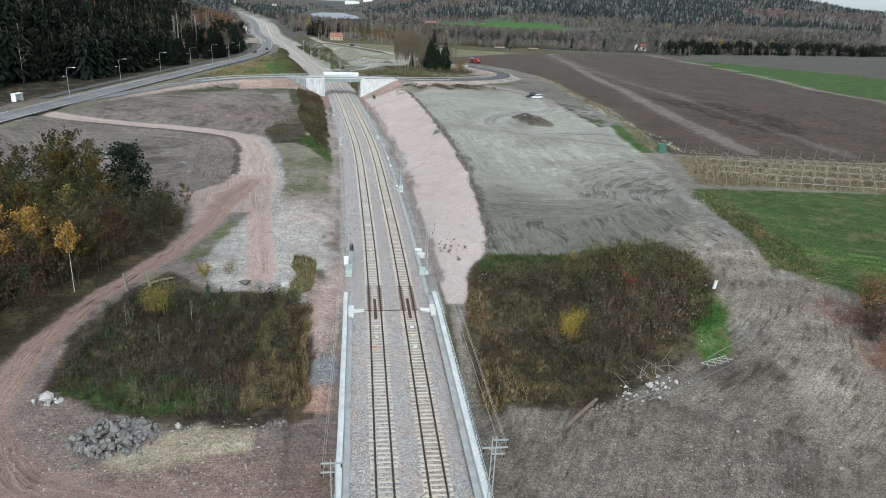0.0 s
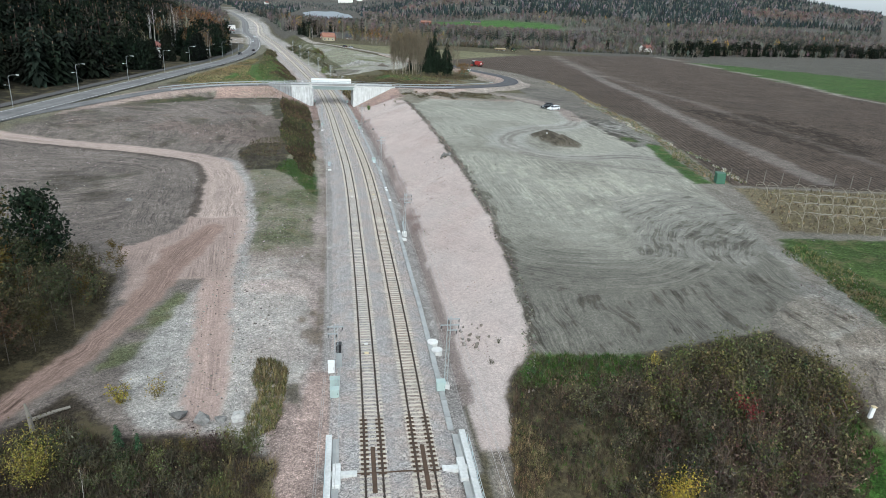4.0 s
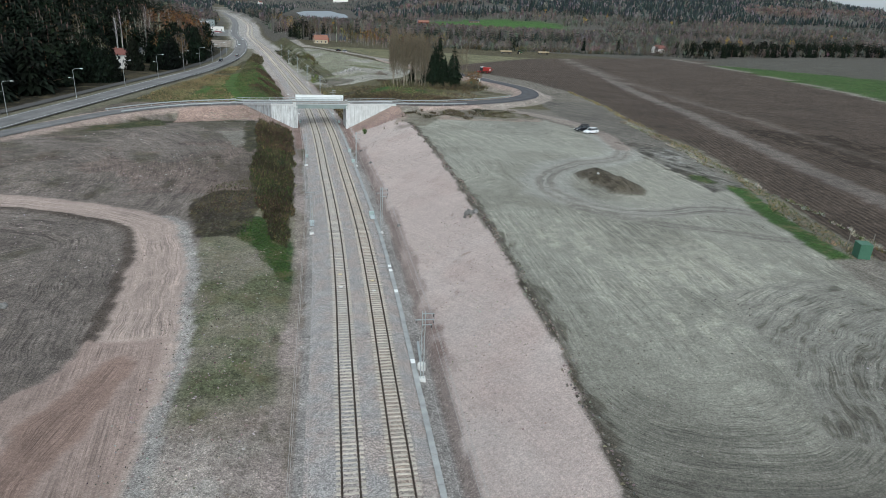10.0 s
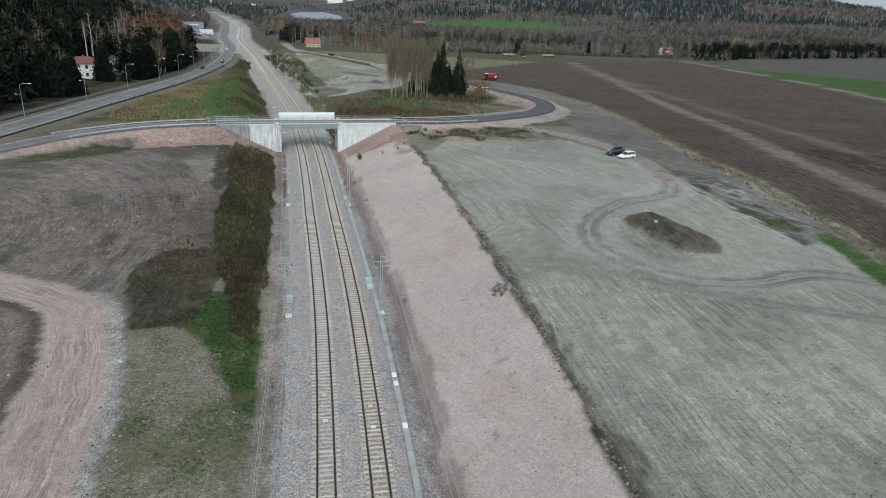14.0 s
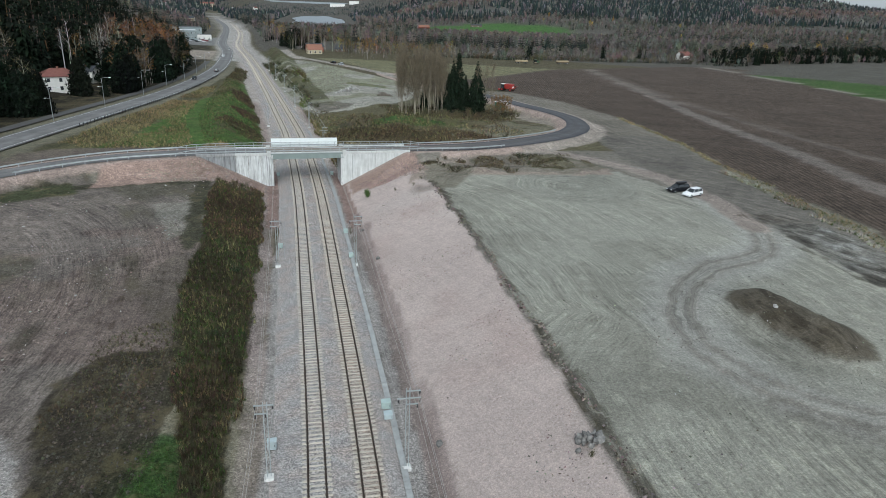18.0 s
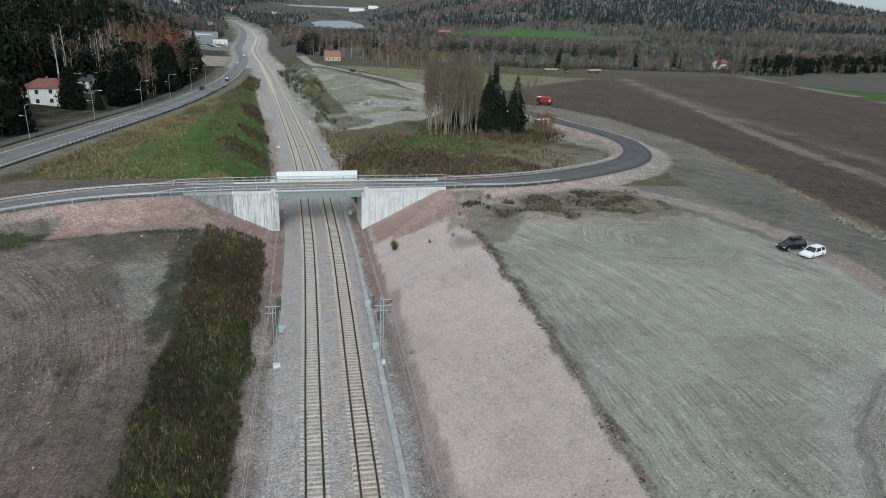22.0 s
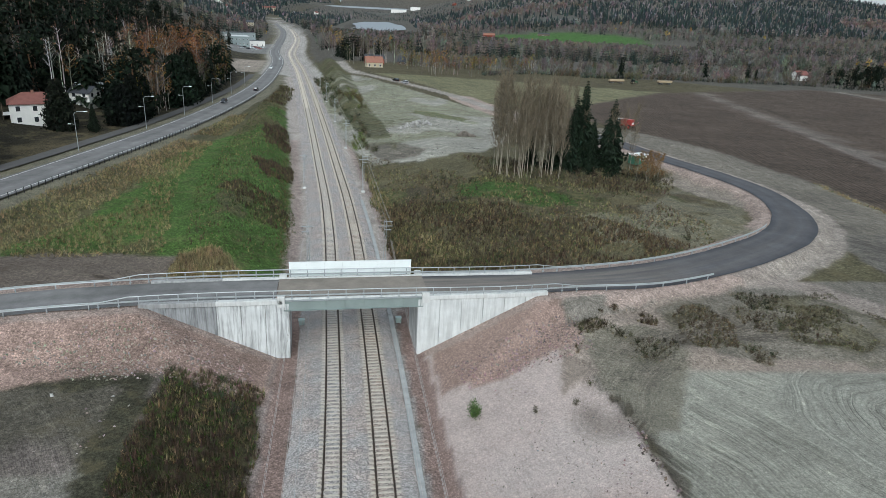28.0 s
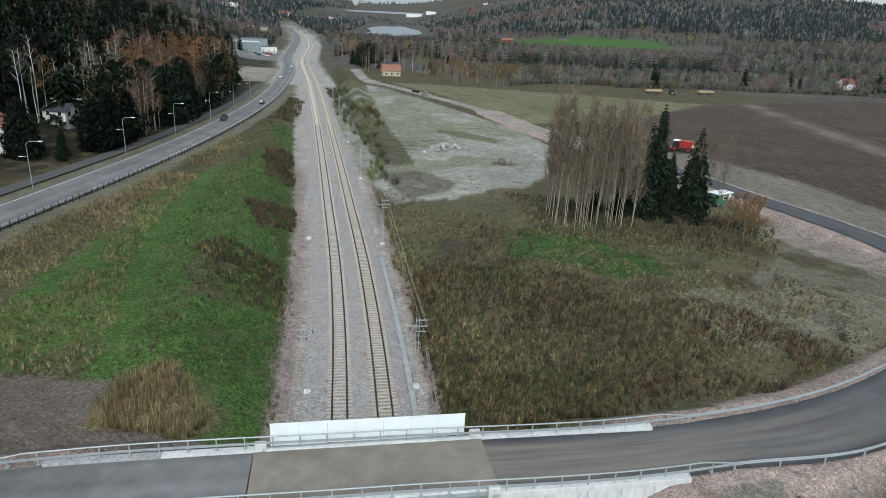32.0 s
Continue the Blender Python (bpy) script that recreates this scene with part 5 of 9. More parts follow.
def stack_copies(name, me, mats, material):
    """Many copies of one mesh joined into one, for what lies too far off to tell apart."""
    v = np.array([tuple(q.co) for q in me.vertices])
    v4 = np.concatenate([v, np.ones((len(v), 1))], 1)
    f = [tuple(p.vertices) for p in me.polygons]
    slot = [p.material_index for p in me.polygons] * len(mats)
    verts, faces = [], []
    for i, m in enumerate(mats):
        verts.append(v4 @ np.array(m).T[:, :3])
        faces += [tuple(k + i * len(v) for k in q) for q in f]
    ob = link_mesh(name, np.concatenate(verts), faces, material)
    ob.data.materials.append(RAIL)
    ob.data.polygons.foreach_set("material_index", np.array(slot, np.int32))
    return ob


for side, off in (("town", -2.25), ("field", 2.25)):
    track = thing("railway_track", pose(0, 0, 0), "ballasted railway track with rusty rails on concrete sleepers", "railway track", "pair of tracks", "structure")
    near = along_track(-256, 40, 0.65, off)
    far_ = along_track(40, 200, 0.65, off) + along_track(-320, -256.6, 0.65, off)
    horizon_ = along_track(200.2, 900, 0.65, off) + along_track(900.5, 1700, 1.3, off)
    for r in (-0.7525, 0.7525):
        bm = sweep(bmesh.new(), along_track(-328, 1700, 3.0, off + r), RAIL_PROFILE)
        part("rail", bm, RAIL, track, "rusty steel rail")
        bm = sweep(bmesh.new(), along_track(-328, 1700, 3.0, off + r), HEAD_PROFILE)
        part("rail_head", bm, RAILTOP, track, "worn running surface")
    def at_sleeper(p):
        s = float(track_x(p[1] + 0.5) - track_x(p[1] - 0.5))
        return pose(p[0], p[1], p[2], 0, 0, -math.degrees(math.atan(s)) + random.uniform(-0.5, 0.5))
    picked = near[:300]
    for p in picked:
        ob = new("sleeper", SLEEPER_MESH)
        ob.parent = track
        ob.matrix_basis = at_sleeper(p)
    rest = stack_copies("sleepers_beyond", SLEEPER_MESH, [at_sleeper(p) for p in near[300:] + far_], SLEEPER)
    rest.parent = track
    tagged(rest, kind="stuff")
    rest = stack_copies("sleepers_far_off", PLAIN_SLEEPER, [at_sleeper(p) for p in horizon_], SLEEPER)
    rest.parent = track
    tagged(rest, kind="stuff")

# ---------------- the road bridge ----------------
DECK_Z = 6.45
SKEW = 6.3  # the deck runs slightly askew
bridge = thing("road_bridge", pose(-2.3, -0.95, 0, 0, 0, SKEW), "concrete road bridge with grey-green steel girders over two railway tracks", "bridge", kind="structure")
HALF = 7.6
# girders with stiffeners and end posts
for y in (-3.28, 3.28):
    k = 1 if y > 0 else -1
    bm = bmesh.new()
    box(bm, -HALF - 0.3, HALF + 0.3, y - 0.02, y + 0.02, 5.30, 6.40)
    box(bm, -HALF - 0.3, HALF + 0.3, y - 0.20, y + 0.20, 5.24, 5.30)
    g = part("girder", bm, GREENSTEEL, bridge, "grey-green steel plate girder")
    part("top_flange", box(bmesh.new(), -HALF - 0.3, HALF + 0.3, y - 0.16, y + 0.20, 6.40, 6.46), GALV, g, "pale steel flange")
    for i in range(8):
        x = -HALF + i * 2 * HALF / 7
        part("stiffener", box(bmesh.new(), x - 0.025, x + 0.025, min(y, y + k * 0.2), max(y, y + k * 0.2), 5.31, 6.39), GREENSTEEL, g)
    for x in (-HALF - 0.55, HALF + 0.55):
        part("end_post", box(bmesh.new(), x - 0.42, x + 0.42, min(y - k * 0.2, y + k * 0.22), max(y - k * 0.2, y + k * 0.22), 5.7, 7.0, 0.03), BEAM, g, "pale square post at the girder's end")
part("deck_slab", box(bmesh.new(), -HALF - 0.4, HALF + 0.4, -3.2, 3.2, 5.75, DECK_Z - 0.05), CONCRETE, bridge)
part("deck_surface", box(bmesh.new(), -HALF - 1.0, HALF + 1.0, -2.78, 2.78, DECK_Z - 0.05, DECK_Z + 0.085), DECK, bridge, "beige asphalt on the span")
for s in (-1, 1):
    part("edge_kerb", box(bmesh.new(), -HALF - 0.13, HALF + 0.13, s * 2.94 - 0.15, s * 2.94 + 0.15, DECK_Z - 0.05, DECK_Z + 0.17, 0.02), BEAM, bridge)
# white screen outside the far girder
bm = box(bmesh.new(), -HALF + 0.15, HALF - 0.25, 3.50, 3.56, 6.5, 8.35)
screen = part("screen", bm, WHITESTEEL, bridge, "white steel safety screen")
for i in range(8):
    x = -HALF + 0.25 + i * (2 * HALF - 0.6) / 7
    part("screen_post", box(bmesh.new(), x - 0.05, x + 0.05, 3.56, 3.68, 6.3, 8.33), GALV, screen)
for i in range(1, 7):
    x = -HALF + 0.15 + i * (2 * HALF - 0.4) / 7
    part("seam", box(bmesh.new(), x - 0.008, x + 0.008, 3.494, 3.50, 6.55, 8.34), GALV, screen)
part("screen_cap", box(bmesh.new(), -HALF + 0.12, HALF - 0.22, 3.46, 3.6, 8.35, 8.40), WHITESTEEL, screen)
# abutments and wing walls
for s in (-1, 1):
    a = part("abutment", box(bmesh.new(), min(s * 7.3, s * 8.5), max(s * 7.3, s * 8.5), -3.0, 3.0, -1.2, 5.75, 0.03), CONCRETE, bridge, "streaked concrete abutment")
    for k in (-1, 1):
        # stepped in bays, the base hidden by the gravel
        reach = 15.6
        for i in range(6):
            x0, x1 = 7.32 + i * reach / 6, 7.32 + (i + 1) * reach / 6 - 0.05
            bm = prism(bmesh.new(), [(s * x0, -1.6), (s * x1, -1.6), (s * x1, 6.08), (s * x0, 6.08)], k * 3.0, k * 3.36)
            old = s < 0 and i > 2
            part("wall_bay", bm, OLDCONCRETE if old else CONCRETE if s < 0 else CLEANCONCRETE, bridge, "grey stained concrete wing wall" if old else "pale concrete wing wall with rain streaks" if s < 0 else "pale smooth concrete wing wall")
        for x0, x1, m in ((8.0, 7.3 + reach * 0.5, BEAM), (7.3 + reach * 0.5, 7.4 + reach, OLDBEAM if s < 0 else BEAM)):
            bm = box(bmesh.new(), min(s * x0, s * x1), max(s * x0, s * x1), min(k * 2.80, k * 3.5), max(k * 2.80, k * 3.5), 6.08, 6.60, 0.03)
            part("edge_beam", bm, m, bridge, "pale concrete edge beam" if m is BEAM else "dull grey concrete edge beam")


def railing(line):
    """The bridge railing: a top bar that sinks at both ends to the broad lower bar, on posts."""
    ob = thing("guard_railing", pose(0, 0, 0), "galvanised steel guard railing along the road bridge", "railing", "railings of the road bridge", "structure")
    p = np.array(line)
    s = np.concatenate([[0], np.cumsum(np.hypot(*np.diff(p[:, :2], axis=0).T))])
    end = np.clip(np.minimum(s, s[-1] - s) / 3.6, 0, 1)
    top = 0.55 + 0.55 * end
    part("top_bar", pipe(bmesh.new(), [(x, y, z + u) for (x, y, z), u in zip(line, top)], 0.055, 6), GALV, ob)
    part("lower_bar", sweep(bmesh.new(), line, [(-0.05, 0.46), (0.05, 0.46), (0.05, 0.62), (-0.05, 0.62)]), GALV, ob)
    for d in np.arange(0.6, s[-1], 2.0):
        x, y, z, u = float(np.interp(d, s, p[:, 0])), float(np.interp(d, s, p[:, 1])), float(np.interp(d, s, p[:, 2])), float(np.interp(d, s, top))
        post = part("post", box(bmesh.new(), x - 0.045, x + 0.045, y - 0.045, y + 0.045, z - 0.3, z + u), GALV, ob)
        part("foot_plate", box(bmesh.new(), x - 0.13, x + 0.13, y - 0.13, y + 0.13, z + 0.13, z + 0.165), GALV, post)
    return ob


def beside(line, off, up=0.0, wider=False):
    p = np.array(line)
    t = np.gradient(p[:, :2], axis=0)
    t /= np.hypot(t[:, 0], t[:, 1])[:, None]
    wide = [off + (widening(q[0], q[1]) if wider else 0) for q in p]
    return [(float(x + ty * o), float(y - tx * o), float(z + up)) for (x, y, z), (tx, ty), o in zip(p, t, wide)]


def widening(x, y):
    """How much further out the near edge of the road runs in the bend."""
    return 1.35 * float(smooth(23, 36, x)) * (1 - float(smooth(30, 50, y)))


def stretch(line, x0, x1, limit=1e9):
    return [q for q in line if x0 <= q[0] <= x1 and q[1] < limit]


def road_rail(line):
    """A low steel beam on short posts, where the bridge railing has come down."""
    ob = thing("guard_rail", pose(0, 0, 0), "low galvanised steel guard rail along the road's edge", "railing", "railings of the road bridge", "structure")
    part("beam", sweep(bmesh.new(), line, [(-0.03, 0.42), (0.03, 0.47), (-0.01, 0.57), (0.03, 0.67), (-0.03, 0.72), (-0.05, 0.57)]), GALV, ob)
    p = np.array(line)
    s = np.concatenate([[0], np.cumsum(np.hypot(*np.diff(p[:, :2], axis=0).T))])
    for d in np.arange(0.5, s[-1], 4.0):
        x, y, z = (float(np.interp(d, s, p[:, k])) for k in range(3))
        part("post", box(bmesh.new(), x - 0.05, x + 0.05, y - 0.05, y + 0.05, z - 0.5, z + 0.66), GALV, ob)


over_n, over_f = beside(OVER, 3.12, 0.0, True), beside(OVER, -3.12)
fine_n, fine_f = rounded(over_n, 1.2), rounded(over_f, 1.2)
railing(stretch(fine_n, -30.0, 26.5, 30))
railing(stretch(fine_f, -31.0, 25.5, 34))
road_rail(stretch(fine_n, 24.2, 45, 30))
road_rail(stretch(fine_f, 23.2, 66, 36))
road_rail(stretch(fine_n, -56, -27.8, 30))
road_rail(stretch(fine_f, -62, -28.8, 34))
# the road itself
dense = rounded(OVER, 0.4)
turn = radians(SKEW)
local = [((x + 2.3) * math.cos(turn) + (y + 0.95) * math.sin(turn)) for x, y, z in dense]
r1 = ribbon("road_town_side", [q for q, u in zip(dense, local) if u < -HALF - 0.7], [-3.0, -1.5, 0, 1.5, 3.0], [0.0, 0.05, 0.07, 0.05, 0.0], ASPHALT, wobble=0.12)
field_line = [q for q, u in zip(dense, local) if u > HALF + 0.7 and q[1] < 132]
more = np.array([widening(x, y) for x, y, z in field_line])
r2 = ribbon("road_field_side", field_line, [-3.1, -1.55, 0.5 * more, 1.55 + 0.8 * more, 3.1 + more], [0.0, 0.05, 0.07, 0.05, 0.0], NEWASPHALT, wobble=0.12)
for r, l in ((r1, "grey asphalt approach road with dusty edges"), (r2, "fresh dark asphalt road curving into the field")):
    tagged(r, l, "road", kind="structure")
hw = ribbon("highway", HIGHWAY, [-4.6, -2.3, 0, 2.3, 4.6], [0.02, 0.07, 0.1, 0.07, 0.02], ASPHALT)
tagged(hw, "grey two-lane asphalt highway along the wooded hill", "road", kind="structure")

# ---------------- plants ----------------
def tinted(name, rough=0.85, island=0.35, grain=3.0):
    n = Nodes(name, rough)
    n.b.inputs["Specular IOR Level"].default_value = 0.12
    r = n.t.nodes.new("ShaderNodeNewGeometry").outputs["Random Per Island"]
    col = n.mix(1.0, n.attr("tint", "Color"), n.ramp(r, (0.0, 1 - island), (1.0, 1 + island)), "MULTIPLY")
    n.color(n.mix(1.0, col, n.ramp(n.noise(grain, 4), (0.3, 0.78), (0.7, 1.2)), "MULTIPLY"))
    return n.m


FAR_FOLIAGE = tinted("far_foliage", 0.9, 0.10, 0.5)
FOLIAGE, BARK, STRAW = tinted("autumn_foliage"), tinted("bark", 0.95, 0.08, 9.0), tinted("grass_blades", 0.9, 0.3, 1.0)
RNG = np.random.default_rng(7)


class Cloud:
    """Triangles gathered with a tint for each."""

    def __init__(self):
        self.v, self.c, self.n = [], [], 0

    def add(self, tri, tint):
        """tri: (k, 3, 3); tint: (3,) or (k, 3)."""
        k = len(tri)
        tint = np.broadcast_to(np.asarray(tint, float), (k, 3))
        self.v.append(np.asarray(tri, float).reshape(-1, 3))
        self.c.append(np.repeat(tint, 3, 0))
        self.n += k
        return self

    def arrays(self):
        return np.concatenate(self.v), np.concatenate(self.c)


def turned(k, rng):
    q = rng.normal(size=(k, 3))
    return q / np.linalg.norm(q, axis=1)[:, None]


def leaves(cloud, at, size, tint, rng, spread=0.25, droop=0.0, up=0.0, hue=0.08):
    """A small leafy triangle at each place."""
    at = np.asarray(at)
    k = len(at)
    a, b = turned(k, rng), turned(k, rng)
    a[:, 2] = a[:, 2] * (1 - up) - droop
    s = size * rng.uniform(0.6, 1.4, (k, 1))
    t = np.clip(np.asarray(tint) * rng.uniform(1 - spread, 1 + spread, (k, 1)) * (1 + rng.normal(0, hue, (k, 3))), 0, 1)
    return cloud.add(np.stack([at + a * s, at - a * s * 0.5 + b * s * 0.75, at - a * s * 0.5 - b * s * 0.75], 1), t)


def stick(cloud, a, b, r0, r1, tint, n=4):
    a, b = np.array(a, float), np.array(b, float)
    d = b - a
    d /= np.linalg.norm(d) + 1e-9
    u = np.cross(d, (0.31, 0.95, 0.1))
    u /= np.linalg.norm(u)
    w = np.cross(d, u)
    ang = np.arange(n) * math.tau / n
    ring = np.cos(ang)[:, None] * u + np.sin(ang)[:, None] * w
    lo, hi = a + ring * r0, b + ring * r1
    tri = []
    for i in range(n):
        j = (i + 1) % n
        tri += [(lo[i], lo[j], hi[j]), (lo[i], hi[j], hi[i])]
    return cloud.add(np.array(tri), tint)


def spruce(h, rng, detail=1.0, tint=(0.016, 0.026, 0.016)):
    """A tapered trunk with drooping whorls of branches."""
    trunk, crown = Cloud(), Cloud()
    stick(trunk, (0, 0, -0.3), (0, 0, h * 0.97), 0.016 * h, 0.01, (0.10, 0.075, 0.06), 6)
    layers = int(13 * detail)
    for i in range(layers):
        f = i / layers
        z = h * (0.10 + 0.88 * f)
        reach = h * 0.19 * (1 - f) ** 0.85 * rng.uniform(0.62, 1.22) + 0.12
        k = max(5, int((14 - 7 * f) * min(detail, 1.2)))
        for a in np.arange(k) * math.tau / k + rng.uniform(0, 6.3):
            a += rng.normal(0, 0.2)
            r = reach * rng.uniform(0.7, 1.2)
            o, s = np.array([math.cos(a), math.sin(a), 0]), np.array([-math.sin(a), math.cos(a), 0])
            base, tip = np.array([0, 0, z + 0.05 * h * (1 - f)]), o * r + np.array([0, 0, z - r * 0.42])
            mid = o * r * 0.55 + np.array([0, 0, z - r * 0.08])
            w = r * (0.24 if detail < 2 else 0.11)
            t = np.array(tint) * rng.uniform(0.65, 1.5)
            crown.add(np.array([(base, mid + s * w, tip), (base, tip, mid - s * w)]), t)
            if detail > 1.0:
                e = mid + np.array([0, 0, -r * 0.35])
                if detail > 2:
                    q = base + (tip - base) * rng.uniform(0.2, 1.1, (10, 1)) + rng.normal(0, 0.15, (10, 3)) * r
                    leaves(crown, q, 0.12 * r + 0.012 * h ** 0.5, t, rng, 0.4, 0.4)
                # Hanging undersides take the branch tint darkened, as shade held in the colour.
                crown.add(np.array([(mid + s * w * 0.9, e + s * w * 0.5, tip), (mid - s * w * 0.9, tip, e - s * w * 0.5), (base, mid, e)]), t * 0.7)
    return trunk, crown


def pine(h, rng, detail=1.0, tint=(0.022, 0.034, 0.02)):
    trunk, crown = Cloud(), Cloud()
    stick(trunk, (0, 0, -0.3), (0.02 * h, 0, h * 0.55), 0.02 * h, 0.014 * h, (0.15, 0.095, 0.07), 6)
    stick(trunk, (0.02 * h, 0, h * 0.55), (0.0, 0.02 * h, h * 0.95), 0.014 * h, 0.004 * h, (0.22, 0.12, 0.07), 5)
    for i in range(int(20 * detail)):
        z = h * rng.uniform(0.24, 0.97)
        a, r = rng.uniform(0, 6.3), h * rng.uniform(0.08, 0.30) * (1.2 - 1.0 * (z / h - 0.24))
        c = np.array([math.cos(a) * r, math.sin(a) * r, z + 0.02 * h])
        stick(trunk, (0.01 * h, 0, z - 0.06 * h), c, 0.005 * h, 0.002 * h, (0.14, 0.10, 0.08), 3)
        k = int(48 * detail)
        leaves(crown, c + rng.normal(0, 1, (k, 3)) * np.array([0.085, 0.085, 0.055]) * h, 0.04 * h / detail ** 0.5, tint, rng, 0.45)
    return trunk, crown


def broadleaf(h, rng, leaf=(0.20, 0.11, 0.04), density=1.0, bark=(0.30, 0.28, 0.25), width=0.28, detail=1.0, bare=0.42, girth=1.0, rise=1.0, size=0.017, twigs=1.0, twig=(0.085, 0.066, 0.054)):
    """A birch, aspen or alder: tapered trunk, rising limbs, twigs and what leaves are left."""
    trunk, crown = Cloud(), Cloud()
    lean = rng.normal(0, 0.02, 2) * h
    top = np.array([lean[0], lean[1], h])
    mid = top * 0.5 + np.array([rng.normal(0, 0.012) * h, rng.normal(0, 0.012) * h, 0])
    stick(trunk, (0, 0, -0.3), mid, 0.007 * h * girth, 0.005 * h * girth, bark, 5)
    stick(trunk, mid, top * 0.98, 0.005 * h * girth, 0.0015 * h * girth, np.array(bark) * 0.8, 4)
    limbs = int(13 * detail)
    for i in range(limbs):
        f = bare + (0.96 - bare) * (i + rng.uniform(0, 1)) / limbs
        base = mid * (f / 0.5) if f < 0.5 else mid + (top - mid) * ((f - 0.5) / 0.5)
        a = rng.uniform(0, 6.3)
        ln = h * width * (1.15 - 0.85 * f) * rng.uniform(0.7, 1.2)
        tip = base + np.array([math.cos(a) * ln, math.sin(a) * ln, ln * rise * rng.uniform(0.7, 1.3)])
        stick(trunk, base, tip, 0.0035 * h * girth, 0.001 * h * girth, np.array(bark) * 0.55, 3)
        k = int(7 * detail * twigs)
        u = rng.uniform(0.3, 1.0, (k, 1))
        p = base + (tip - base) * u
        q = p + rng.normal(0, 0.045, (k, 3)) * h + np.array([0, 0, 0.05 * h])
        w = rng.normal(0, 0.0016, (k, 3)) * h
        crown.add(np.stack([p - w, p + w, q], 1), np.array(twig))
        m = int(14 * density * detail)
        if m:
            u = rng.uniform(0.35, 1.1, (m, 1))
            leaves(crown, base + (tip - base) * u + rng.normal(0, 0.032, (m, 3)) * h, size * h, leaf, rng, 0.4)
    if not crown.n:
        leaves(crown, np.array([top]), 0.1, leaf, rng)
    return trunk, crown


def shrub(h, rng, leaf=(0.10, 0.085, 0.04), density=1.0, spread=0.7, size=0.055):
    """Many stems from one foot, with thin leaves."""
    trunk, crown = Cloud(), Cloud()
    for i in range(9):
        a, r = rng.uniform(0, 6.3), rng.uniform(0.1, spread) * h
        tip = np.array([math.cos(a) * r, math.sin(a) * r, h * rng.uniform(0.6, 1.05)])
        stick(trunk, (0, 0, -0.1), tip, 0.012 * h, 0.003 * h, (0.10, 0.08, 0.065), 3)
        m = int(20 * density)
        if m:
            u = rng.uniform(0.25, 1.05, (m, 1))
            leaves(crown, tip * u + rng.normal(0, 0.12, (m, 3)) * h, size * h, leaf, rng, 0.45)
        k = 6
        p = tip * rng.uniform(0.3, 1, (k, 1))
        q = p + rng.normal(0, 0.16, (k, 3)) * h + np.array([0, 0, 0.16 * h])
        w = rng.normal(0, 0.008, (k, 3)) * h
        crown.add(np.stack([p - w, p + w, q], 1), np.array([0.105, 0.090, 0.063]))
    return trunk, crown


def cloud_mesh(name, cloud, material):
    v, c = cloud.arrays()
    t = np.arange(len(v)).reshape(-1, 3)
    return big_mesh(name, v, t, material, dict(tint=np.concatenate([c, np.ones((len(c), 1))], 1)))


def plant(name, kind_made, x, y, label, category, group="", turn=0.0):
    """A tree or a shrub as a thing with trunk and crown."""
    trunk, crown = kind_made
    ob = thing(name, pose(x, y, place(x, y) - 0.05, 0, 0, turn), label, category, group)
    for n, c, m in (("trunk", trunk, BARK), ("crown", crown, FOLIAGE)):
        p = cloud_mesh(n, c, m)
        p.parent = ob
    return ob


def scatter(name, kinds, places, label, category, material=FOLIAGE, shade=0.3):
    """Many plants joined: kinds are (verts, tints); places are (x, y, z, scale, turn, kind)."""
    vs, cs = [], []
    for k, (v, c) in enumerate(kinds):
        sel = places[places[:, 5].astype(int) == k]
        if not len(sel):
            continue
        cos, sin, s = np.cos(sel[:, 4])[:, None], np.sin(sel[:, 4])[:, None], sel[:, 3][:, None]
        sz = s * RNG.uniform(0.85, 1.18, s.shape)
        X = (v[None, :, 0] * cos - v[None, :, 1] * sin) * s + sel[:, 0:1]
        Y = (v[None, :, 0] * sin + v[None, :, 1] * cos) * s + sel[:, 1:2]
        Z = v[None, :, 2] * sz + sel[:, 2:3]
        vs.append(np.stack([X, Y, Z], -1).reshape(-1, 3))
        tone = RNG.uniform(1 - shade, 1 + shade, (len(sel), 1, 1)) * (1 + RNG.normal(0, 0.07, (len(sel), 1, 3)))
        tone = tone * (1 + 0.45 * wild(sel[:, 0], sel[:, 1], 8.0, 201)[:, None, None])
        tone = tone * (1 + wild(sel[:, 0], sel[:, 1], 13.0, 203)[:, None, None] * np.array([-0.08, 0.13, 0.0]))
        cs.append(np.clip(c[None] * tone, 0, 1).reshape(-1, 3))
    v, c = np.concatenate(vs), np.concatenate(cs)
    ob = big_mesh(name, v, np.arange(len(v)).reshape(-1, 3), material, dict(tint=np.concatenate([c, np.ones((len(c), 1))], 1)))
    return tagged(ob, label, category, kind="stuff")


def both(pair):
    v, c = zip(*(q.arrays() for q in pair if q.n))
    return np.concatenate(v), np.concatenate(c)


def ground_at(x, y):
    """The ground's height at many places."""
    i, j = np.clip(np.searchsorted(GX, x) - 1, 0, nx_ - 2), np.clip(np.searchsorted(GY, y) - 1, 0, ny_ - 2)
    u, v = (x - GX[i]) / (GX[i + 1] - GX[i]), (y - GY[j]) / (GY[j + 1] - GY[j])
    z = gz.reshape(ny_, nx_)
    return (z[j, i] * (1 - u) + z[j, i + 1] * u) * (1 - v) + (z[j + 1, i] * (1 - u) + z[j + 1, i + 1] * u) * v


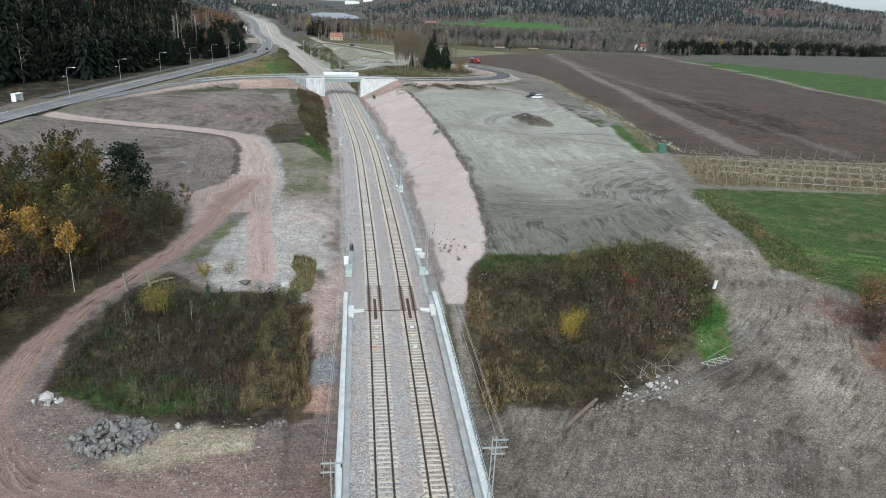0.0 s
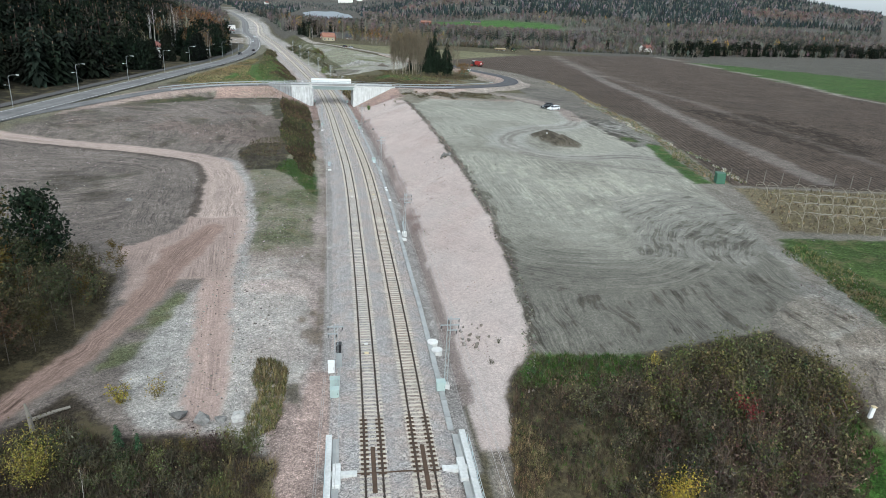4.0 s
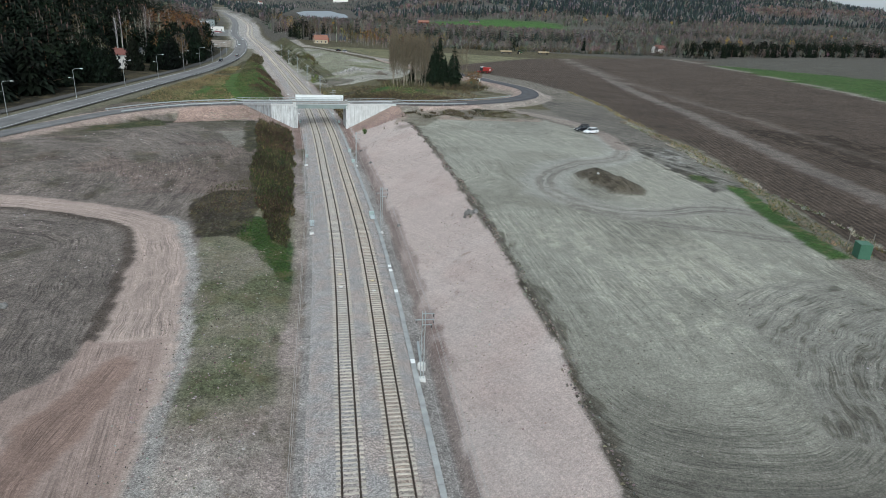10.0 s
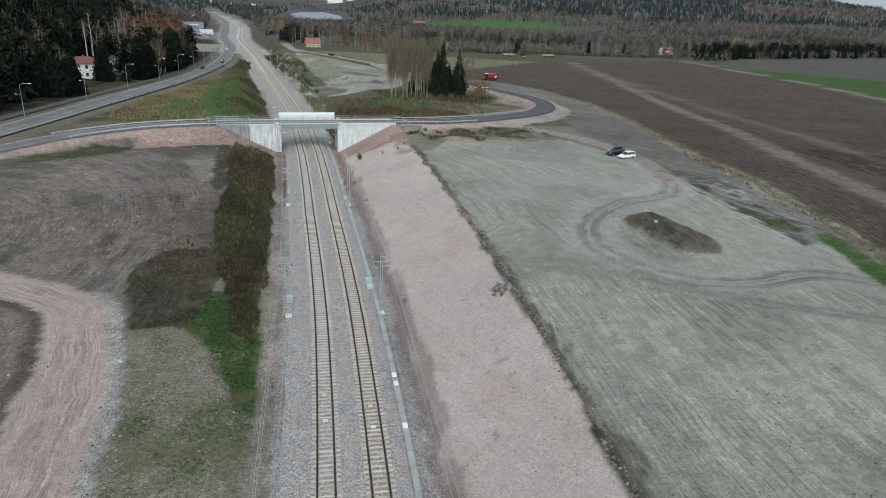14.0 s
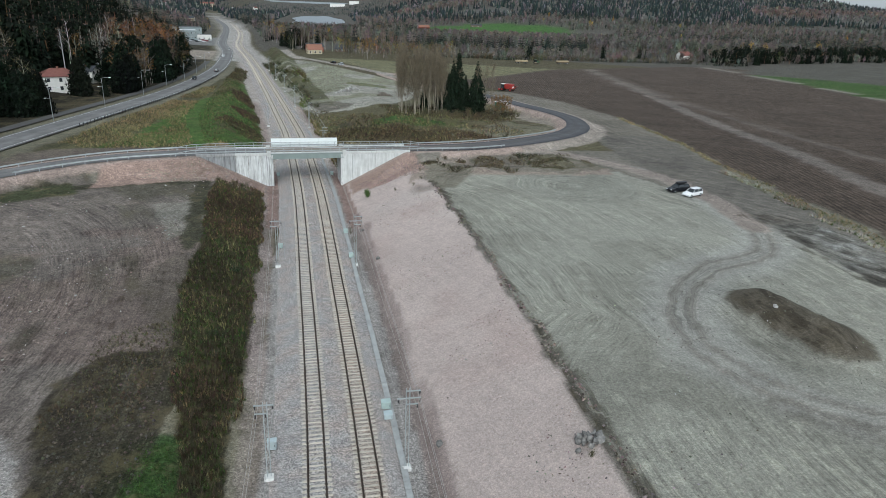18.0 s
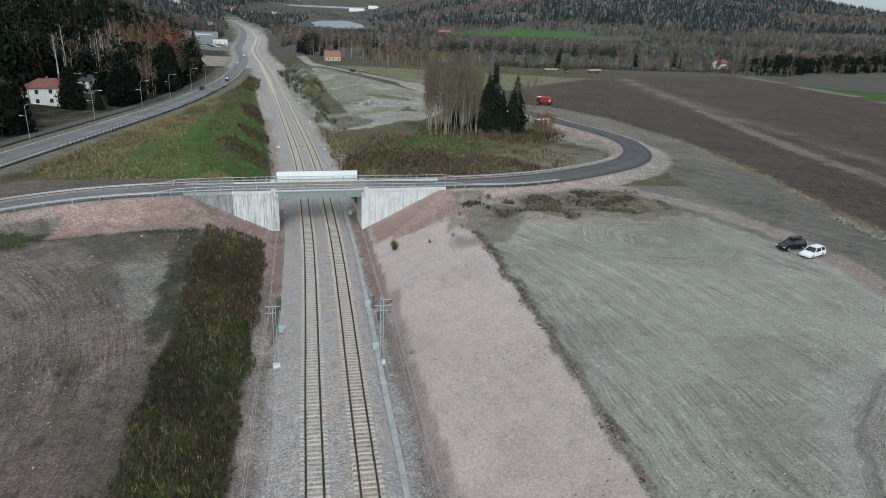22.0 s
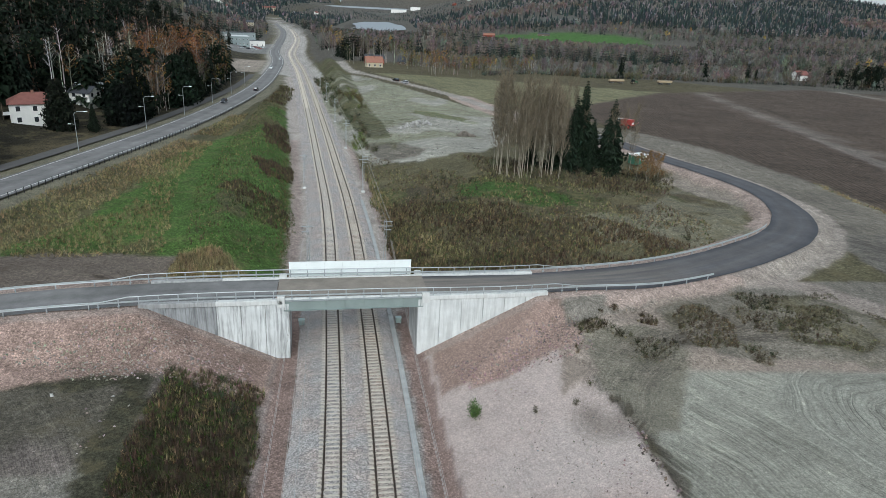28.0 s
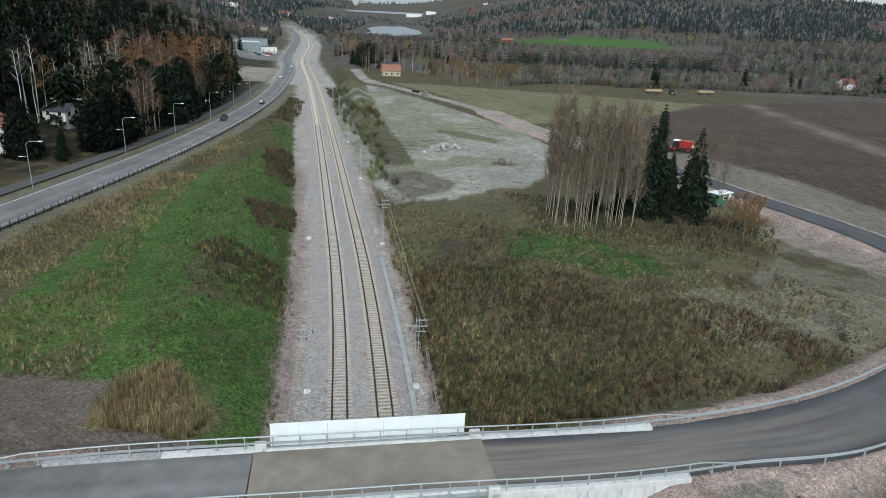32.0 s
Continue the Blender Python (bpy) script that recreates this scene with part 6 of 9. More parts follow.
def spots(n, poly, kinds, size, rng, keep=None):
    """n places inside a polygon on the ground."""
    p = np.array(poly)
    out = np.zeros((0, 2))
    while len(out) < n:
        q = rng.uniform(p.min(0), p.max(0), (n * 2, 2))
        q = q[inside(q[:, 0] + 1.4 * wild(q[:, 0], q[:, 1], 4.5, 41), q[:, 1] + 1.4 * wild(q[:, 0], q[:, 1], 4.5, 43), poly)]
        if keep is not None and len(q):
            q = q[keep(q[:, 0], q[:, 1])]
        if not len(q) and len(out) == 0 and n > 1e7:
            break
        out = np.concatenate([out, q])
    out = out[:n]
    z = ground_at(out[:, 0], out[:, 1])
    s = rng.uniform(size[0], size[1], n)
    return np.stack([out[:, 0], out[:, 1], z - 0.1, s, rng.uniform(0, 6.3, n), rng.choice(kinds, n)], 1)


# --- woods: kinds at unit height 1 m times scale ---
K = []
for i in range(3):
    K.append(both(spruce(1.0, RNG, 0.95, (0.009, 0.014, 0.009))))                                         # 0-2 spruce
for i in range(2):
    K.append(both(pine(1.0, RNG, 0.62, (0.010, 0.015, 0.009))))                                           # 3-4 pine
for leaf, dens in (((0.085, 0.052, 0.034), 0.3), ((0.150, 0.074, 0.032), 1.5), ((0.19, 0.090, 0.030), 1.6), ((0.070, 0.058, 0.030), 1.0), ((0.080, 0.056, 0.043), 0.25)):
    K.append(both(broadleaf(1.0, RNG, leaf, dens, (0.34, 0.315, 0.28), 0.24, 0.9)))     # 5-9 broadleaf
K.append(both(broadleaf(1.0, RNG, (0.098, 0.086, 0.070), 0.7, (0.20, 0.185, 0.165), 0.28)))      # 10 grey willow
K.append(both(broadleaf(1.0, RNG, (0.12, 0.075, 0.04), 0.15, (0.58, 0.55, 0.50), 0.15, 0.9, 0.55, 1.25)))     # 11 tall bare birch
K.append(both(broadleaf(1.0, RNG, (0.27, 0.185, 0.040), 2.0, (0.30, 0.28, 0.25), 0.30, 0.9, 0.25)))     # 12 yellow birch
K.append(both(broadleaf(1.0, RNG, (0.082, 0.084, 0.036), 2.2, (0.20, 0.18, 0.15), 0.34, 0.9, 0.12)))     # 13 olive sallow
for i in range(2):
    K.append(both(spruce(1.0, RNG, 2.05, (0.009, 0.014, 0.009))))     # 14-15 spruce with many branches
# Far tints are lightened and greyed: distance haze put into the colour.
FAR = []
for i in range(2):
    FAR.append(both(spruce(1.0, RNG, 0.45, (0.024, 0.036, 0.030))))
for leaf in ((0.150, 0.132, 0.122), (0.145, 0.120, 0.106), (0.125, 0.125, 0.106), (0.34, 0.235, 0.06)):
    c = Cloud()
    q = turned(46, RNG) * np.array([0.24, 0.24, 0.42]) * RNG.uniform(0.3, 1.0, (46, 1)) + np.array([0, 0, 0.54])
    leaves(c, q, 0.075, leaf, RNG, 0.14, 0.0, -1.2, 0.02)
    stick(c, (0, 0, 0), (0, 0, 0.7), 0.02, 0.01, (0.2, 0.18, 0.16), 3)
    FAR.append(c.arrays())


def off_roads(x, y):
    return to_line(x, y, HIGHWAY)[0] > 14


hill_wood = [(-88, 70), (-84, 100), (-82, 140), (-82, 200), (-86, 260), (-97, 330), (-105, 380), (-150, 420), (-230, 560), (-420, 600), (-480, 200), (-420, -60), (-200, -40), (-118, -38), (-104, 0), (-96, 40)]
def wood_keep(x, y):
    h1 = np.hypot((x + 99), (y - 118))
    h2 = np.hypot((x + 104), (y - 165))
    sight = inside(x, y, [(-104, 104), (-96, 126), (-72, 92), (-72, 58), (-84, 66)]) | inside(x, y, [(-101, 142), (-90, 160), (-71, 114), (-71, 84)])
    return off_roads(x, y) & (h1 > 13) & (h2 > 10) & ~sight
front_wood = [(-76, 60), (-74, 140), (-73, 200), (-80, 270), (-96, 350), (-140, 380), (-170, 300), (-172, 40), (-170, -30), (-118, -34), (-100, 0), (-88, 40)]
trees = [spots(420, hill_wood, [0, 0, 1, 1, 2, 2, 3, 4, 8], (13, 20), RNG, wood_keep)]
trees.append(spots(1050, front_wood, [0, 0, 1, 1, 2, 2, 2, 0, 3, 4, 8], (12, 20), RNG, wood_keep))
trees.append(spots(300, [(-75, 140), (-74, 150), (-73, 200), (-80, 270), (-96, 350), (-112, 360), (-104, 200), (-98, 140)], [0, 1, 5, 5, 6, 6, 7, 8, 9, 9], (12, 21), RNG, wood_keep))
trees.append(spots(260, [(-76, 60), (-74, 140), (-73, 200), (-80, 270), (-96, 350), (-100, 350), (-90, 270), (-84, 140), (-88, 60)], [0, 1, 2], (3, 8), RNG, lambda x, y: wood_keep(x, y) & (y < 150)))
trees.append(spots(110, [(-80, 190), (-84, 270), (-98, 340), (-112, 340), (-102, 200)], [6, 6, 7, 7], (15, 21), RNG, wood_keep))
road_edge = [(-73, 130), (-72, 200), (-79, 270), (-93, 345), (-104, 345), (-92, 270), (-83, 200), (-83, 130)]
trees.append(spots(170, road_edge, [5, 6, 6, 8, 9, 13, 12], (7, 13), RNG, wood_keep))
trees.append(spots(150, road_edge, [13, 8, 5, 12], (3, 6), RNG, wood_keep))
trees.append(spots(46, [(-88, 128), (-84, 200), (-92, 250), (-112, 250), (-104, 140)], [11], (17, 23), RNG, wood_keep))
trees.append(spots(26, [(-86, 150), (-82, 215), (-90, 215), (-96, 150)], [11], (14, 19), RNG, wood_keep))
trees = [q[~((q[:, 5] < 3) & (q[:, 0] > -93) & (q[:, 1] > 30) & (q[:, 1] < 215))] for q in trees]
trees.append(spots(30, [(-77, 60), (-74, 130), (-86, 130), (-92, 60)], [14, 15], (9, 15), RNG, wood_keep))
trees.append(spots(40, [(-76, 60), (-74, 130), (-90, 130), (-98, 60)], [5, 8, 9, 11], (9, 16), RNG, wood_keep)[::2])
trees.append(spots(26, [(-73, 130), (-73, 215), (-92, 215), (-90, 130)], [14, 15], (9, 19), RNG, wood_keep))
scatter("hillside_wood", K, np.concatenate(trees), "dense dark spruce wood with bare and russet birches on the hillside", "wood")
# the belt of trees behind the field and the valley beyond
belt = [(128, 372), (200, 398), (290, 400), (345, 378), (420, 425), (640, 520), (950, 640), (950, 760), (640, 660), (300, 520), (140, 470), (40, 470), (30, 400), (90, 378)]
t2 = [spots(480, belt, [0, 10, 10, 5, 6, 8, 10, 13, 13, 9], (7, 12), RNG)]
t2.append(spots(400, [(330, 372), (420, 425), (640, 520), (950, 640), (950, 680), (600, 570), (330, 420)], [0, 1, 2, 2, 1, 3, 4], (9, 15), RNG))
t2.append(spots(140, [(-34, 440), (-52, 560), (-75, 760), (-60, 900), (10, 900), (40, 480), (30, 400), (4, 402)], [5, 10, 8, 9, 9, 3, 12, 13, 0], (6, 12), RNG))
t2.append(spots(120, [(-34, 440), (-24, 395), (-2, 388), (12, 395), (-10, 470), (-40, 600), (-70, 740), (-82, 720)], [5, 10, 8, 9, 9, 12, 13, 0, 11], (10, 17), RNG))
t2.append(spots(130, [(10, 392), (60, 385), (100, 376), (100, 390), (50, 400), (12, 405)], [5, 6, 7, 6, 8, 12, 12, 13], (6, 11), RNG))
t2.append(spots(16, [(12, 322), (30, 322), (48, 322), (60, 335), (40, 345), (15, 340)], [13, 12, 13, 6, 5, 7, 10], (7, 11), RNG))
t2.append(spots(34, [(8, 350), (60, 338), (70, 352), (12, 372)], [13, 12, 5, 6, 8, 10], (5, 10), RNG))
t2.append(spots(120, [(-96, 560), (-100, 420), (-108, 380), (-150, 430), (-260, 640), (-180, 700)], [0, 1, 5, 6, 9], (8, 16), RNG, lambda x, y: (to_line(x, y, HIGHWAY)[0] > 40)))
scatter("valley_trees", K, np.concatenate(t2), "mixed autumn trees along the far side of the field", "wood")
# --- the woods of the valley and of the hills round it ---
CONE = []
# Hill trees carry pale, bluish tints that hold the haze in their colour.
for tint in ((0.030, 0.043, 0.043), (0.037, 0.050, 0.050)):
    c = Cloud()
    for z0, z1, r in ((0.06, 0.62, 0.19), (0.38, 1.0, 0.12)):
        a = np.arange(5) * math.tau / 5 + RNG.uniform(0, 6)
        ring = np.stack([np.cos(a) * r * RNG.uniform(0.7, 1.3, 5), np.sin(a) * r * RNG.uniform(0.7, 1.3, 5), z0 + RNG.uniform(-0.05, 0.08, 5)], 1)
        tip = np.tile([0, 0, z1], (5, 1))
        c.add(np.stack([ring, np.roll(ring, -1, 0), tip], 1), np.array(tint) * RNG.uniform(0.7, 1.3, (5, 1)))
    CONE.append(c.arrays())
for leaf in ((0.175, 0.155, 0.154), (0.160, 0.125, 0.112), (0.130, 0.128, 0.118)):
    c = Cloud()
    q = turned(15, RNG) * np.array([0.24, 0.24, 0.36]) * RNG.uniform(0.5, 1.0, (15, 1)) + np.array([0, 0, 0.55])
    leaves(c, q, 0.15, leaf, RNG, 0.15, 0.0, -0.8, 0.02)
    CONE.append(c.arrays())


def open_view(x, y):
    """The height that the growth reaches: low before the pitch and the lakes."""
    top = np.full(x.shape, 99.0)
    fan = (x > 0.145 * y) & (x < 0.47 * y + 20) & (y > 500) & (y < 1250)
    top = np.where(fan, np.clip((1250 - y) / 26.0, 0, 13), top)
    fan = (np.abs(x + 30) < 95) & (y > 800) & (y < 2300)
    top = np.where(fan, np.clip((1310 - y) / 26.0, 0, 12), top)
    fan = (np.abs(x - 40) < 420) & (y > 2300) & (y < 4750)
    return np.where(fan, np.clip((3050 - y) / 60.0, 0, 7), top)


def valley(n, y0, y1, power):
    y = y0 + (y1 - y0) * RNG.uniform(0, 1, n) ** power
    x = RNG.uniform(-0.36, 0.84, n) * (y + 300)
    hx = np.interp(y, [q[1] for q in HIGHWAY], [q[0] for q in HIGHWAY])
    tx = track_x(y)
    keep = ~((x > hx - 26) & (x < tx + 24) & (y < 2100)) & ~inside(x, y, PITCH) & ~inside(x, y, MEADOW) & (open_view(x, y) > 1.5)
    keep &= ~inside(x, y, [(-220, 520), (-100, 520), (-120, 760), (-240, 760)]) & ~((wild(x, y, 210, 171, 4) > 0.36) & (y > 1200) & (RNG.uniform(0, 1, n) > 0.12))
    keep &= ~inside(x, y, [(-350, 1405), (-262, 1405), (-205, 1080), (-268, 1080)])
    keep &= (np.hypot((x - 60) / 530, (y - 3860) / 830) > 1.0)
    return x[keep], y[keep]


def conifer(x, y):
    return 1.3 * wild(x, y * 1.7, 360, 12) + 0.25 * wild(x, y, 70, 13) + 0.22 * smooth(1200, 2600, y)


vx, vy = valley(10500, 560, 1600, 1.2)
def stands(x, y, size):
    """Grey, russet and olive trees keep together in stands."""
    q = wild(x, y * 1.4, size, 431, 3) + RNG.normal(0, 0.16, len(x))
    return np.where(q > 0.16, 3, np.where(q < -0.16, 4, 2))


mixk = np.where(conifer(vx, vy) > 0.02, RNG.choice([0, 1, 0, 1, 0, 1, 2], len(vx)), np.where(RNG.uniform(0, 1, len(vx)) > 0.9, 0, stands(vx, vy, 130)))
mixk = np.where((wild(vx, vy, 45, 19) > 0.60) & (RNG.uniform(0, 1, len(vx)) > 0.5), 5, mixk)
pl = np.stack([vx, vy, height(vx, vy) - 0.5, np.minimum(RNG.uniform(9, 17, len(vx)), open_view(vx, vy)), RNG.uniform(0, 6.3, len(vx)), mixk], 1)
scrub = spots(1500, belt, [2, 3, 4, 4, 2], (5, 10), RNG)
pl = np.concatenate([pl, scrub, spots(700, [(60, 343), (95, 377), (128, 381), (152, 388), (215, 405), (215, 410), (150, 393), (126, 386), (92, 382), (58, 347)], [4, 0, 4], (2.2, 3.4), RNG), spots(500, [(128, 366), (200, 391), (290, 393), (345, 371), (345, 376), (290, 399), (200, 397), (128, 371)], [4, 0], (2.2, 3.2), RNG)])
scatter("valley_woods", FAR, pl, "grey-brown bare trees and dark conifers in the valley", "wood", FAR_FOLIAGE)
vx, vy = valley(38000, 1550, 4850, 1.15)
mixk = np.where(conifer(vx, vy) > -0.16, RNG.choice([0, 1, 0, 1, 0, 1, 2], len(vx)), np.where(RNG.uniform(0, 1, len(vx)) > 0.88, 0, stands(vx, vy, 260)))
pl = np.stack([vx, vy, height(vx, vy) - 0.5, np.minimum(RNG.uniform(11, 20, len(vx)), open_view(vx, vy)), RNG.uniform(0, 6.3, len(vx)), mixk], 1)
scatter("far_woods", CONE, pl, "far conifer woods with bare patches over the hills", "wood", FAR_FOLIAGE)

# ---------------- grass, thickets and single trees ----------------
def tuft(rng, n, h, lean, width, tint):
    c = Cloud()
    a = rng.uniform(0, 6.3, n)
    r = rng.uniform(0, 0.16, (n, 1))
    base = np.stack([np.cos(a), np.sin(a), np.zeros(n)], 1) * r
    tip = base + np.stack([np.cos(a), np.sin(a), np.zeros(n)], 1) * rng.uniform(0, lean, (n, 1)) + np.array([0, 0, 1]) * rng.uniform(0.5, 1, (n, 1)) * h
    s = np.stack([-np.sin(a), np.cos(a), np.zeros(n)], 1) * width
    c.add(np.stack([base - s, base + s, tip], 1), np.clip(np.array(tint) * rng.uniform(0.7, 1.35, (n, 1)), 0, 1))
    return c.arrays()


T = [tuft(RNG, 9, 1.0, 0.5, 0.034, (0.205, 0.170, 0.088)), tuft(RNG, 9, 1.0, 0.5, 0.032, (0.125, 0.103, 0.058)), tuft(RNG, 8, 0.7, 0.7, 0.055, (0.050, 0.092, 0.021)),
     tuft(RNG, 10, 1.2, 0.4, 0.032, (0.066, 0.051, 0.036)), tuft(RNG, 8, 0.8, 0.7, 0.05, (0.078, 0.088, 0.038)), tuft(RNG, 12, 1.1, 0.55, 0.018, (0.262, 0.212, 0.116)), tuft(RNG, 10, 0.8, 0.6, 0.05, (0.40, 0.40, 0.33))]
right_thicket = [(15, -209), (17, -199), (22, -194.5), (33, -196), (50, -193.5), (53, -200), (51.5, -209), (47, -215), (38, -222), (26, -227.5), (16, -226), (14, -215)]
left_thicket = [(-20, -204), (-13, -203.5), (-8, -205), (-6.5, -213), (-6, -222), (-12, -227.5), (-23, -225.5), (-33, -220.5), (-33.5, -212), (-30, -203), (-26, -199)]
brown_slope = [(-19.5, -15), (-10.8, -13), (-8.8, -40), (-7.3, -62), (-7.0, -82), (-5.9, -110), (-9.2, -107), (-10.9, -95), (-13.9, -85), (-16.2, -67), (-16.4, -53), (-19.0, -30)]
green_patch = [(-14.6, -98), (-10.8, -98), (-9.2, -107), (-6, -111), (-4.6, -123), (-6.5, -122), (-10.2, -112), (-15.2, -104)]
grass = [
    spots(9000, right_thicket, [1, 1, 3, 3, 3, 4, 2], (0.4, 0.9), RNG, lambda x, y: wild(x, y, 4, 341) > -0.45),
    spots(8000, left_thicket, [1, 3, 3, 3, 3, 4], (0.4, 0.9), RNG, lambda x, y: wild(x, y, 4, 342) > -0.45),
    spots(1900, [(14, -227), (14.5, -209), (16.5, -203), (20, -208), (22, -217), (25, -224), (23, -227)], [5, 0, 1, 1, 4], (0.4, 0.95), RNG, lambda x, y: wild(x, y, 4, 489, 4) > -0.1 + 0.06 * (x - 18)),
    spots(2200, [(-13, -227), (-13, -214), (-10, -207), (-6, -207), (-5.5, -224)], [5, 0, 0], (0.8, 1.3), RNG),
    spots(11000, brown_slope, [0, 1, 2, 4, 4, 4, 3, 3, 3, 2], (0.4, 1.0), RNG),
    spots(1700, green_patch, [2, 2, 4], (0.3, 0.6), RNG),
    spots(1500, [(-24, -95), (-15, -94), (-14, -74), (-22, -78)], [1, 3, 4], (0.3, 0.6), RNG),
    spots(7000, [(6, 7), (20, 9.5), (36, 13), (50, 22), (40, 34), (22, 44), (2, 60), (1, 40), (4, 16)], [3, 3, 1, 1, 4, 0], (0.5, 1.1), RNG, lambda x, y: wild(x, y, 9, 53) > -0.2),
    spots(9000, [(6, 7), (20, 9.5), (36, 13), (54, 22), (58, 36), (50, 62), (22, 66), (0, 100), (-6, 112), (-3, 70), (1, 40), (4, 16)], [0, 0, 1, 1, 3, 4, 4, 2, 5], (0.35, 0.85), RNG, lambda x, y: wild(x, y, 7, 52, 4) > -0.2),
    spots(2400, [(5.5, 8), (12, 9), (15, 22), (8, 40), (0, 70), (-4, 90), (-2, 66), (1.5, 40), (4, 16)], [0, 5, 4, 1, 4], (0.6, 1.2), RNG, lambda x, y: wild(x, y, 5, 477, 4) > -0.3),
    spots(1500, [(-14.2, 14), (-12.6, 14), (-16.3, 50), (-24.2, 98), (-26, 98), (-18.5, 50)], [2, 4, 1], (0.35, 0.8), RNG),
    spots(2500, [(22, 60), (60, 54), (69, 78), (40, 84), (20, 90)], [0, 1, 3, 3, 4], (0.5, 1.0), RNG),
    spots(7500, [(-27, 15), (-15.5, 20), (-19, 60), (-28, 110), (-40, 190), (-46, 188), (-42, 120), (-36, 60)], [2, 2, 4, 4, 2, 0, 3], (0.3, 0.75), RNG),
    spots(1200, [(-30, 51), (-27, 54), (-18.5, 54), (-15.8, 38), (-20, 36), (-25, 41)], [3, 3, 1, 4, 4, 0], (0.5, 1.1), RNG, lambda x, y: wild(x, y, 3, 478) > -0.3),
    spots(800, [(-29, 76), (-22.5, 88), (-19.5, 72), (-24.5, 67)], [3, 3, 1, 4], (0.6, 1.2), RNG, lambda x, y: wild(x, y, 3, 479) > -0.35),
    spots(900, [(-35.5, 128), (-30.5, 142), (-24.4, 104), (-30, 100)], [3, 3, 4, 1], (0.6, 1.3), RNG, lambda x, y: wild(x, y, 4, 480) > -0.35),
    spots(900, [(-46, 187), (-52, 270), (-46, 270), (-40, 209), (-41, 190)], [3, 1, 4, 1], (0.7, 1.6), RNG),
    spots(8500, [(-30, 17), (-50, 14), (-62, 18), (-60, 50), (-54, 90), (-52, 150), (-46, 160), (-44, 110), (-40, 60)], [0, 5, 5, 0, 1, 4], (0.45, 1.0), RNG, lambda x, y: (to_line(x, y, HIGHWAY)[0] > 8) & (wild(x, y, 9, 66) > -0.3)),
    spots(1100, [(-27, 8), (-18.5, 7), (-17.5, 13), (-23, 18.5), (-26.5, 16)], [5, 5, 0, 0, 1], (0.7, 1.5), RNG, lambda x, y: wild(x, y, 3.0, 452) > -0.35),
    spots(1500, [(21, -7), (34, -2), (47, 3), (57, 1), (65, -12), (64, -16), (40, -16), (25, -15)], [0, 1, 3, 4, 4], (0.2, 0.5), RNG, lambda x, y: wild(x, y, 6, 382, 4) > 0.3),
    spots(1500, [(34.5, -5), (36.9, -3.0), (41.0, -1.0), (42.2, -6.1), (40.5, -11.7), (35.5, -13.5)], [1, 3, 4, 0, 4], (0.2, 0.5), RNG),
    spots(2200, [(50, 2), (61.7, 3.6), (64, -8), (55, -13), (47, -10.5)], [1, 3, 4, 0, 4], (0.2, 0.5), RNG, lambda x, y: wild(x, y, 4, 484, 4) > -0.15),
    spots(700, [(21, -13), (24, -6), (29, -2), (33, -3.5), (34, -7), (29, -5.5), (24.5, -9)], [1, 3, 4, 0], (0.2, 0.55), RNG, lambda x, y: wild(x, y, 2, 485, 4) > 0.0),
    spots(1000, [(91.2, -14), (90, -40), (87.2, -73), (88.2, -108), (85, -130), (86.6, -130), (89.8, -108), (88.6, -73), (91.4, -40), (92.8, -14)], [6, 6, 0, 2], (0.45, 1.0), RNG, lambda x, y: wild(x, y, 3, 441) > -0.2),
    spots(900, [(94, -28), (95.5, -28), (96, -8), (100.5, 33), (105, 75), (103.5, 75), (98.8, 33), (94.2, -8)], [0, 5, 0, 4], (0.4, 0.9), RNG),
    spots(2600, [(78, -131), (82, -106), (90, -72), (92, -30), (94, -30), (95, -51), (86, -104), (82, -130)], [0, 2, 5, 4], (0.3, 0.75), RNG),
    spots(2600, [(67, -170), (73, -166), (73, -186), (71, -207), (64, -203), (67, -190)], [2, 4, 0, 2], (0.35, 0.8), RNG),
    spots(3200, [(75, -160), (82, -134), (128, -140), (180, -140), (180, -160), (113, -167)], [0, 1, 3, 5], (0.35, 0.9), RNG),
    spots(1400, [(19, -199), (21, -193.5), (34, -195.5), (32, -199)], [2, 2, 4], (0.5, 0.9), RNG),
    spots(700, [(46, -217), (51, -213), (50, -208), (46, -212)], [2], (0.3, 0.5), RNG),
    spots(1100, [(-12, -226), (-23, -225.5), (-33, -221.5), (-31, -218), (-20, -221)], [2, 4, 2], (0.4, 0.8), RNG),
    spots(1000, [(-9, -205), (-6, -203), (-6, -192), (-9.5, -190)], [0, 1, 4], (0.6, 1.1), RNG),
    spots(2600, [(-33, -160), (-38, -172), (-42, -190), (-45, -215), (-60, -215), (-62, -160), (-45, -150)], [1, 3, 4], (0.5, 1.0), RNG),
]
scatter("rough_grass", T, np.concatenate(grass), "tall dry autumn grass, weeds and low green growth", "grass", STRAW)
S = [both(shrub(1.0, RNG, leaf, d)) for leaf, d in (((0.10, 0.085, 0.045), 0.6), ((0.086, 0.074, 0.045), 0.4), ((0.075, 0.085, 0.035), 0.8), ((0.13, 0.112, 0.06), 0.6), ((0.085, 0.070, 0.055), 0.15), ((0.035, 0.050, 0.022), 1.2), ((0.052, 0.046, 0.028), 0.9), ((0.120, 0.112, 0.064), 1.0), ((0.045, 0.036, 0.026), 1.2), ((0.125, 0.118, 0.048), 1.3), ((0.098, 0.072, 0.062), 0.3), ((0.15, 0.19, 0.065), 1.5), ((0.045, 0.090, 0.030), 1.6))]
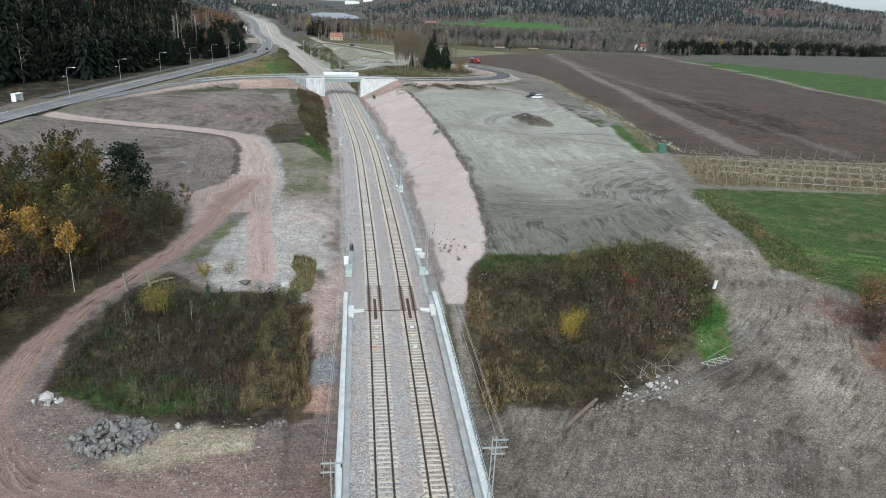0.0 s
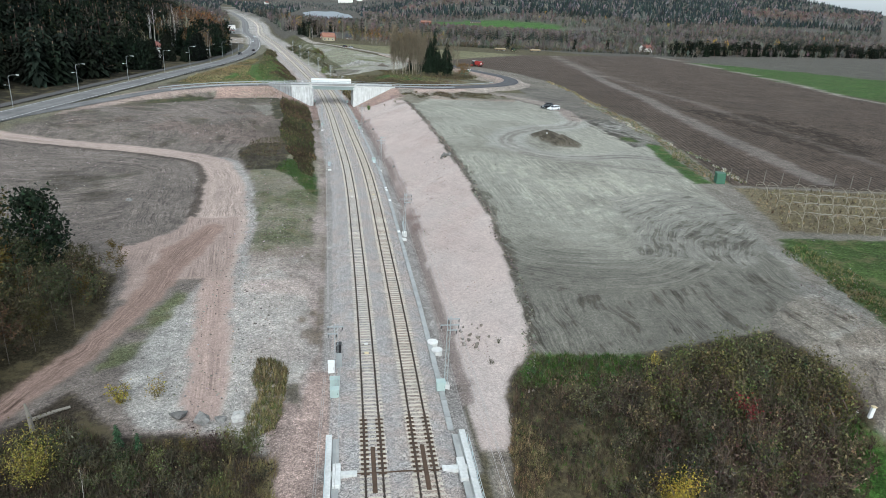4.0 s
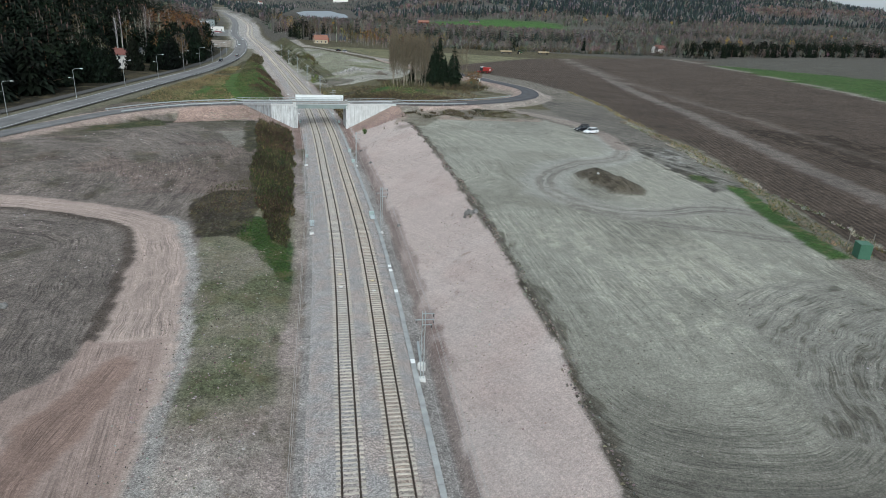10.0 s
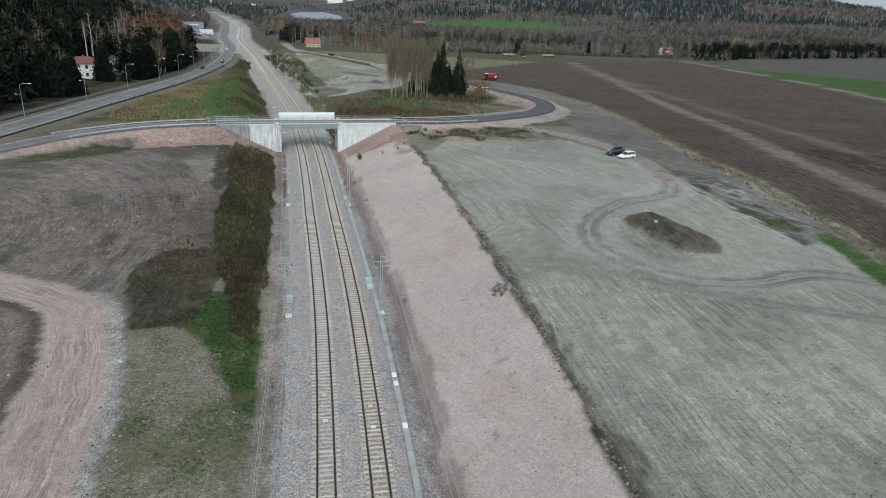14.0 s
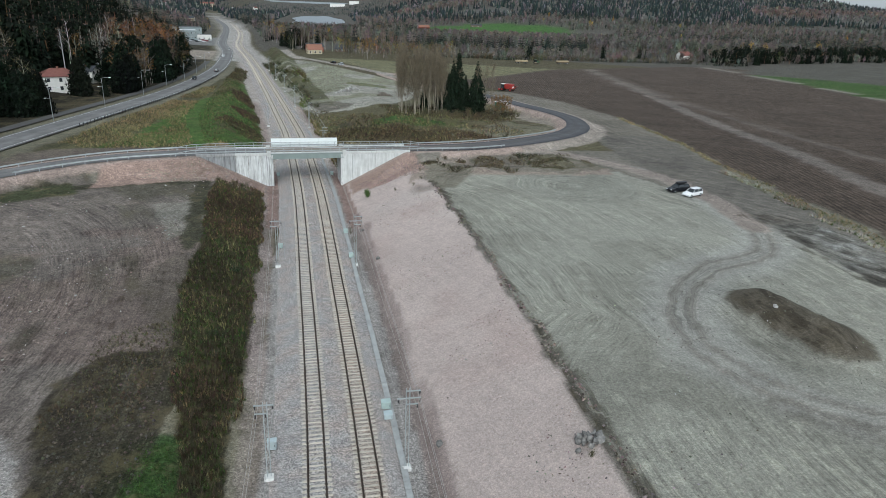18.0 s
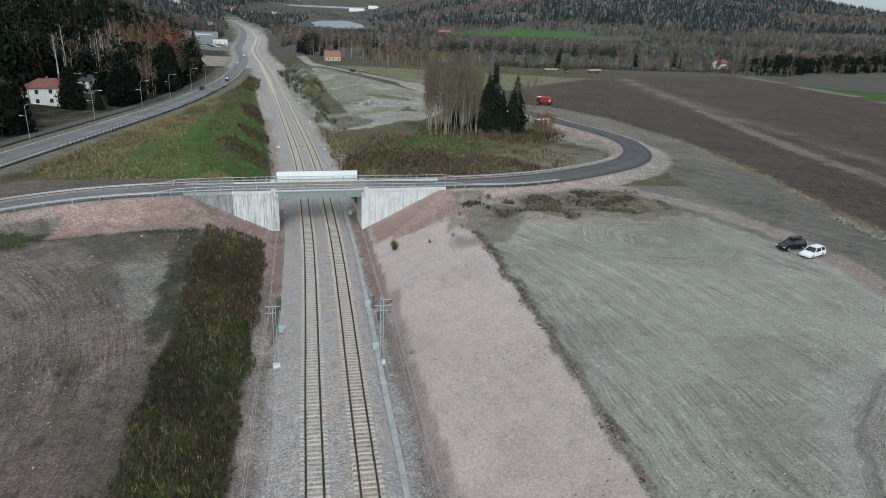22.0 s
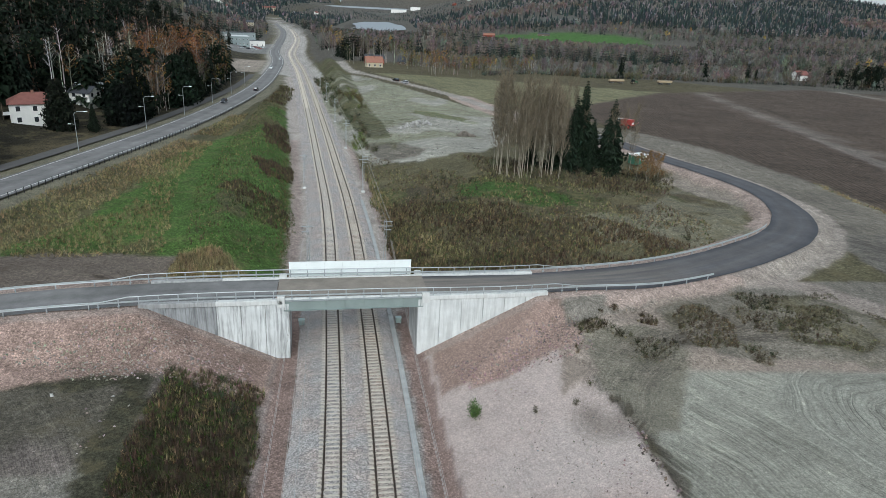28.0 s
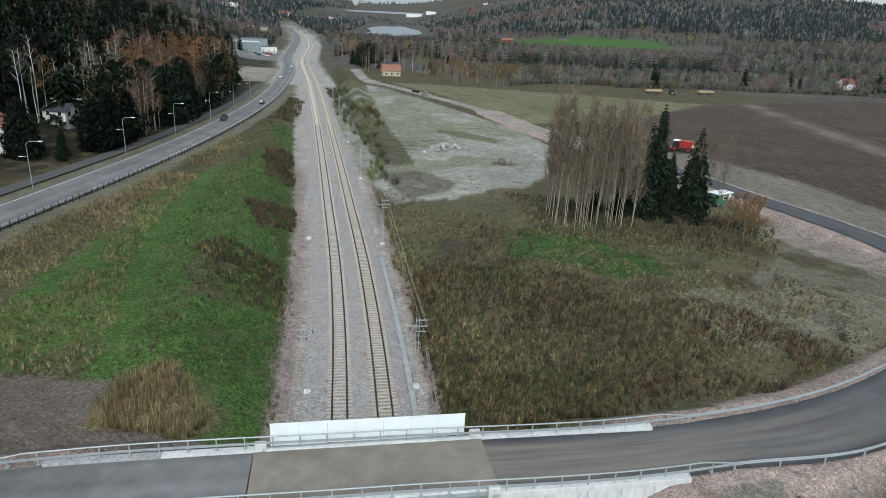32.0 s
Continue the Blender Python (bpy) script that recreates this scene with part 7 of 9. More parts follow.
low = [spots(110, [(21, -7), (34, -2), (47, 3), (57, 1), (65, -12), (64, -16), (40, -16), (25, -15)], [5, 1, 2, 6, 0], (0.35, 0.9), RNG, lambda x, y: wild(x, y, 6, 382, 4) > 0.3),
       spots(120, [(34.5, -5), (36.9, -3.0), (41.0, -1.0), (42.2, -6.1), (40.5, -11.7), (35.5, -13.5)], [1, 0, 2, 6], (0.25, 0.6), RNG),
       spots(150, [(50, 2), (61.7, 3.6), (64, -8), (55, -13), (47, -10.5)], [1, 0, 2, 6], (0.25, 0.6), RNG, lambda x, y: wild(x, y, 4, 484, 4) > 0.05),
       spots(60, [(21, -13), (24, -6), (29, -2), (33, -3.5), (34, -7), (29, -5.5), (24.5, -9)], [1, 6, 2], (0.3, 0.7), RNG, lambda x, y: wild(x, y, 2, 485, 4) > 0.1),
       spots(300, [(22, -201), (33, -199), (50, -196), (52, -205), (46, -214), (38, -220), (28, -222), (22, -212)], [0, 1, 2, 3, 4, 5, 6, 7, 7, 8, 10], (1.0, 3.0), RNG),
       spots(130, [(30, -199), (50, -195), (52, -205), (48, -212), (40, -206), (32, -205)], [9, 9, 7, 2], (1.6, 3.2), RNG),
       spots(90, [(24, -212), (34, -206), (44, -210), (44, -216), (36, -221), (28, -221)], [10, 10, 4, 1], (1.4, 3.0), RNG),
       spots(24, [(-5, 116), (-8.5, 116), (-9.5, 140), (-6, 140)], [11], (0.8, 1.8), RNG),
       spots(40, [(-12, 190), (-7, 190), (-13, 225), (-20, 225)], [11, 9], (1.0, 2.4), RNG),
       spots(260, left_thicket, [1, 2, 4, 5, 6, 6, 8, 8, 10], (0.8, 2.4), RNG),
       spots(90, [(-17, -204), (-9, -204), (-6.5, -213), (-8, -220), (-16, -214)], [2, 9, 0, 3], (0.7, 1.6), RNG),
       spots(170, [(-10.5, -221), (-12, -227.5), (-23, -226), (-33, -222), (-31, -219.5), (-20, -220)], [12, 12, 5], (0.4, 0.9), RNG),
       spots(60, [(18, -198), (21, -193.5), (33, -195.5), (32, -198.5)], [12, 2], (0.5, 1.0), RNG),
       spots(70, brown_slope, [0, 2, 5, 5, 6], (0.6, 1.4), RNG),
       spots(150, [(8, 10), (34, 15), (52, 23), (54, 40), (46, 58), (24, 62), (6, 80)], [6, 5, 1, 1, 4], (0.6, 1.4), RNG),
       spots(150, [(24, 60), (56, 58), (64, 72), (44, 80), (24, 80)], [1, 3, 4, 0, 7], (0.8, 2.2), RNG),
       spots(420, [(-30, -178), (-32, -167), (-36, -176), (-42, -192), (-46, -214), (-66, -214), (-66, -160), (-50, -152)], [0, 1, 1, 2], (1.6, 4.2), RNG, lambda x, y: to_line(x, y, LANE)[0] > 2.6),
       spots(120, [(10, 394), (104, 374), (128, 368), (290, 394), (345, 372), (300, 410), (120, 384), (30, 404)], [0, 1, 2, 3], (3, 5), RNG),
       spots(170, [(-1, 108), (-6, 150), (-18, 220), (-34, 320), (-42, 325), (-25, 222), (-10, 150), (-4, 108)], [2, 5, 5, 0], (0.9, 2.4), RNG)]
scatter("undergrowth", S, np.concatenate(low), "low brown and dull green bushes among the grass", "bush")

# single trees and bushes
G1 = "trees beside the gravel lane"
plant("pine_tree", pine(11.5, RNG, 1.9, (0.015, 0.024, 0.014)), -40.8, -166.2, "dark green pine with a rounded crown and dead lower branches", "tree", G1)
plant("spruce_tree", spruce(7.5, RNG, 1.3, (0.028, 0.042, 0.034)), -51, -184, "dark blue-green spruce among yellow birches", "tree", G1)
for x, y, h, leaf, d, lab in ((-46, -195, 8.5, (0.30, 0.19, 0.04), 1.6, "thin birch with orange-yellow leaves at its top"), (-51, -192, 9.0, (0.30, 0.18, 0.05), 1.6, "thin birch with orange-yellow leaves at its top"),
                              (-55, -186, 8.0, (0.17, 0.16, 0.06), 2.0, "leafy green-yellow birch beside the lane"), (-47, -176, 7.0, (0.20, 0.17, 0.06), 1.8, "leafy green-yellow birch beside the lane"), (-53, -176, 7.5, (0.13, 0.14, 0.055), 2.2, "olive-green goat willow beside the lane"),
                              (-58, -196, 8.5, (0.20, 0.16, 0.05), 2.0, "leafy green-yellow birch beside the lane"), (-46, -186, 6.0, (0.13, 0.12, 0.05), 1.6, "olive-green goat willow beside the lane"), (-38, -176, 5.0, (0.16, 0.11, 0.06), 0.8, "half-bare alder with brown leaves"),
                              (-35, -170, 4.5, (0.15, 0.10, 0.06), 0.6, "half-bare alder with brown leaves"), (-57, -205, 8.0, (0.12, 0.11, 0.05), 1.4, "olive-green goat willow beside the lane"), (-49, -204, 6.0, (0.15, 0.13, 0.05), 1.2, "leafy green-yellow birch beside the lane"),
                              (-42, -184, 6.0, (0.10, 0.09, 0.045), 1.2, "half-bare alder with brown leaves"), (-44, -170, 6.0, (0.12, 0.105, 0.05), 1.4, "half-bare alder with brown leaves")):
    plant("birch_tree", broadleaf(h, RNG, leaf, d * 1.7, (0.42, 0.40, 0.37), 0.30, 1.4, 0.3 if h < 8.4 else 0.5, 0.8, 1.0, 0.02), x, y, lab, "tree", G1)
for i in range(84):
    x, y = RNG.uniform(-72, -31), RNG.uniform(-219, -152)
    if to_line(np.array([x]), np.array([y]), LANE)[0][0] < 3.6 or (y > -166 and x > -48) or x > -29 + 0.0 * y or (x > -38 and y < -208):
        continue
    leaf = ((0.10, 0.085, 0.030), (0.15, 0.125, 0.036), (0.075, 0.085, 0.034), (0.16, 0.115, 0.030))[i % 4]
    plant("alder_tree", broadleaf(RNG.uniform(3.5, 6.5) if x > -40 else RNG.uniform(7, 11.5), RNG, np.array(leaf) * 0.5, 3.2, (0.11, 0.095, 0.08), 0.36, 1.3, 0.1, 0.8, 1.0, 0.021), x, y, "dull green and brown alder beside the lane", "tree", G1)
edge_wood = [(-30.5, -180), (-33, -190), (-36, -199), (-40, -208), (-43, -214), (-53, -214), (-49, -200), (-43, -186), (-38, -174), (-33, -172)]
for i, q in enumerate(spots(46, edge_wood, [0], (4.5, 8.5), RNG, lambda x, y: to_line(x, y, LANE)[0] > 2.9)):
    leaf = ((0.055, 0.050, 0.026), (0.075, 0.062, 0.028), (0.045, 0.050, 0.026), (0.070, 0.045, 0.026))[i % 4]
    plant("alder_tree", broadleaf(float(q[3]), RNG, leaf, 3.4, (0.11, 0.095, 0.08), 0.36, 1.2, 0.08, 0.8, 1.0, 0.022), float(q[0]), float(q[1]), "dull green and brown alder beside the lane", "tree", G1)
for x, y, h in ((-38.3, -200.8, 9.5), (-43.5, -197.5, 10.0), (-45.5, -203, 9.0)):
    plant("birch_tree", broadleaf(h, RNG, (0.30, 0.175, 0.045), 3.0, (0.46, 0.44, 0.40), 0.22, 1.3, 0.6, 0.9, 1.0, 0.018), x, y, "thin birch with orange-yellow leaves at its top", "tree", G1)
G2 = "bushes of the field thicket"
plant("yellow_bush", shrub(4.0, RNG, (0.33, 0.255, 0.045), 26.0, 0.45, 0.02), 27.8, -215.2, "round bush with bright yellow leaves", "bush", G2)
plant("yellow_bush", shrub(1.6, RNG, (0.36, 0.29, 0.06), 2.0, 0.5), 34, -197, "small bush with dull yellow leaves", "bush", G2)
plant("red_bush", shrub(2.6, RNG, (0.17, 0.035, 0.035), 2.4, 0.7), 40, -206, "low bush with dark red leaves", "bush", G2)
plant("green_bush", shrub(1.8, RNG, (0.15, 0.19, 0.06), 2.2, 0.7), 39.5, -210.5, "low bush with pale green leaves", "bush", G2)
plant("yellow_bush", shrub(1.0, RNG, (0.36, 0.28, 0.06), 2.0, 0.5), 36.4, -217.5, "tiny bush with yellow leaves", "bush", G2)
for x, y, h, leaf, d in ((46, -199, 3.4, (0.14, 0.13, 0.06), 1.6), (42, -200, 3.0, (0.13, 0.12, 0.06), 1.5), (49, -203, 2.8, (0.13, 0.115, 0.06), 1.4), (33, -213, 3.2, (0.12, 0.10, 0.085), 0.5), (37, -213, 3.0, (0.11, 0.09, 0.08), 0.4), (44, -209, 2.8, (0.13, 0.11, 0.075), 0.8)):
    plant("willow_bush", shrub(h, RNG, leaf, d, 0.6), x, y, "grey-brown willow bush with sparse leaves", "bush", G2)
G3 = "bushes of the town-side thicket"
plant("yellow_bush", shrub(4.2, RNG, (0.20, 0.175, 0.045), 20.0, 0.5, 0.021), -25.6, -207.5, "bush with green-yellow leaves", "bush", G3)
plant("yellow_bush", shrub(2.4, RNG, (0.27, 0.22, 0.05), 2.0, 0.6), -21.5, -197.5, "bush with green-yellow leaves", "bush", G3)
plant("yellow_bush", shrub(2.0, RNG, (0.25, 0.20, 0.07), 1.4, 0.6), -18.5, -196.5, "thin bush with straw-yellow leaves", "bush", G3)
plant("juniper", spruce(2.6, RNG, 1.0, (0.03, 0.06, 0.03)), -20, -204, "small dark green juniper", "bush", G3)
plant("juniper", spruce(2.2, RNG, 1.0, (0.03, 0.06, 0.03)), -18, -205, "small dark green juniper", "bush", G3)
for x, y, h in ((-29, -210, 3.2), (-21, -210, 3.5), (-24, -214, 3.0), (-19.5, -213, 2.6)):
    plant("sapling", broadleaf(h, RNG, (0.14, 0.11, 0.06), 0.6, (0.40, 0.38, 0.35), 0.25, 0.9), x, y, "thin pale sapling with few leaves", "tree", G3)
for x, y, h, leaf, lab in ((66.0, -222.6, 5.6, (0.11, 0.080, 0.062), "wide grey-twigged bush with few rusty leaves"), (68.6, -218.0, 5.2, (0.17, 0.105, 0.045), "wide bush with rusty yellow leaves"),
                           (69.8, -223.5, 6.2, (0.12, 0.085, 0.062), "wide grey-twigged bush with few rusty leaves"), (71.5, -214.5, 4.6, (0.15, 0.115, 0.05), "wide bush with rusty yellow leaves")):
    plant("roadside_bush", shrub(h, RNG, leaf, 11.0, 0.48, 0.026), x, y, lab, "bush", "bushes at the meadow's edge")
plant("tan_bush", shrub(2.2, RNG, (0.24, 0.17, 0.08), 1.8, 0.6), 67.5, -193, "tan bush at the meadow's edge", "bush", "bushes at the meadow's edge")
# the copse beyond the bridge
G4 = "trees of the copse"
for x, y, h, lab in ((46.4, 77.5, 21.5, "tall dark spruce in the copse"), (51.9, 73.0, 18.0, "tall dark spruce in the copse"), (44.3, 76.5, 18.0, "tall dark spruce in the copse"), (42.6, 74, 14.0, "dark spruce in the copse"),
                     (48.6, 76.0, 13.0, "dark spruce in the copse"), (47.5, 72, 9.0, "half-grown spruce in the copse"), (51.2, 71.5, 7.5, "half-grown spruce in the copse"), (39.5, 75, 11.5, "dark spruce in the copse"), (34.2, 74, 8.5, "half-grown spruce in the copse")):
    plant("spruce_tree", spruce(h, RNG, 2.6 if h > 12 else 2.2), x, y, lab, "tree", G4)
for i in range(54):
    x, y = 24.5 + 16.5 * RNG.uniform(), 64 + 14 * RNG.uniform()
    if i > 43:
        x, y = RNG.uniform(42, 60), RNG.uniform(72, 82)
    h = RNG.uniform(15.5, 21.5) if x < 46 else RNG.uniform(9, 16)
    plant("aspen_tree", broadleaf(h, RNG, (0.20, 0.155, 0.095), 0.0, (0.33, 0.295, 0.235), 0.10, 2.2, 0.2, 0.55, 3.0, 0.013, 1.0, (0.18, 0.148, 0.105)), x, y, "bare pale-stemmed aspen in the copse", "tree", G4, RNG.uniform(0, 360))
for x, y in ((58, 64), (60.5, 66), (57, 68), (62, 68), (60, 70)):
    plant("birch_tree", broadleaf(6.5, RNG, (0.19, 0.115, 0.05), 3.6, (0.3, 0.28, 0.24), 0.36, 1.4, 0.1), x, y, "low birch with russet leaves at the copse's edge", "tree", G4)
# dark spruces beside the villa
for i, (x, y, h) in enumerate(((-75.5, 126, 11), (-77, 130, 12), (-76, 134, 12), (-75.5, 139, 13), (-79, 143, 15), (-76, 148, 12), (-80, 118, 7.5), (-77.5, 112, 7))):
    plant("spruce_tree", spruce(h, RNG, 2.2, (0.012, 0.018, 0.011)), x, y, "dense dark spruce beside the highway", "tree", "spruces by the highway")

# ---------------- along the railway ----------------
WHITE = plain("white_cabinet_paint", (0.78, 0.80, 0.79), 0.5, 0, 0.08)
PALEGREEN = plain("pale_green_cabinet", (0.42, 0.52, 0.50), 0.5, 0.1, 0.12)
STEELBLUE = plain("blue_grey_steel", (0.50, 0.58, 0.60), 0.45, 0.3, 0.12)
BLACK = plain("black_plastic", (0.025, 0.025, 0.028), 0.45, 0, 0.1)
RUST = plain("rusted_plate", (0.10, 0.065, 0.045), 0.8, 0.2, 0.3)
YELLOW = plain("pale_yellow_plate", (0.62, 0.52, 0.33), 0.6, 0, 0.1)
LIDCON = concrete("manhole_concrete", (0.70, 0.70, 0.68), 0.1)


def heading(y):
    """The turn of the line at y, in degrees."""
    return -math.degrees(math.atan(float(track_x(y + 0.5) - track_x(y - 0.5))))


def on_line(y, d, up=0.0):
    """A pose beside the line: d metres to the field side of its middle, turned with it."""
    return pose(float(track_x(y)) + d, y, float(track_z(y)) + up, 0, 0, heading(y))


# cable troughs with single lids
lid = bpy.data.meshes.new("trough_lid")
bm = box(bmesh.new(), -0.29, 0.29, -0.485, 0.485, -0.06, 0.0, 0.012)
bm.to_mesh(lid)
bm.free()
lid.materials.append(TROUGH)
for d, y0, y1 in ((5.35, -204, 62), (-5.05, -250, -186), (-5.05, -58, 14)):
    tr = thing("cable_trough", pose(0, 0, 0), "concrete cable trough with loose lids beside the track", "cable trough", "cable troughs", "structure")
    line = along_track(y0, y1, 2.0, d, -0.52)
    part("channel", sweep(bmesh.new(), line, [(-0.27, -0.2), (0.27, -0.2), (0.27, 0.02), (-0.27, 0.02)]), TROUGH, tr)
    for y in np.arange(y0 + 0.5, y1, 1.0):
        ob = new("lid", lid)
        ob.parent = tr
        ob.matrix_basis = on_line(float(y), d, -0.44 + random.uniform(-0.012, 0.012)) @ pose(random.uniform(-0.015, 0.015), 0, 0, 0, random.uniform(-1, 1), random.uniform(-1.5, 1.5))
# small signal plates between the rails
for y, d, m in ((-215.0, -2.25, YELLOW), (-217.6, -2.25, YELLOW), (-215.2, 2.25, LIDCON), (-217.4, 2.25, YELLOW), (-220.0, -2.25, plain("orange_plate", (0.6, 0.26, 0.16), 0.6)), (-220.2, 2.25, LIDCON),
                (-189.5, -2.25, YELLOW), (-187.3, -2.25, LIDCON), (-126.0, -2.25, LIDCON), (-124.0, 2.25, YELLOW), (-127.5, 2.25, LIDCON), (-121.5, -2.25, YELLOW)):
    b = thing("track_beacon", on_line(y, d, -0.17), "small flat signal beacon between the rails", "signal beacon", "beacons between the rails")
    part("body", box(bmesh.new(), -0.24, 0.24, -0.2, 0.2, 0.0, 0.09, 0.02), m, b)
    part("bracket", box(bmesh.new(), -0.38, 0.38, -0.05, 0.05, -0.05, 0.0), RUST, b)
# white marker plates on the trough
for y in (-119.6, -117.9, -146.5, -127.2):
    b = thing("marker_plate", on_line(y, 5.35, -0.42), "white painted marker plate on the cable trough", "marker", "trough markers")
    part("plate", box(bmesh.new(), -0.25, 0.25, -0.45, 0.45, 0.0, 0.05, 0.01), WHITE, b)


def mast(y, d, arms, tall, lattice=True):
    """A railway mast of two channels with braces, cross-arms and insulators; it stands beside the ballast."""
    ob = thing("railway_mast", on_line(y, d, -0.8), "galvanised lattice railway mast with cross-arms and insulators", "mast", "masts along the railway")
    h = tall + 0.8
    part("footing", box(bmesh.new(), -0.4, 0.4, -0.4, 0.4, -0.3, 0.35, 0.03), LIDCON, ob, "concrete footing")
    for sx in (-0.16, 0.16):
        part("leg", box(bmesh.new(), sx - 0.035, sx + 0.035, -0.06, 0.06, 0.3, h), GALV, ob)
    for i in range(int(h / 0.9)):
        z = 0.5 + i * 0.9
        bm = tube(bmesh.new(), (-0.16, 0.03, z), (0.16, 0.03, z + 0.7), 0.018, 0.018, 4)
        part("brace", bm, GALV, ob)
    for z, x0, x1 in arms:
        a = part("cross_arm", box(bmesh.new(), x0, x1, -0.05, 0.05, h - z - 0.05, h - z + 0.05), GALV, ob)
        for x in (x0 + 0.08, x1 - 0.08):
            bm = bmesh.new()
            for k in range(3):
                tube(bm, (x, 0, h - z - 0.12 - k * 0.13), (x, 0, h - z - 0.05 - k * 0.13), 0.075, 0.05, 7)
            part("insulator", bm, BLACK, a, "dark ribbed insulator")
    return ob


MASTS_R = [(-248.5, 5.9), (-196.0, 6.0), (-150.0, 5.9), (-102.0, 5.6), (-53.0, 5.6), (22.0, 5.9), (70.0, 6.4), (120.0, 6.6), (170.0, 6.8), (225.0, 7.0), (280.0, 7.2)]
MASTS_L = [(-249.5, -6.4), (-196.0, -5.6), (-102.0, -6.3), (-53.0, -6.2), (20.5, -5.6), (72.0, -6.4)]
for y, d in MASTS_R:
    mast(y, d, ((0.3, -0.2, 1.1), (1.0, -0.9, 1.1), (1.6, -0.2, 0.9)), 7.6)
for y, d in MASTS_L:
    mast(y, d, ((0.3, -0.9, 0.7), (1.1, -0.9, 0.1)), 7.0)


def wires(masts, offs, tall, label):
    ob = thing("line_wires", pose(0, 0, 0), label, "wires", "wires along the railway", "structure")
    for dx, dz in offs:
        for (y0, d0), (y1, d1) in zip(masts[:-1], masts[1:]):
            a = Vector((float(track_x(y0)) + d0 + dx, y0, tall - dz + float(track_z(y0))))
            b = Vector((float(track_x(y1)) + d1 + dx, y1, tall - dz + float(track_z(y1))))
            if y1 > 5 and y0 < -5:
                a.z = b.z = 4.4
            pts = []
            for i in range(13):
                f = i / 12
                p = a.lerp(b, f)
                p.z -= 0.35 * 4 * f * (1 - f)
                pts.append(p)
            part("wire", pipe(bmesh.new(), pts, 0.016, 4), CABLE, ob)


wires(MASTS_R, ((1.02, 0.75), (0.9, 0.75), (-0.82, 1.4), (0.82, 2.0)), 7.6, "thin grey wires sagging from mast to mast on the field side")
wires(MASTS_L[:5], ((-0.82, 0.75), (-0.72, 1.5), (0.62, 0.75)), 7.0, "thin grey wires sagging from mast to mast on the town side")


def cabinet(name, m, w, dp, h, material, label, legs=0.25):
    ob = thing(name, m, label, "cabinet", "trackside cabinets")
    for sx in (-w / 2 + 0.06, w / 2 - 0.06):
        for sy in (-dp / 2 + 0.06, dp / 2 - 0.06):
            part("leg", box(bmesh.new(), sx - 0.03, sx + 0.03, sy - 0.03, sy + 0.03, -0.3, legs), GALV, ob)
    body = part("body", box(bmesh.new(), -w / 2, w / 2, -dp / 2, dp / 2, legs, h, 0.02), material, ob)
    part("roof", box(bmesh.new(), -w / 2 - 0.04, w / 2 + 0.04, -dp / 2 - 0.04, dp / 2 + 0.04, h, h + 0.06, 0.015), material, ob)
    door = part("door", box(bmesh.new(), -w / 2 + 0.05, w / 2 - 0.05, -dp / 2 - 0.02, -dp / 2, legs + 0.08, h - 0.06), material, ob)
    part("handle", box(bmesh.new(), w / 2 - 0.16, w / 2 - 0.12, -dp / 2 - 0.05, -dp / 2 - 0.02, (legs + h) / 2 - 0.1, (legs + h) / 2 + 0.1), BLACK, door)
    return ob


cabinet("relay_cabinet", on_line(-192.6, -6.2, -0.85), 0.7, 0.6, 1.5, WHITE, "white metal relay cabinet on legs beside the track")
cabinet("signal_cabinet", on_line(-195.6, -5.8, -0.85), 1.0, 0.7, 1.3, PALEGREEN, "pale green signal cabinet beside the track")
cabinet("signal_cabinet", on_line(-197.4, -5.8, -0.85), 0.9, 0.7, 1.2, PALEGREEN, "pale green signal cabinet beside the track")
cabinet("signal_cabinet", on_line(-197.0, 5.3, -0.75), 0.9, 0.8, 1.25, PALEGREEN, "pale green signal cabinet with a dark door")
cabinet("signal_cabinet", on_line(-92.7, 4.9, -0.7), 0.9, 0.7, 1.0, PALEGREEN, "low pale green cabinet on the cable trough")
cabinet("signal_cabinet", on_line(-94.5, 4.9, -0.7), 0.8, 0.7, 0.8, STEELBLUE, "low blue-grey cabinet on the cable trough")
cabinet("signal_cabinet", on_line(-98.0, -6.2, -0.8), 0.8, 0.6, 1.1, STEELBLUE, "blue-grey cabinet at the mast's foot")
for y, d in ((-45, -5.9), (-50, 5.2), (4, 6.2), (3, -6.1), (-38, 5.3)):
    cabinet("signal_cabinet", on_line(y, d, -0.75), 0.7, 0.6, 0.9, PALEGREEN, "low pale green trackside cabinet")
tr = thing("transformer", on_line(-191.6, -5.35, 1.4), "black finned transformer on the mast's frame", "transformer")
for k in range(7):
    part("fin", box(bmesh.new(), -0.32, 0.32, -0.42 + k * 0.13, -0.36 + k * 0.13, 0.0, 0.9), BLACK, tr)
part("core", box(bmesh.new(), -0.22, 0.22, -0.42, 0.42, 0.05, 1.0, 0.05), BLACK, tr)
part("stand", box(bmesh.new(), -0.3, 0.3, -0.3, 0.3, -2.3, 0.05), GALV, tr)
for y, d in ((-186.9, 5.75), (-188.9, 6.0)):
    b = thing("manhole", on_line(y, d, -0.75), "round pale concrete manhole ring beside the track", "manhole", "manholes beside the track")
    part("ring", tube(bmesh.new(), (0, 0, -0.3), (0, 0, 0.42), 0.62, 0.6, 22), LIDCON, b)
    part("cover", tube(bmesh.new(), (0, 0, 0.42), (0, 0, 0.50), 0.66, 0.64, 22), LIDCON, b, "pale round cover")
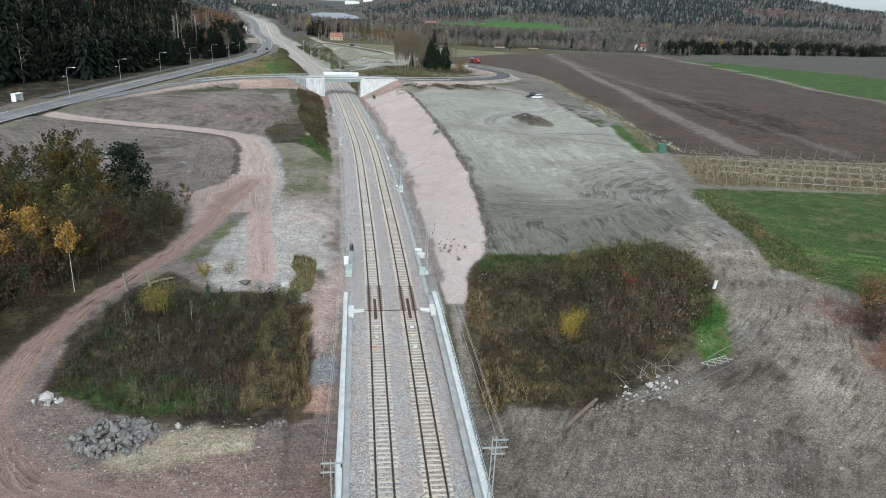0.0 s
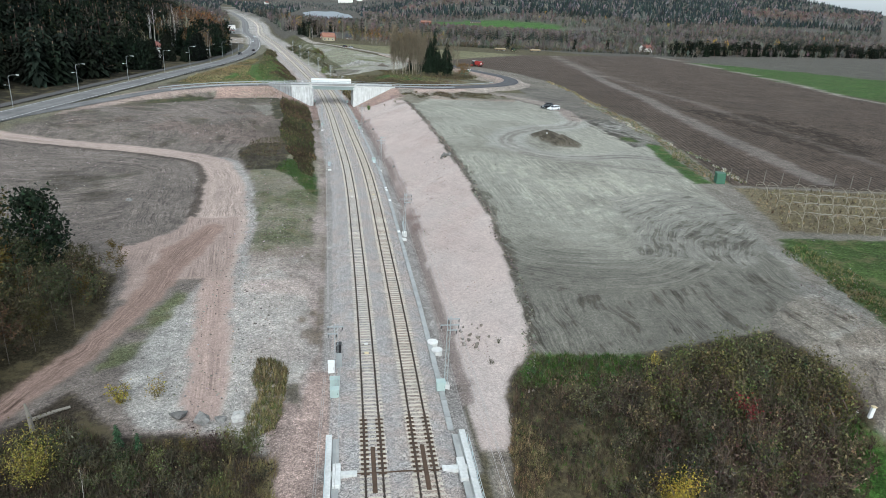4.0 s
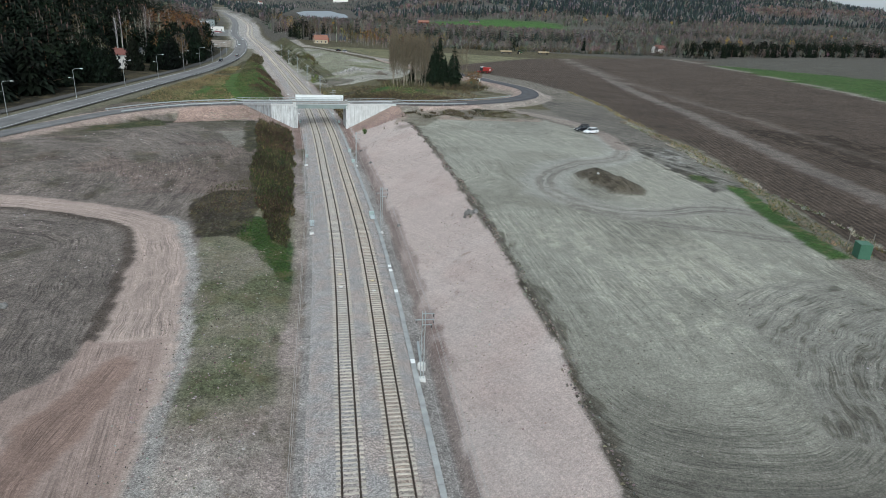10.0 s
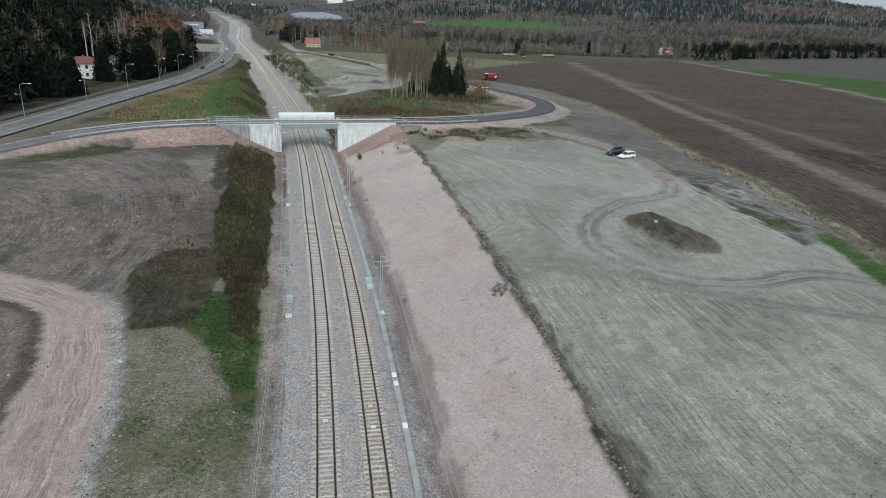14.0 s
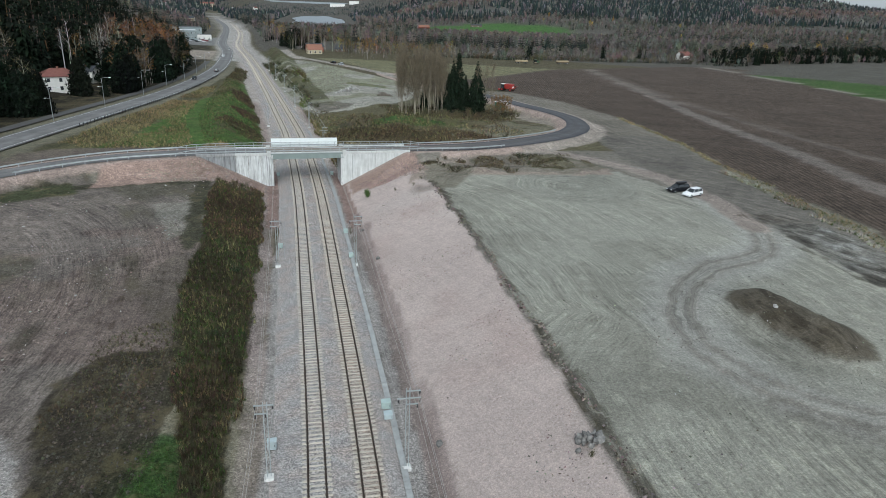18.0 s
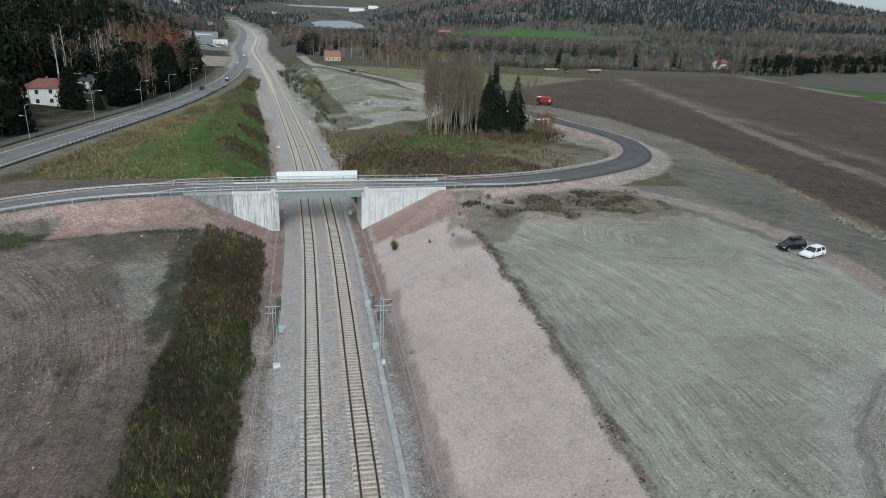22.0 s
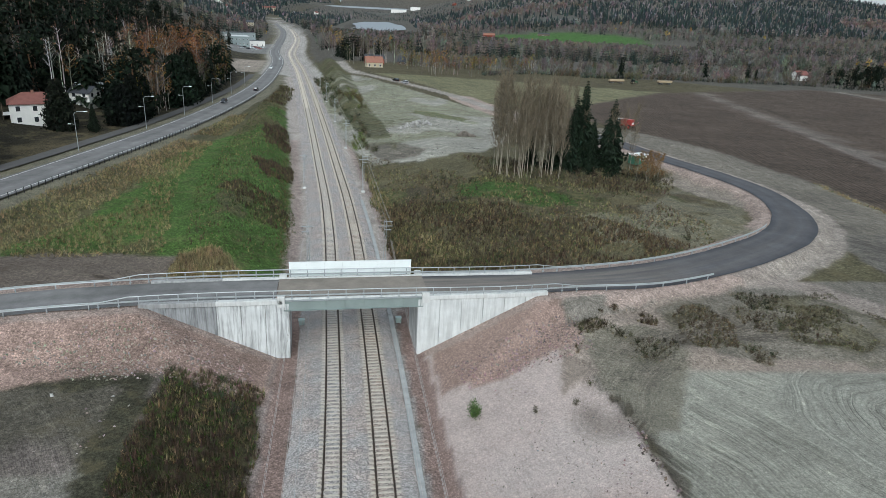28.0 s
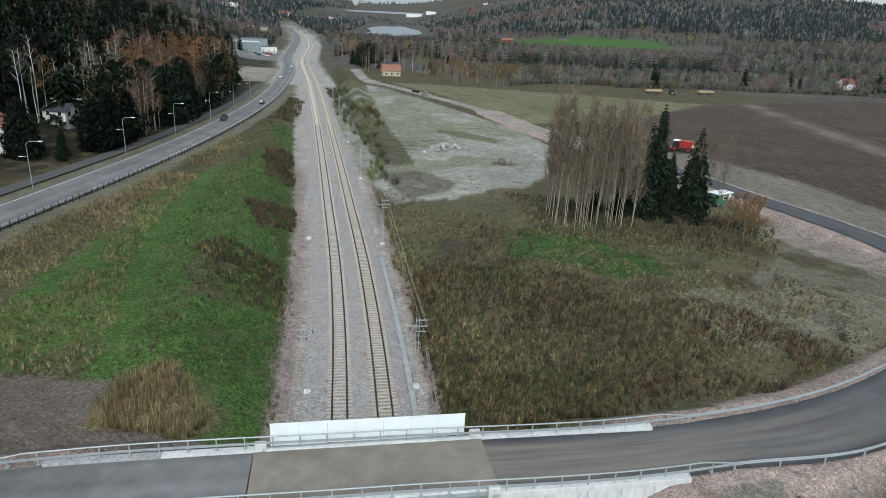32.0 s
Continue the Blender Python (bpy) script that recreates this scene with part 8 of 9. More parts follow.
# a lying steel tube with its foot in the ditch
b = thing("steel_tube", on_line(-147.0, 6.2, -0.6), "pale steel tube on a concrete foot beside the ditch", "tube")
part("tube", tube(bmesh.new(), (0, 0, 0.3), (0.1, 3.6, 0.9), 0.16, 0.16, 10), GALV, b)
part("foot", tube(bmesh.new(), (0, -0.6, -0.3), (0, -0.6, 0.5), 0.5, 0.45, 12), LIDCON, b)

# --- the railway bridge at the start ---
rb = thing("railway_bridge", pose(0, 0, 0), "concrete railway bridge carrying two ballasted tracks", "bridge", kind="structure")
for d in (-6.2, 6.2):
    s = 1 if d > 0 else -1
    line = along_track(-330, -205, 2.5, d, 0.0)
    beam = part("edge_beam", sweep(bmesh.new(), line, [(-0.28, -0.9), (0.28, -0.9), (0.28, 0.22), (-0.28, 0.22)]), BEAM, rb, "pale concrete edge beam")
    part("gutter", sweep(bmesh.new(), along_track(-330, -205, 2.5, d - s * 0.62, -0.3), [(-0.3, -0.1), (0.3, -0.1), (0.3, 0.0), (-0.3, 0.0)]), TROUGH, rb, "grey concrete gutter")
    part("handrail", pipe(bmesh.new(), along_track(-330, -206, 2.5, d + s * 0.2, 1.15), 0.03, 5), STEELBLUE, rb, "blue-grey steel handrail")
    part("handrail", pipe(bmesh.new(), along_track(-330, -206, 2.5, d + s * 0.2, 0.7), 0.022, 5), STEELBLUE, rb, "blue-grey steel handrail")
    for x, y, z in along_track(-262, -206, 2.5, d + s * 0.2, 0.0):
        part("rail_post", box(bmesh.new(), x - 0.03, x + 0.03, y - 0.03, y + 0.03, 0.1, 1.17), STEELBLUE, rb)
    # short cross beam at the movement joint
    c = pose(float(track_x(-210)) + d - s * 1.35, -210, -0.18, 0, 0, heading(-210))
    cb_ = part("joint_beam", box(bmesh.new(), -1.15, 1.15, -0.3, 0.3, -0.3, 0.12, 0.02), BEAM, rb, "pale concrete cross beam at the joint")
    cb_.matrix_basis = c
    cb2 = part("joint_block", box(bmesh.new(), -0.35, 0.35, -1.6, 1.2, -0.3, 0.2, 0.02), BEAM, rb)
    cb2.matrix_basis = pose(float(track_x(-210)) + d - s * 0.75, -210, -0.16, 0, 0, heading(-210))
    part("side_wall", sweep(bmesh.new(), along_track(-330, -211, 3.0, d - s * 0.25, 0.0), [(-0.2, -2.0), (0.2, -2.0), (0.2, -0.5), (-0.2, -0.5)]), CONCRETE, rb)
part("deck", sweep(bmesh.new(), along_track(-330, -211, 3.0, 0.0, 0.0), [(-6.0, -1.9), (6.0, -1.9), (6.0, -0.85), (-6.0, -0.85)]), CONCRETE, rb)
ab_ = part("abutment", box(bmesh.new(), -6.6, 6.6, -213, -211.5, -6.2, -0.9), CONCRETE, rb)
ab_.location.x = float(track_x(-212))
part("joint_plate", box(bmesh.new(), float(track_x(-210)) - 5.0, float(track_x(-210)) + 5.0, -210.08, -209.92, -0.22, -0.185), RUST, rb, "dark steel joint strip across the bed")
for off in (-2.25, 2.25):
    j = thing("rail_expansion_joint", on_line(-206.0, off, 0.0), "dark rusty rail expansion joint with guard rails", "expansion joint", "expansion joints of the tracks")
    for s in (-0.7525, 0.7525):
        part("stock_rail", box(bmesh.new(), s - 0.10, s + 0.10, -4.6, 4.6, -0.15, -0.012), RUST, j)
        for k in range(13):
            part("chair", box(bmesh.new(), s - 0.36, s + 0.36, -4.3 + k * 0.65, -4.1 + k * 0.65, -0.17, -0.10), RUST, j)
    part("middle_plate", box(bmesh.new(), -0.2, 0.2, -6.6, -0.6, -0.17, -0.10, 0.01), RUST, j, "long dark steel plate between the rails")

# ---------------- stones, timber and heaps ----------------
def stone_material(name, a, b):
    n = Nodes(name, 0.9)
    at = n.coords()
    r = n.t.nodes.new("ShaderNodeObjectInfo").outputs["Random"]
    col = n.mix(1.0, n.ramp(n.noise(2.5, 6, at, 0.65), (0.3, a), (0.7, b)), n.ramp(r, (0.0, 0.7), (1.0, 1.2)), "MULTIPLY")
    n.color(col)
    n.bump(n.noise(9, 5, at, 0.7), 0.5, 0.05)
    return n.m


GREYSTONE, PALESTONE = stone_material("grey_granite", (0.095, 0.094, 0.092), (0.27, 0.262, 0.25)), stone_material("pale_block_stone", (0.28, 0.275, 0.26), (0.55, 0.54, 0.52))
BROWNSTONE = stone_material("dirty_brown_stone", (0.12, 0.10, 0.085), (0.26, 0.23, 0.20))
TIMBER = plain("weathered_timber", (0.17, 0.13, 0.10), 0.9, 0, 0.3, 3, 25, 0.4)
GREYWOOD = plain("grey_stripped_wood", (0.20, 0.185, 0.16), 0.9, 0, 0.25, 3, 25, 0.4)


def rock_meshes(material, n=6, seed=3):
    rng = random.Random(seed)
    out = []
    for i in range(n):
        bm = bmesh.new()
        bmesh.ops.create_icosphere(bm, subdivisions=1, radius=0.5)
        sx, sy, sz = rng.uniform(0.8, 1.3), rng.uniform(0.7, 1.1), rng.uniform(0.5, 0.8)
        for v in bm.verts:
            v.co = Vector((v.co.x * sx, v.co.y * sy, v.co.z * sz)) * rng.uniform(0.62, 1.22)
        me = bpy.data.meshes.new("stone")
        bm.to_mesh(me)
        bm.free()
        me.materials.append(material)
        out.append(me)
    return out


ROCKS = {m.name: rock_meshes(m) for m in (GREYSTONE, PALESTONE, BROWNSTONE)}


def heap(name, x, y, rx, ry, h, n, size, material, label, seed, turn=0.0):
    """A heap of separate stones, larger ones first."""
    rng = random.Random(seed)
    ob = thing(name, pose(x, y, place(x, y), 0, 0, turn), label, "stone heap")
    for i in range(n):
        a, r = rng.uniform(0, 6.283), math.sqrt(rng.uniform(0, 1))
        px, py = math.cos(a) * r * rx, math.sin(a) * r * ry
        c, s = math.cos(radians(turn)), math.sin(radians(turn))
        base = place(x + px * c - py * s, y + px * s + py * c) - place(x, y)
        k = rng.uniform(*size) * (1.3 - 0.5 * r)
        st = new("stone", rng.choice(ROCKS[material.name]))
        st.parent = ob
        st.matrix_basis = pose(px, py, base + rng.uniform(0, 1) * h * (1 - r * r) + 0.12 * k, rng.uniform(0, 360), rng.uniform(0, 360), rng.uniform(0, 360)) @ Matrix.Diagonal((k, k, k, 1))
    return ob


def boulder(x, y, k, material, label, seed, flat=1.0):
    rng = random.Random(seed)
    ob = new("boulder", rng.choice(ROCKS[material.name]))
    ob.matrix_basis = pose(x, y, place(x, y) + 0.18 * k * flat, rng.uniform(-20, 20), rng.uniform(-20, 20), rng.uniform(0, 360)) @ Matrix.Diagonal((k, k, k * flat, 1))
    return tagged(ob, label, "boulder", "boulders on the ground")


heap("stone_heap", -24.9, -229.3, 4.4, 2.9, 0.9, 230, (0.35, 1.05), GREYSTONE, "heap of grey broken blasted rocks on bare earth", 5)
heap("stone_heap", -8.6, -229.0, 2.0, 1.2, 0.2, 45, (0.2, 0.5), GREYSTONE, "scatter of small grey stones beside the embankment", 6)
heap("stone_heap", 10.5, 142.0, 5.5, 4.0, 1.6, 130, (0.4, 1.1), PALESTONE, "heap of pale broken stone on the work yard", 7)
heap("stone_heap", 24.5, 121.0, 2.8, 2.2, 1.4, 70, (0.4, 1.1), BROWNSTONE, "heap of dark stumps and stones on the work yard", 8)
heap("stone_heap", 35.0, -225.8, 4.8, 2.2, 0.4, 60, (0.15, 0.6), PALESTONE, "scatter of pale demolition blocks and stones under the bushes", 9)
heap("stone_heap", 28.5, -229.0, 3.6, 1.6, 0.3, 60, (0.2, 0.6), BROWNSTONE, "scatter of brown stones below the thicket", 10)
heap("stone_heap", -33.6, -223.5, 1.6, 0.9, 0.2, 14, (0.3, 0.9), PALESTONE, "few pale boulders at the thicket's edge", 12)
heap("stone_heap", 24.3, -106.5, 1.4, 1.1, 0.6, 26, (0.35, 1.0), GREYSTONE, "clump of stones and turf on the cutting's edge", 13)
heap("stone_heap", 15.5, -187.0, 2.2, 3.6, 0.1, 16, (0.3, 0.8), BROWNSTONE, "scattered clods on the gravel slope", 14)
for x, y, k, m, l, fl in ((-33.6, -223.2, 1.9, PALESTONE, "pale upright boulder beside the lane", 1.2), (-18.9, -228.4, 0.9, PALESTONE, "pale stone on the low ground", 1), (-38.9, -131, 1.5, GREYSTONE, "pale stone on the bare field", 0.6), (10.4, -51.6, 0.9, GREYSTONE, "dark stone in the ditch", 1),
                          (8.6, -36.3, 0.9, GREYSTONE, "dark stone in the ditch", 1), (12.9, -99.5, 0.8, GREYSTONE, "dark stone on the slope", 1), (-15.6, -200.3, 2.0, GREYSTONE, "grey boulder at the road's broken end", 0.7), (-13.4, -201.0, 2.2, GREYSTONE, "grey boulder at the road's broken end", 0.6),
                          (-11.6, -201.2, 1.5, GREYSTONE, "grey boulder at the road's broken end", 0.7), (-10.0, -201.0, 1.6, PALESTONE, "pale boulder at the road's broken end", 0.8), (54.5, -87, 0.8, PALESTONE, "white stone on the earth mound", 0.8)):
    boulder(x, y, k, m, l, int(x * 7 + y), fl)
rng = random.Random(77)
for i in range(60):
    x, y = rng.uniform(40, 78), rng.uniform(-250, -205)
    boulder(x, y, rng.uniform(0.2, 0.55), rng.choice((PALESTONE, BROWNSTONE, BROWNSTONE)), "small loose stone on the muddy track", 100 + i, 0.7)
for i in range(40):
    x, y = rng.uniform(-36, -8), rng.uniform(-237, -227)
    boulder(x, y, rng.uniform(0.2, 0.5), rng.choice((GREYSTONE, BROWNSTONE)), "small loose stone on the low ground", 200 + i, 0.7)
for i in range(40):
    x, y = rng.uniform(-70, -22), rng.uniform(-80, -15)
    boulder(x, y, rng.uniform(0.2, 0.5), rng.choice((PALESTONE, BROWNSTONE)), "small loose stone on the bare field", 300 + i, 0.7)


PIPEGREY = plain("dull_blue_grey_pipe", (0.13, 0.145, 0.16), 0.6)


def log(x0, y0, x1, y1, r, material, label, lift=0.1, tilt=0.0):
    a, b = Vector((x0, y0, place(x0, y0) + r + lift)), Vector((x1, y1, place(x1, y1) + r + lift + tilt))
    m = a.lerp(b, 0.5) + Vector((0.05, 0.08, 0.04))
    ob = part("log", tube(tube(bmesh.new(), a, m, r, r * 0.9, 8), m, b, r * 0.9, r * 0.7, 8), material)
    return tagged(ob, label, "log", "timber beside the thicket")


log(22.3, -231.6, 27.6, -227.0, 0.28, TIMBER, "heavy dark log lying on the mud", 0.0)
log(30.5, -228.2, 34.8, -226.6, 0.12, GREYWOOD, "thin grey pole on the debris heap")
log(33.5, -228.0, 40.5, -226.2, 0.07, GREYWOOD, "long grey pole on the debris heap", 0.3)
log(38.2, -226.2, 42.0, -222.0, 0.07, GREYWOOD, "thin grey pole lying over the debris", 0.3)
log(39.5, -226.3, 46.0, -223.8, 0.07, PIPEGREY, "long blue-grey pipe lying on the ground", 0.15)
log(34.5, -227.2, 36.3, -226.2, 0.11, GREYSTONE, "pale concrete post on the debris heap", 0.25)
log(36.0, -227.4, 38.2, -226.4, 0.10, GREYSTONE, "pale concrete post on the debris heap", 0.25)
log(44.0, -222.0, 50.0, -219.6, 0.06, GREYWOOD, "long thin pole lying on the mud", 0.05)
for i in range(26):
    x, y, a, l = 32 + 9 * RNG.uniform(), -227.5 + 6 * RNG.uniform(), RNG.uniform(0, 3.14), RNG.uniform(1.0, 3.2)
    log(x, y, x + l * math.cos(a), y + l * math.sin(a), RNG.uniform(0.03, 0.07), GREYWOOD, "bare grey branch on the debris heap", 0.1, RNG.uniform(0, 0.5))
log(-29.0, -199.5, -26.0, -198.0, 0.2, GREYWOOD, "grey fallen trunk beside the lane")
for i, (x, y, h) in enumerate(((-31.5, -200.6, 2.6), (-28.3, -200.9, 2.9))):
    z = place(x, y)
    ob = part("tree_stump", tube(tube(bmesh.new(), (x, y, z - 0.2), (x - 0.1, y, z + h * 0.6), 0.24, 0.2, 9), (x - 0.1, y, z + h * 0.6), (x - 0.3, y + 0.1, z + h), 0.2, 0.1, 9), GREYWOOD)
    tagged(ob, "tall broken grey birch stump beside the lane", "stump", "stumps beside the lane")
PALEWOOD = plain("pale_painted_wood", (0.34, 0.40, 0.32), 0.8, 0, 0.2)
for k in range(4):
    x, y = 43.2 + k * 0.95, -223.3 + k * 0.2
    z = place(x, y)
    t = thing("trestle", pose(x, y, z + 0.1, 0, 0, 20), "pale wooden crossed trestle lying on the grass", "trestle", "trestles on the grass")
    for a in (-1, 1):
        part("leg", tube(bmesh.new(), (-0.42, -0.6 * a, 0), (0.42, 0.6 * a, 0.15), 0.05, 0.05, 5), PALEWOOD, t)
    part("bar", tube(bmesh.new(), (-0.46, 0.6, 0.1), (0.46, 0.6, 0.1), 0.05, 0.05, 5), PALEWOOD, t)
p = thing("marker_post", pose(51.9, -207.9, place(51.9, -207.9), 0, 6, 0), "white plastic marker post in the grass", "post")
part("post", box(bmesh.new(), -0.22, 0.22, -0.15, 0.15, -0.2, 1.15, 0.05), WHITE, p)
part("cap", box(bmesh.new(), -0.25, 0.25, -0.18, 0.18, 1.15, 1.3, 0.03), YELLOW, p)
plant("green_bush", shrub(1.8, RNG, (0.085, 0.14, 0.045), 6.0, 0.5, 0.05), 10.6, -18.5, "small bright green bush on the gravel slope", "bush")
for x, y in ((19.5, -21), (21.5, -19), (16, -20.5), (24, -108), (16.4, -193.5), (18, -190)):
    plant("weed_clump", shrub(0.8, RNG, (0.09, 0.09, 0.045), 1.2, 0.7), x, y, "low dark weed clump on the gravel", "bush", "weeds on the gravel")


# --- loose stones and clods too small to count ---
def pebbles():
    c = []
    for tint in ((0.33, 0.31, 0.29), (0.19, 0.165, 0.145), (0.09, 0.078, 0.066), (0.30, 0.235, 0.215)):
        k = Cloud()
        q = turned(8, RNG) * np.array([0.55, 0.45, 0.32])
        ring = [q[i] for i in np.argsort(np.arctan2(q[:, 1], q[:, 0]))]
        for i in range(8):
            k.add(np.array([(ring[i], ring[(i + 1) % 8], (0.05, 0.0, 0.42))]), tint)
        c.append(k.arrays())
    return c


loose = [
    spots(2600, [(14, -245), (14, -230), (40, -226), (54, -212), (56, -196), (72, -160), (78, -165), (66, -200), (70, -245)], [0, 1, 1, 1, 2, 2], (0.08, 0.34), RNG, lambda x, y: wild(x, y, 6, 351) > 0.12),
    spots(900, [(-40, -226), (-10, -228), (-6, -240), (-40, -240)], [0, 1, 1, 3], (0.12, 0.4), RNG),
    spots(1700, [(-75, -80), (-30, -85), (-20, -60), (-21, -16), (-45, -22), (-80, -50)], [0, 1, 2, 2, 3], (0.12, 0.38), RNG, lambda x, y: wild(x, y, 11, 352) > -0.1),
    spots(1300, [(-70, -150), (-28, -146), (-26, -112), (-34, -98), (-75, -86)], [0, 1, 2, 2], (0.12, 0.36), RNG, lambda x, y: wild(x, y, 11, 353) > 0),
    spots(1500, [(25, -185), (26, -60), (24, -22), (78, -40), (76, -100), (64, -180)], [0, 1, 2, 2], (0.10, 0.3), RNG, lambda x, y: wild(x, y, 14, 354) > 0.1),
    spots(1500, [(19.2, -200), (22.6, -182), (24.9, -150), (25.6, -118), (25.0, -60), (22.2, -25), (23.2, -25), (26.2, -60), (26.8, -118), (26.0, -150), (23.8, -182), (20.2, -200)], [1, 2, 1, 1], (0.12, 0.5), RNG),
    spots(1500, [(11, -195), (19, -192), (23, -150), (24.6, -100), (24, -50), (20, -15), (10, -15), (12, -100), (12.5, -150)], [3, 3, 1, 0], (0.10, 0.30), RNG, lambda x, y: wild(x, y, 12, 355) > 0.0),
    spots(1500, [(-18.5, -196), (-9, -200), (-5.5, -150), (-6.5, -112), (-19, -110), (-18.5, -150)], [0, 1, 3, 2], (0.12, 0.36), RNG),
    spots(900, [(-24, -88), (-20.5, -83), (-13.5, -83), (-12.5, -98), (-14, -105), (-20, -104)], [2], (0.15, 0.45), RNG),
    spots(900, [(-38, -13), (-24, -9), (-13, -9), (-11, -15), (-24, -17)], [3, 3, 1], (0.15, 0.4), RNG),
    spots(900, [(9, -9), (24, -4), (24, -12), (10, -14)], [3, 3, 1], (0.15, 0.4), RNG),
    spots(1600, [(6, 97), (26, 97), (40, 150), (20, 220), (-20, 300), (-12, 140)], [0, 1, 2], (0.15, 0.5), RNG, lambda x, y: wild(x, y, 14, 356) > 0.0),
]
loose = np.concatenate(loose)
loose[:, 2] += 0.1
scatter("loose_stones", pebbles(), loose, "loose stones and clods strewn over the bare ground", "stones", tinted("loose_stone", 0.95, 0.2, 8.0))

# ---------------- buildings, vehicles and fixtures ----------------
def glass(name, c=(0.03, 0.035, 0.04)):
    n = Nodes(name, 0.08)
    n.b.inputs["Specular IOR Level"].default_value = 0.6
    n.color(c)
    return n.m


PANE = glass("dark_window_glass")
WALLWHITE = plain("white_painted_boards", (0.78, 0.77, 0.74), 0.7, 0, 0.1, 0.6, 12)
WALLYELLOW = plain("pale_yellow_boards", (0.48, 0.42, 0.30), 0.7, 0, 0.1, 0.6, 12)
WALLGREY = plain("grey_metal_cladding", (0.27, 0.315, 0.32), 0.6, 0.2, 0.12, 0.5, 8)
WALLRED = plain("falu_red_boards", (0.24, 0.06, 0.04), 0.85, 0, 0.15, 0.8, 12)
ROOFRED = plain("brown_red_roof_tiles", (0.20, 0.085, 0.07), 0.8, 0, 0.2, 0.8, 6)
ROOFORANGE = plain("orange_roof_tiles", (0.29, 0.14, 0.10), 0.8, 0, 0.15, 0.8, 6)
ROOFDARK = plain("dark_roof_sheet", (0.06, 0.065, 0.075), 0.6, 0.1, 0.15, 0.8, 6)
ROOFPALE = plain("pale_roof_sheet", (0.60, 0.62, 0.64), 0.5, 0.2, 0.1, 0.8, 6)
TRIM = plain("white_trim", (0.80, 0.80, 0.78), 0.6, 0, 0.05)


def house(name, x, y, turn, w, d, h, rh, wall, roof, label, storeys=2, bays=3, hip=False, flat=False, z=None, chimney=True, group="houses of the valley"):
    """A house with a pitched or flat roof and its windows; the long side lies along its own x."""
    ob = thing(name, pose(x, y, (place(x, y) if z is None else z) - 0.2, 0, 0, turn), label, "house", group)
    bm = bmesh.new()
    if flat or hip:
        box(bm, -w / 2, w / 2, -d / 2, d / 2, -1.5, h)
    else:
        a = [bm.verts.new((sx * w / 2, sy, zz)) for sx in (-1, 1) for sy, zz in ((-d / 2, -1.5), (d / 2, -1.5), (d / 2, h), (0, h + rh * 0.97), (-d / 2, h))]
        bm.faces.new(a[:5]), bm.faces.new(a[5:][::-1])
        for i in (0, 1, 4):
            j = (i + 1) % 5
            bm.faces.new((a[i], a[j], a[j + 5], a[i + 5]))
        bmesh.ops.recalc_face_normals(bm, faces=bm.faces)
    part("wall", bm, wall, ob)
    o, t = 0.45, 0.14
    if flat:
        r = part("roof", box(bmesh.new(), -w / 2 - 0.15, w / 2 + 0.15, -d / 2 - 0.15, d / 2 + 0.15, h, h + 0.35, 0.03), roof, ob)
    else:
        bm = bmesh.new()
        for s in (-1, 1):
            run = d / 2 + o
            drop = -o * rh / (d / 2)
            k = w / 2 * 0.42 if hip else w / 2 + o
            lo = [(-w / 2 - o, s * run, h + drop), (w / 2 + o, s * run, h + drop)]
            hi = [(k if i else -k, 0, h + rh) for i in (1, 0)]
            q = [Vector(c) for c in (*lo, *hi)]
            up = Vector((0, 0, t))
            v = [bm.verts.new(c) for c in q] + [bm.verts.new(c + up) for c in q]
            for f in ((0, 1, 2, 3), (4, 5, 6, 7), (0, 1, 5, 4), (1, 2, 6, 5), (2, 3, 7, 6), (3, 0, 4, 7)):
                bm.faces.new([v[i] for i in f])
            if hip:
                g = [Vector(c) for c in ((s * (w / 2 + o), -run, h + drop), (s * (w / 2 + o), run, h + drop), (s * k, 0, h + rh))]
                v = [bm.verts.new(c + up) for c in g]
                bm.faces.new(v)
        bmesh.ops.recalc_face_normals(bm, faces=bm.faces)
        r = part("roof", bm, roof, ob)
        if chimney:
            part("chimney", box(bmesh.new(), -0.35, 0.35, -0.8, -0.2, h + rh * 0.6, h + rh + 0.7), plain_chimney, r)
    for side in (-1, 1):
        for st in range(storeys):
            z0 = 0.9 + st * (h / storeys)
            for b in range(bays):
                cx = -w / 2 + w * (b + 0.5) / bays
                win = part("window", box(bmesh.new(), cx - 0.62, cx + 0.62, min(side * d / 2, side * (d / 2 + 0.05)), max(side * d / 2, side * (d / 2 + 0.05)), z0 - 0.08, z0 + 1.38), TRIM, ob)
                part("pane", box(bmesh.new(), cx - 0.5, cx + 0.5, min(side * (d / 2 + 0.05), side * (d / 2 + 0.07)), max(side * (d / 2 + 0.05), side * (d / 2 + 0.07)), z0, z0 + 1.3), PANE, win)
            for b in range(2):
                cy = -d / 4 + d / 2 * b
                win = part("window", box(bmesh.new(), min(side * w / 2, side * (w / 2 + 0.05)), max(side * w / 2, side * (w / 2 + 0.05)), cy - 0.62, cy + 0.62, z0 - 0.08, z0 + 1.38), TRIM, ob)
                part("pane", box(bmesh.new(), min(side * (w / 2 + 0.05), side * (w / 2 + 0.07)), max(side * (w / 2 + 0.05), side * (w / 2 + 0.07)), cy - 0.5, cy + 0.5, z0, z0 + 1.3), PANE, win)
    return ob


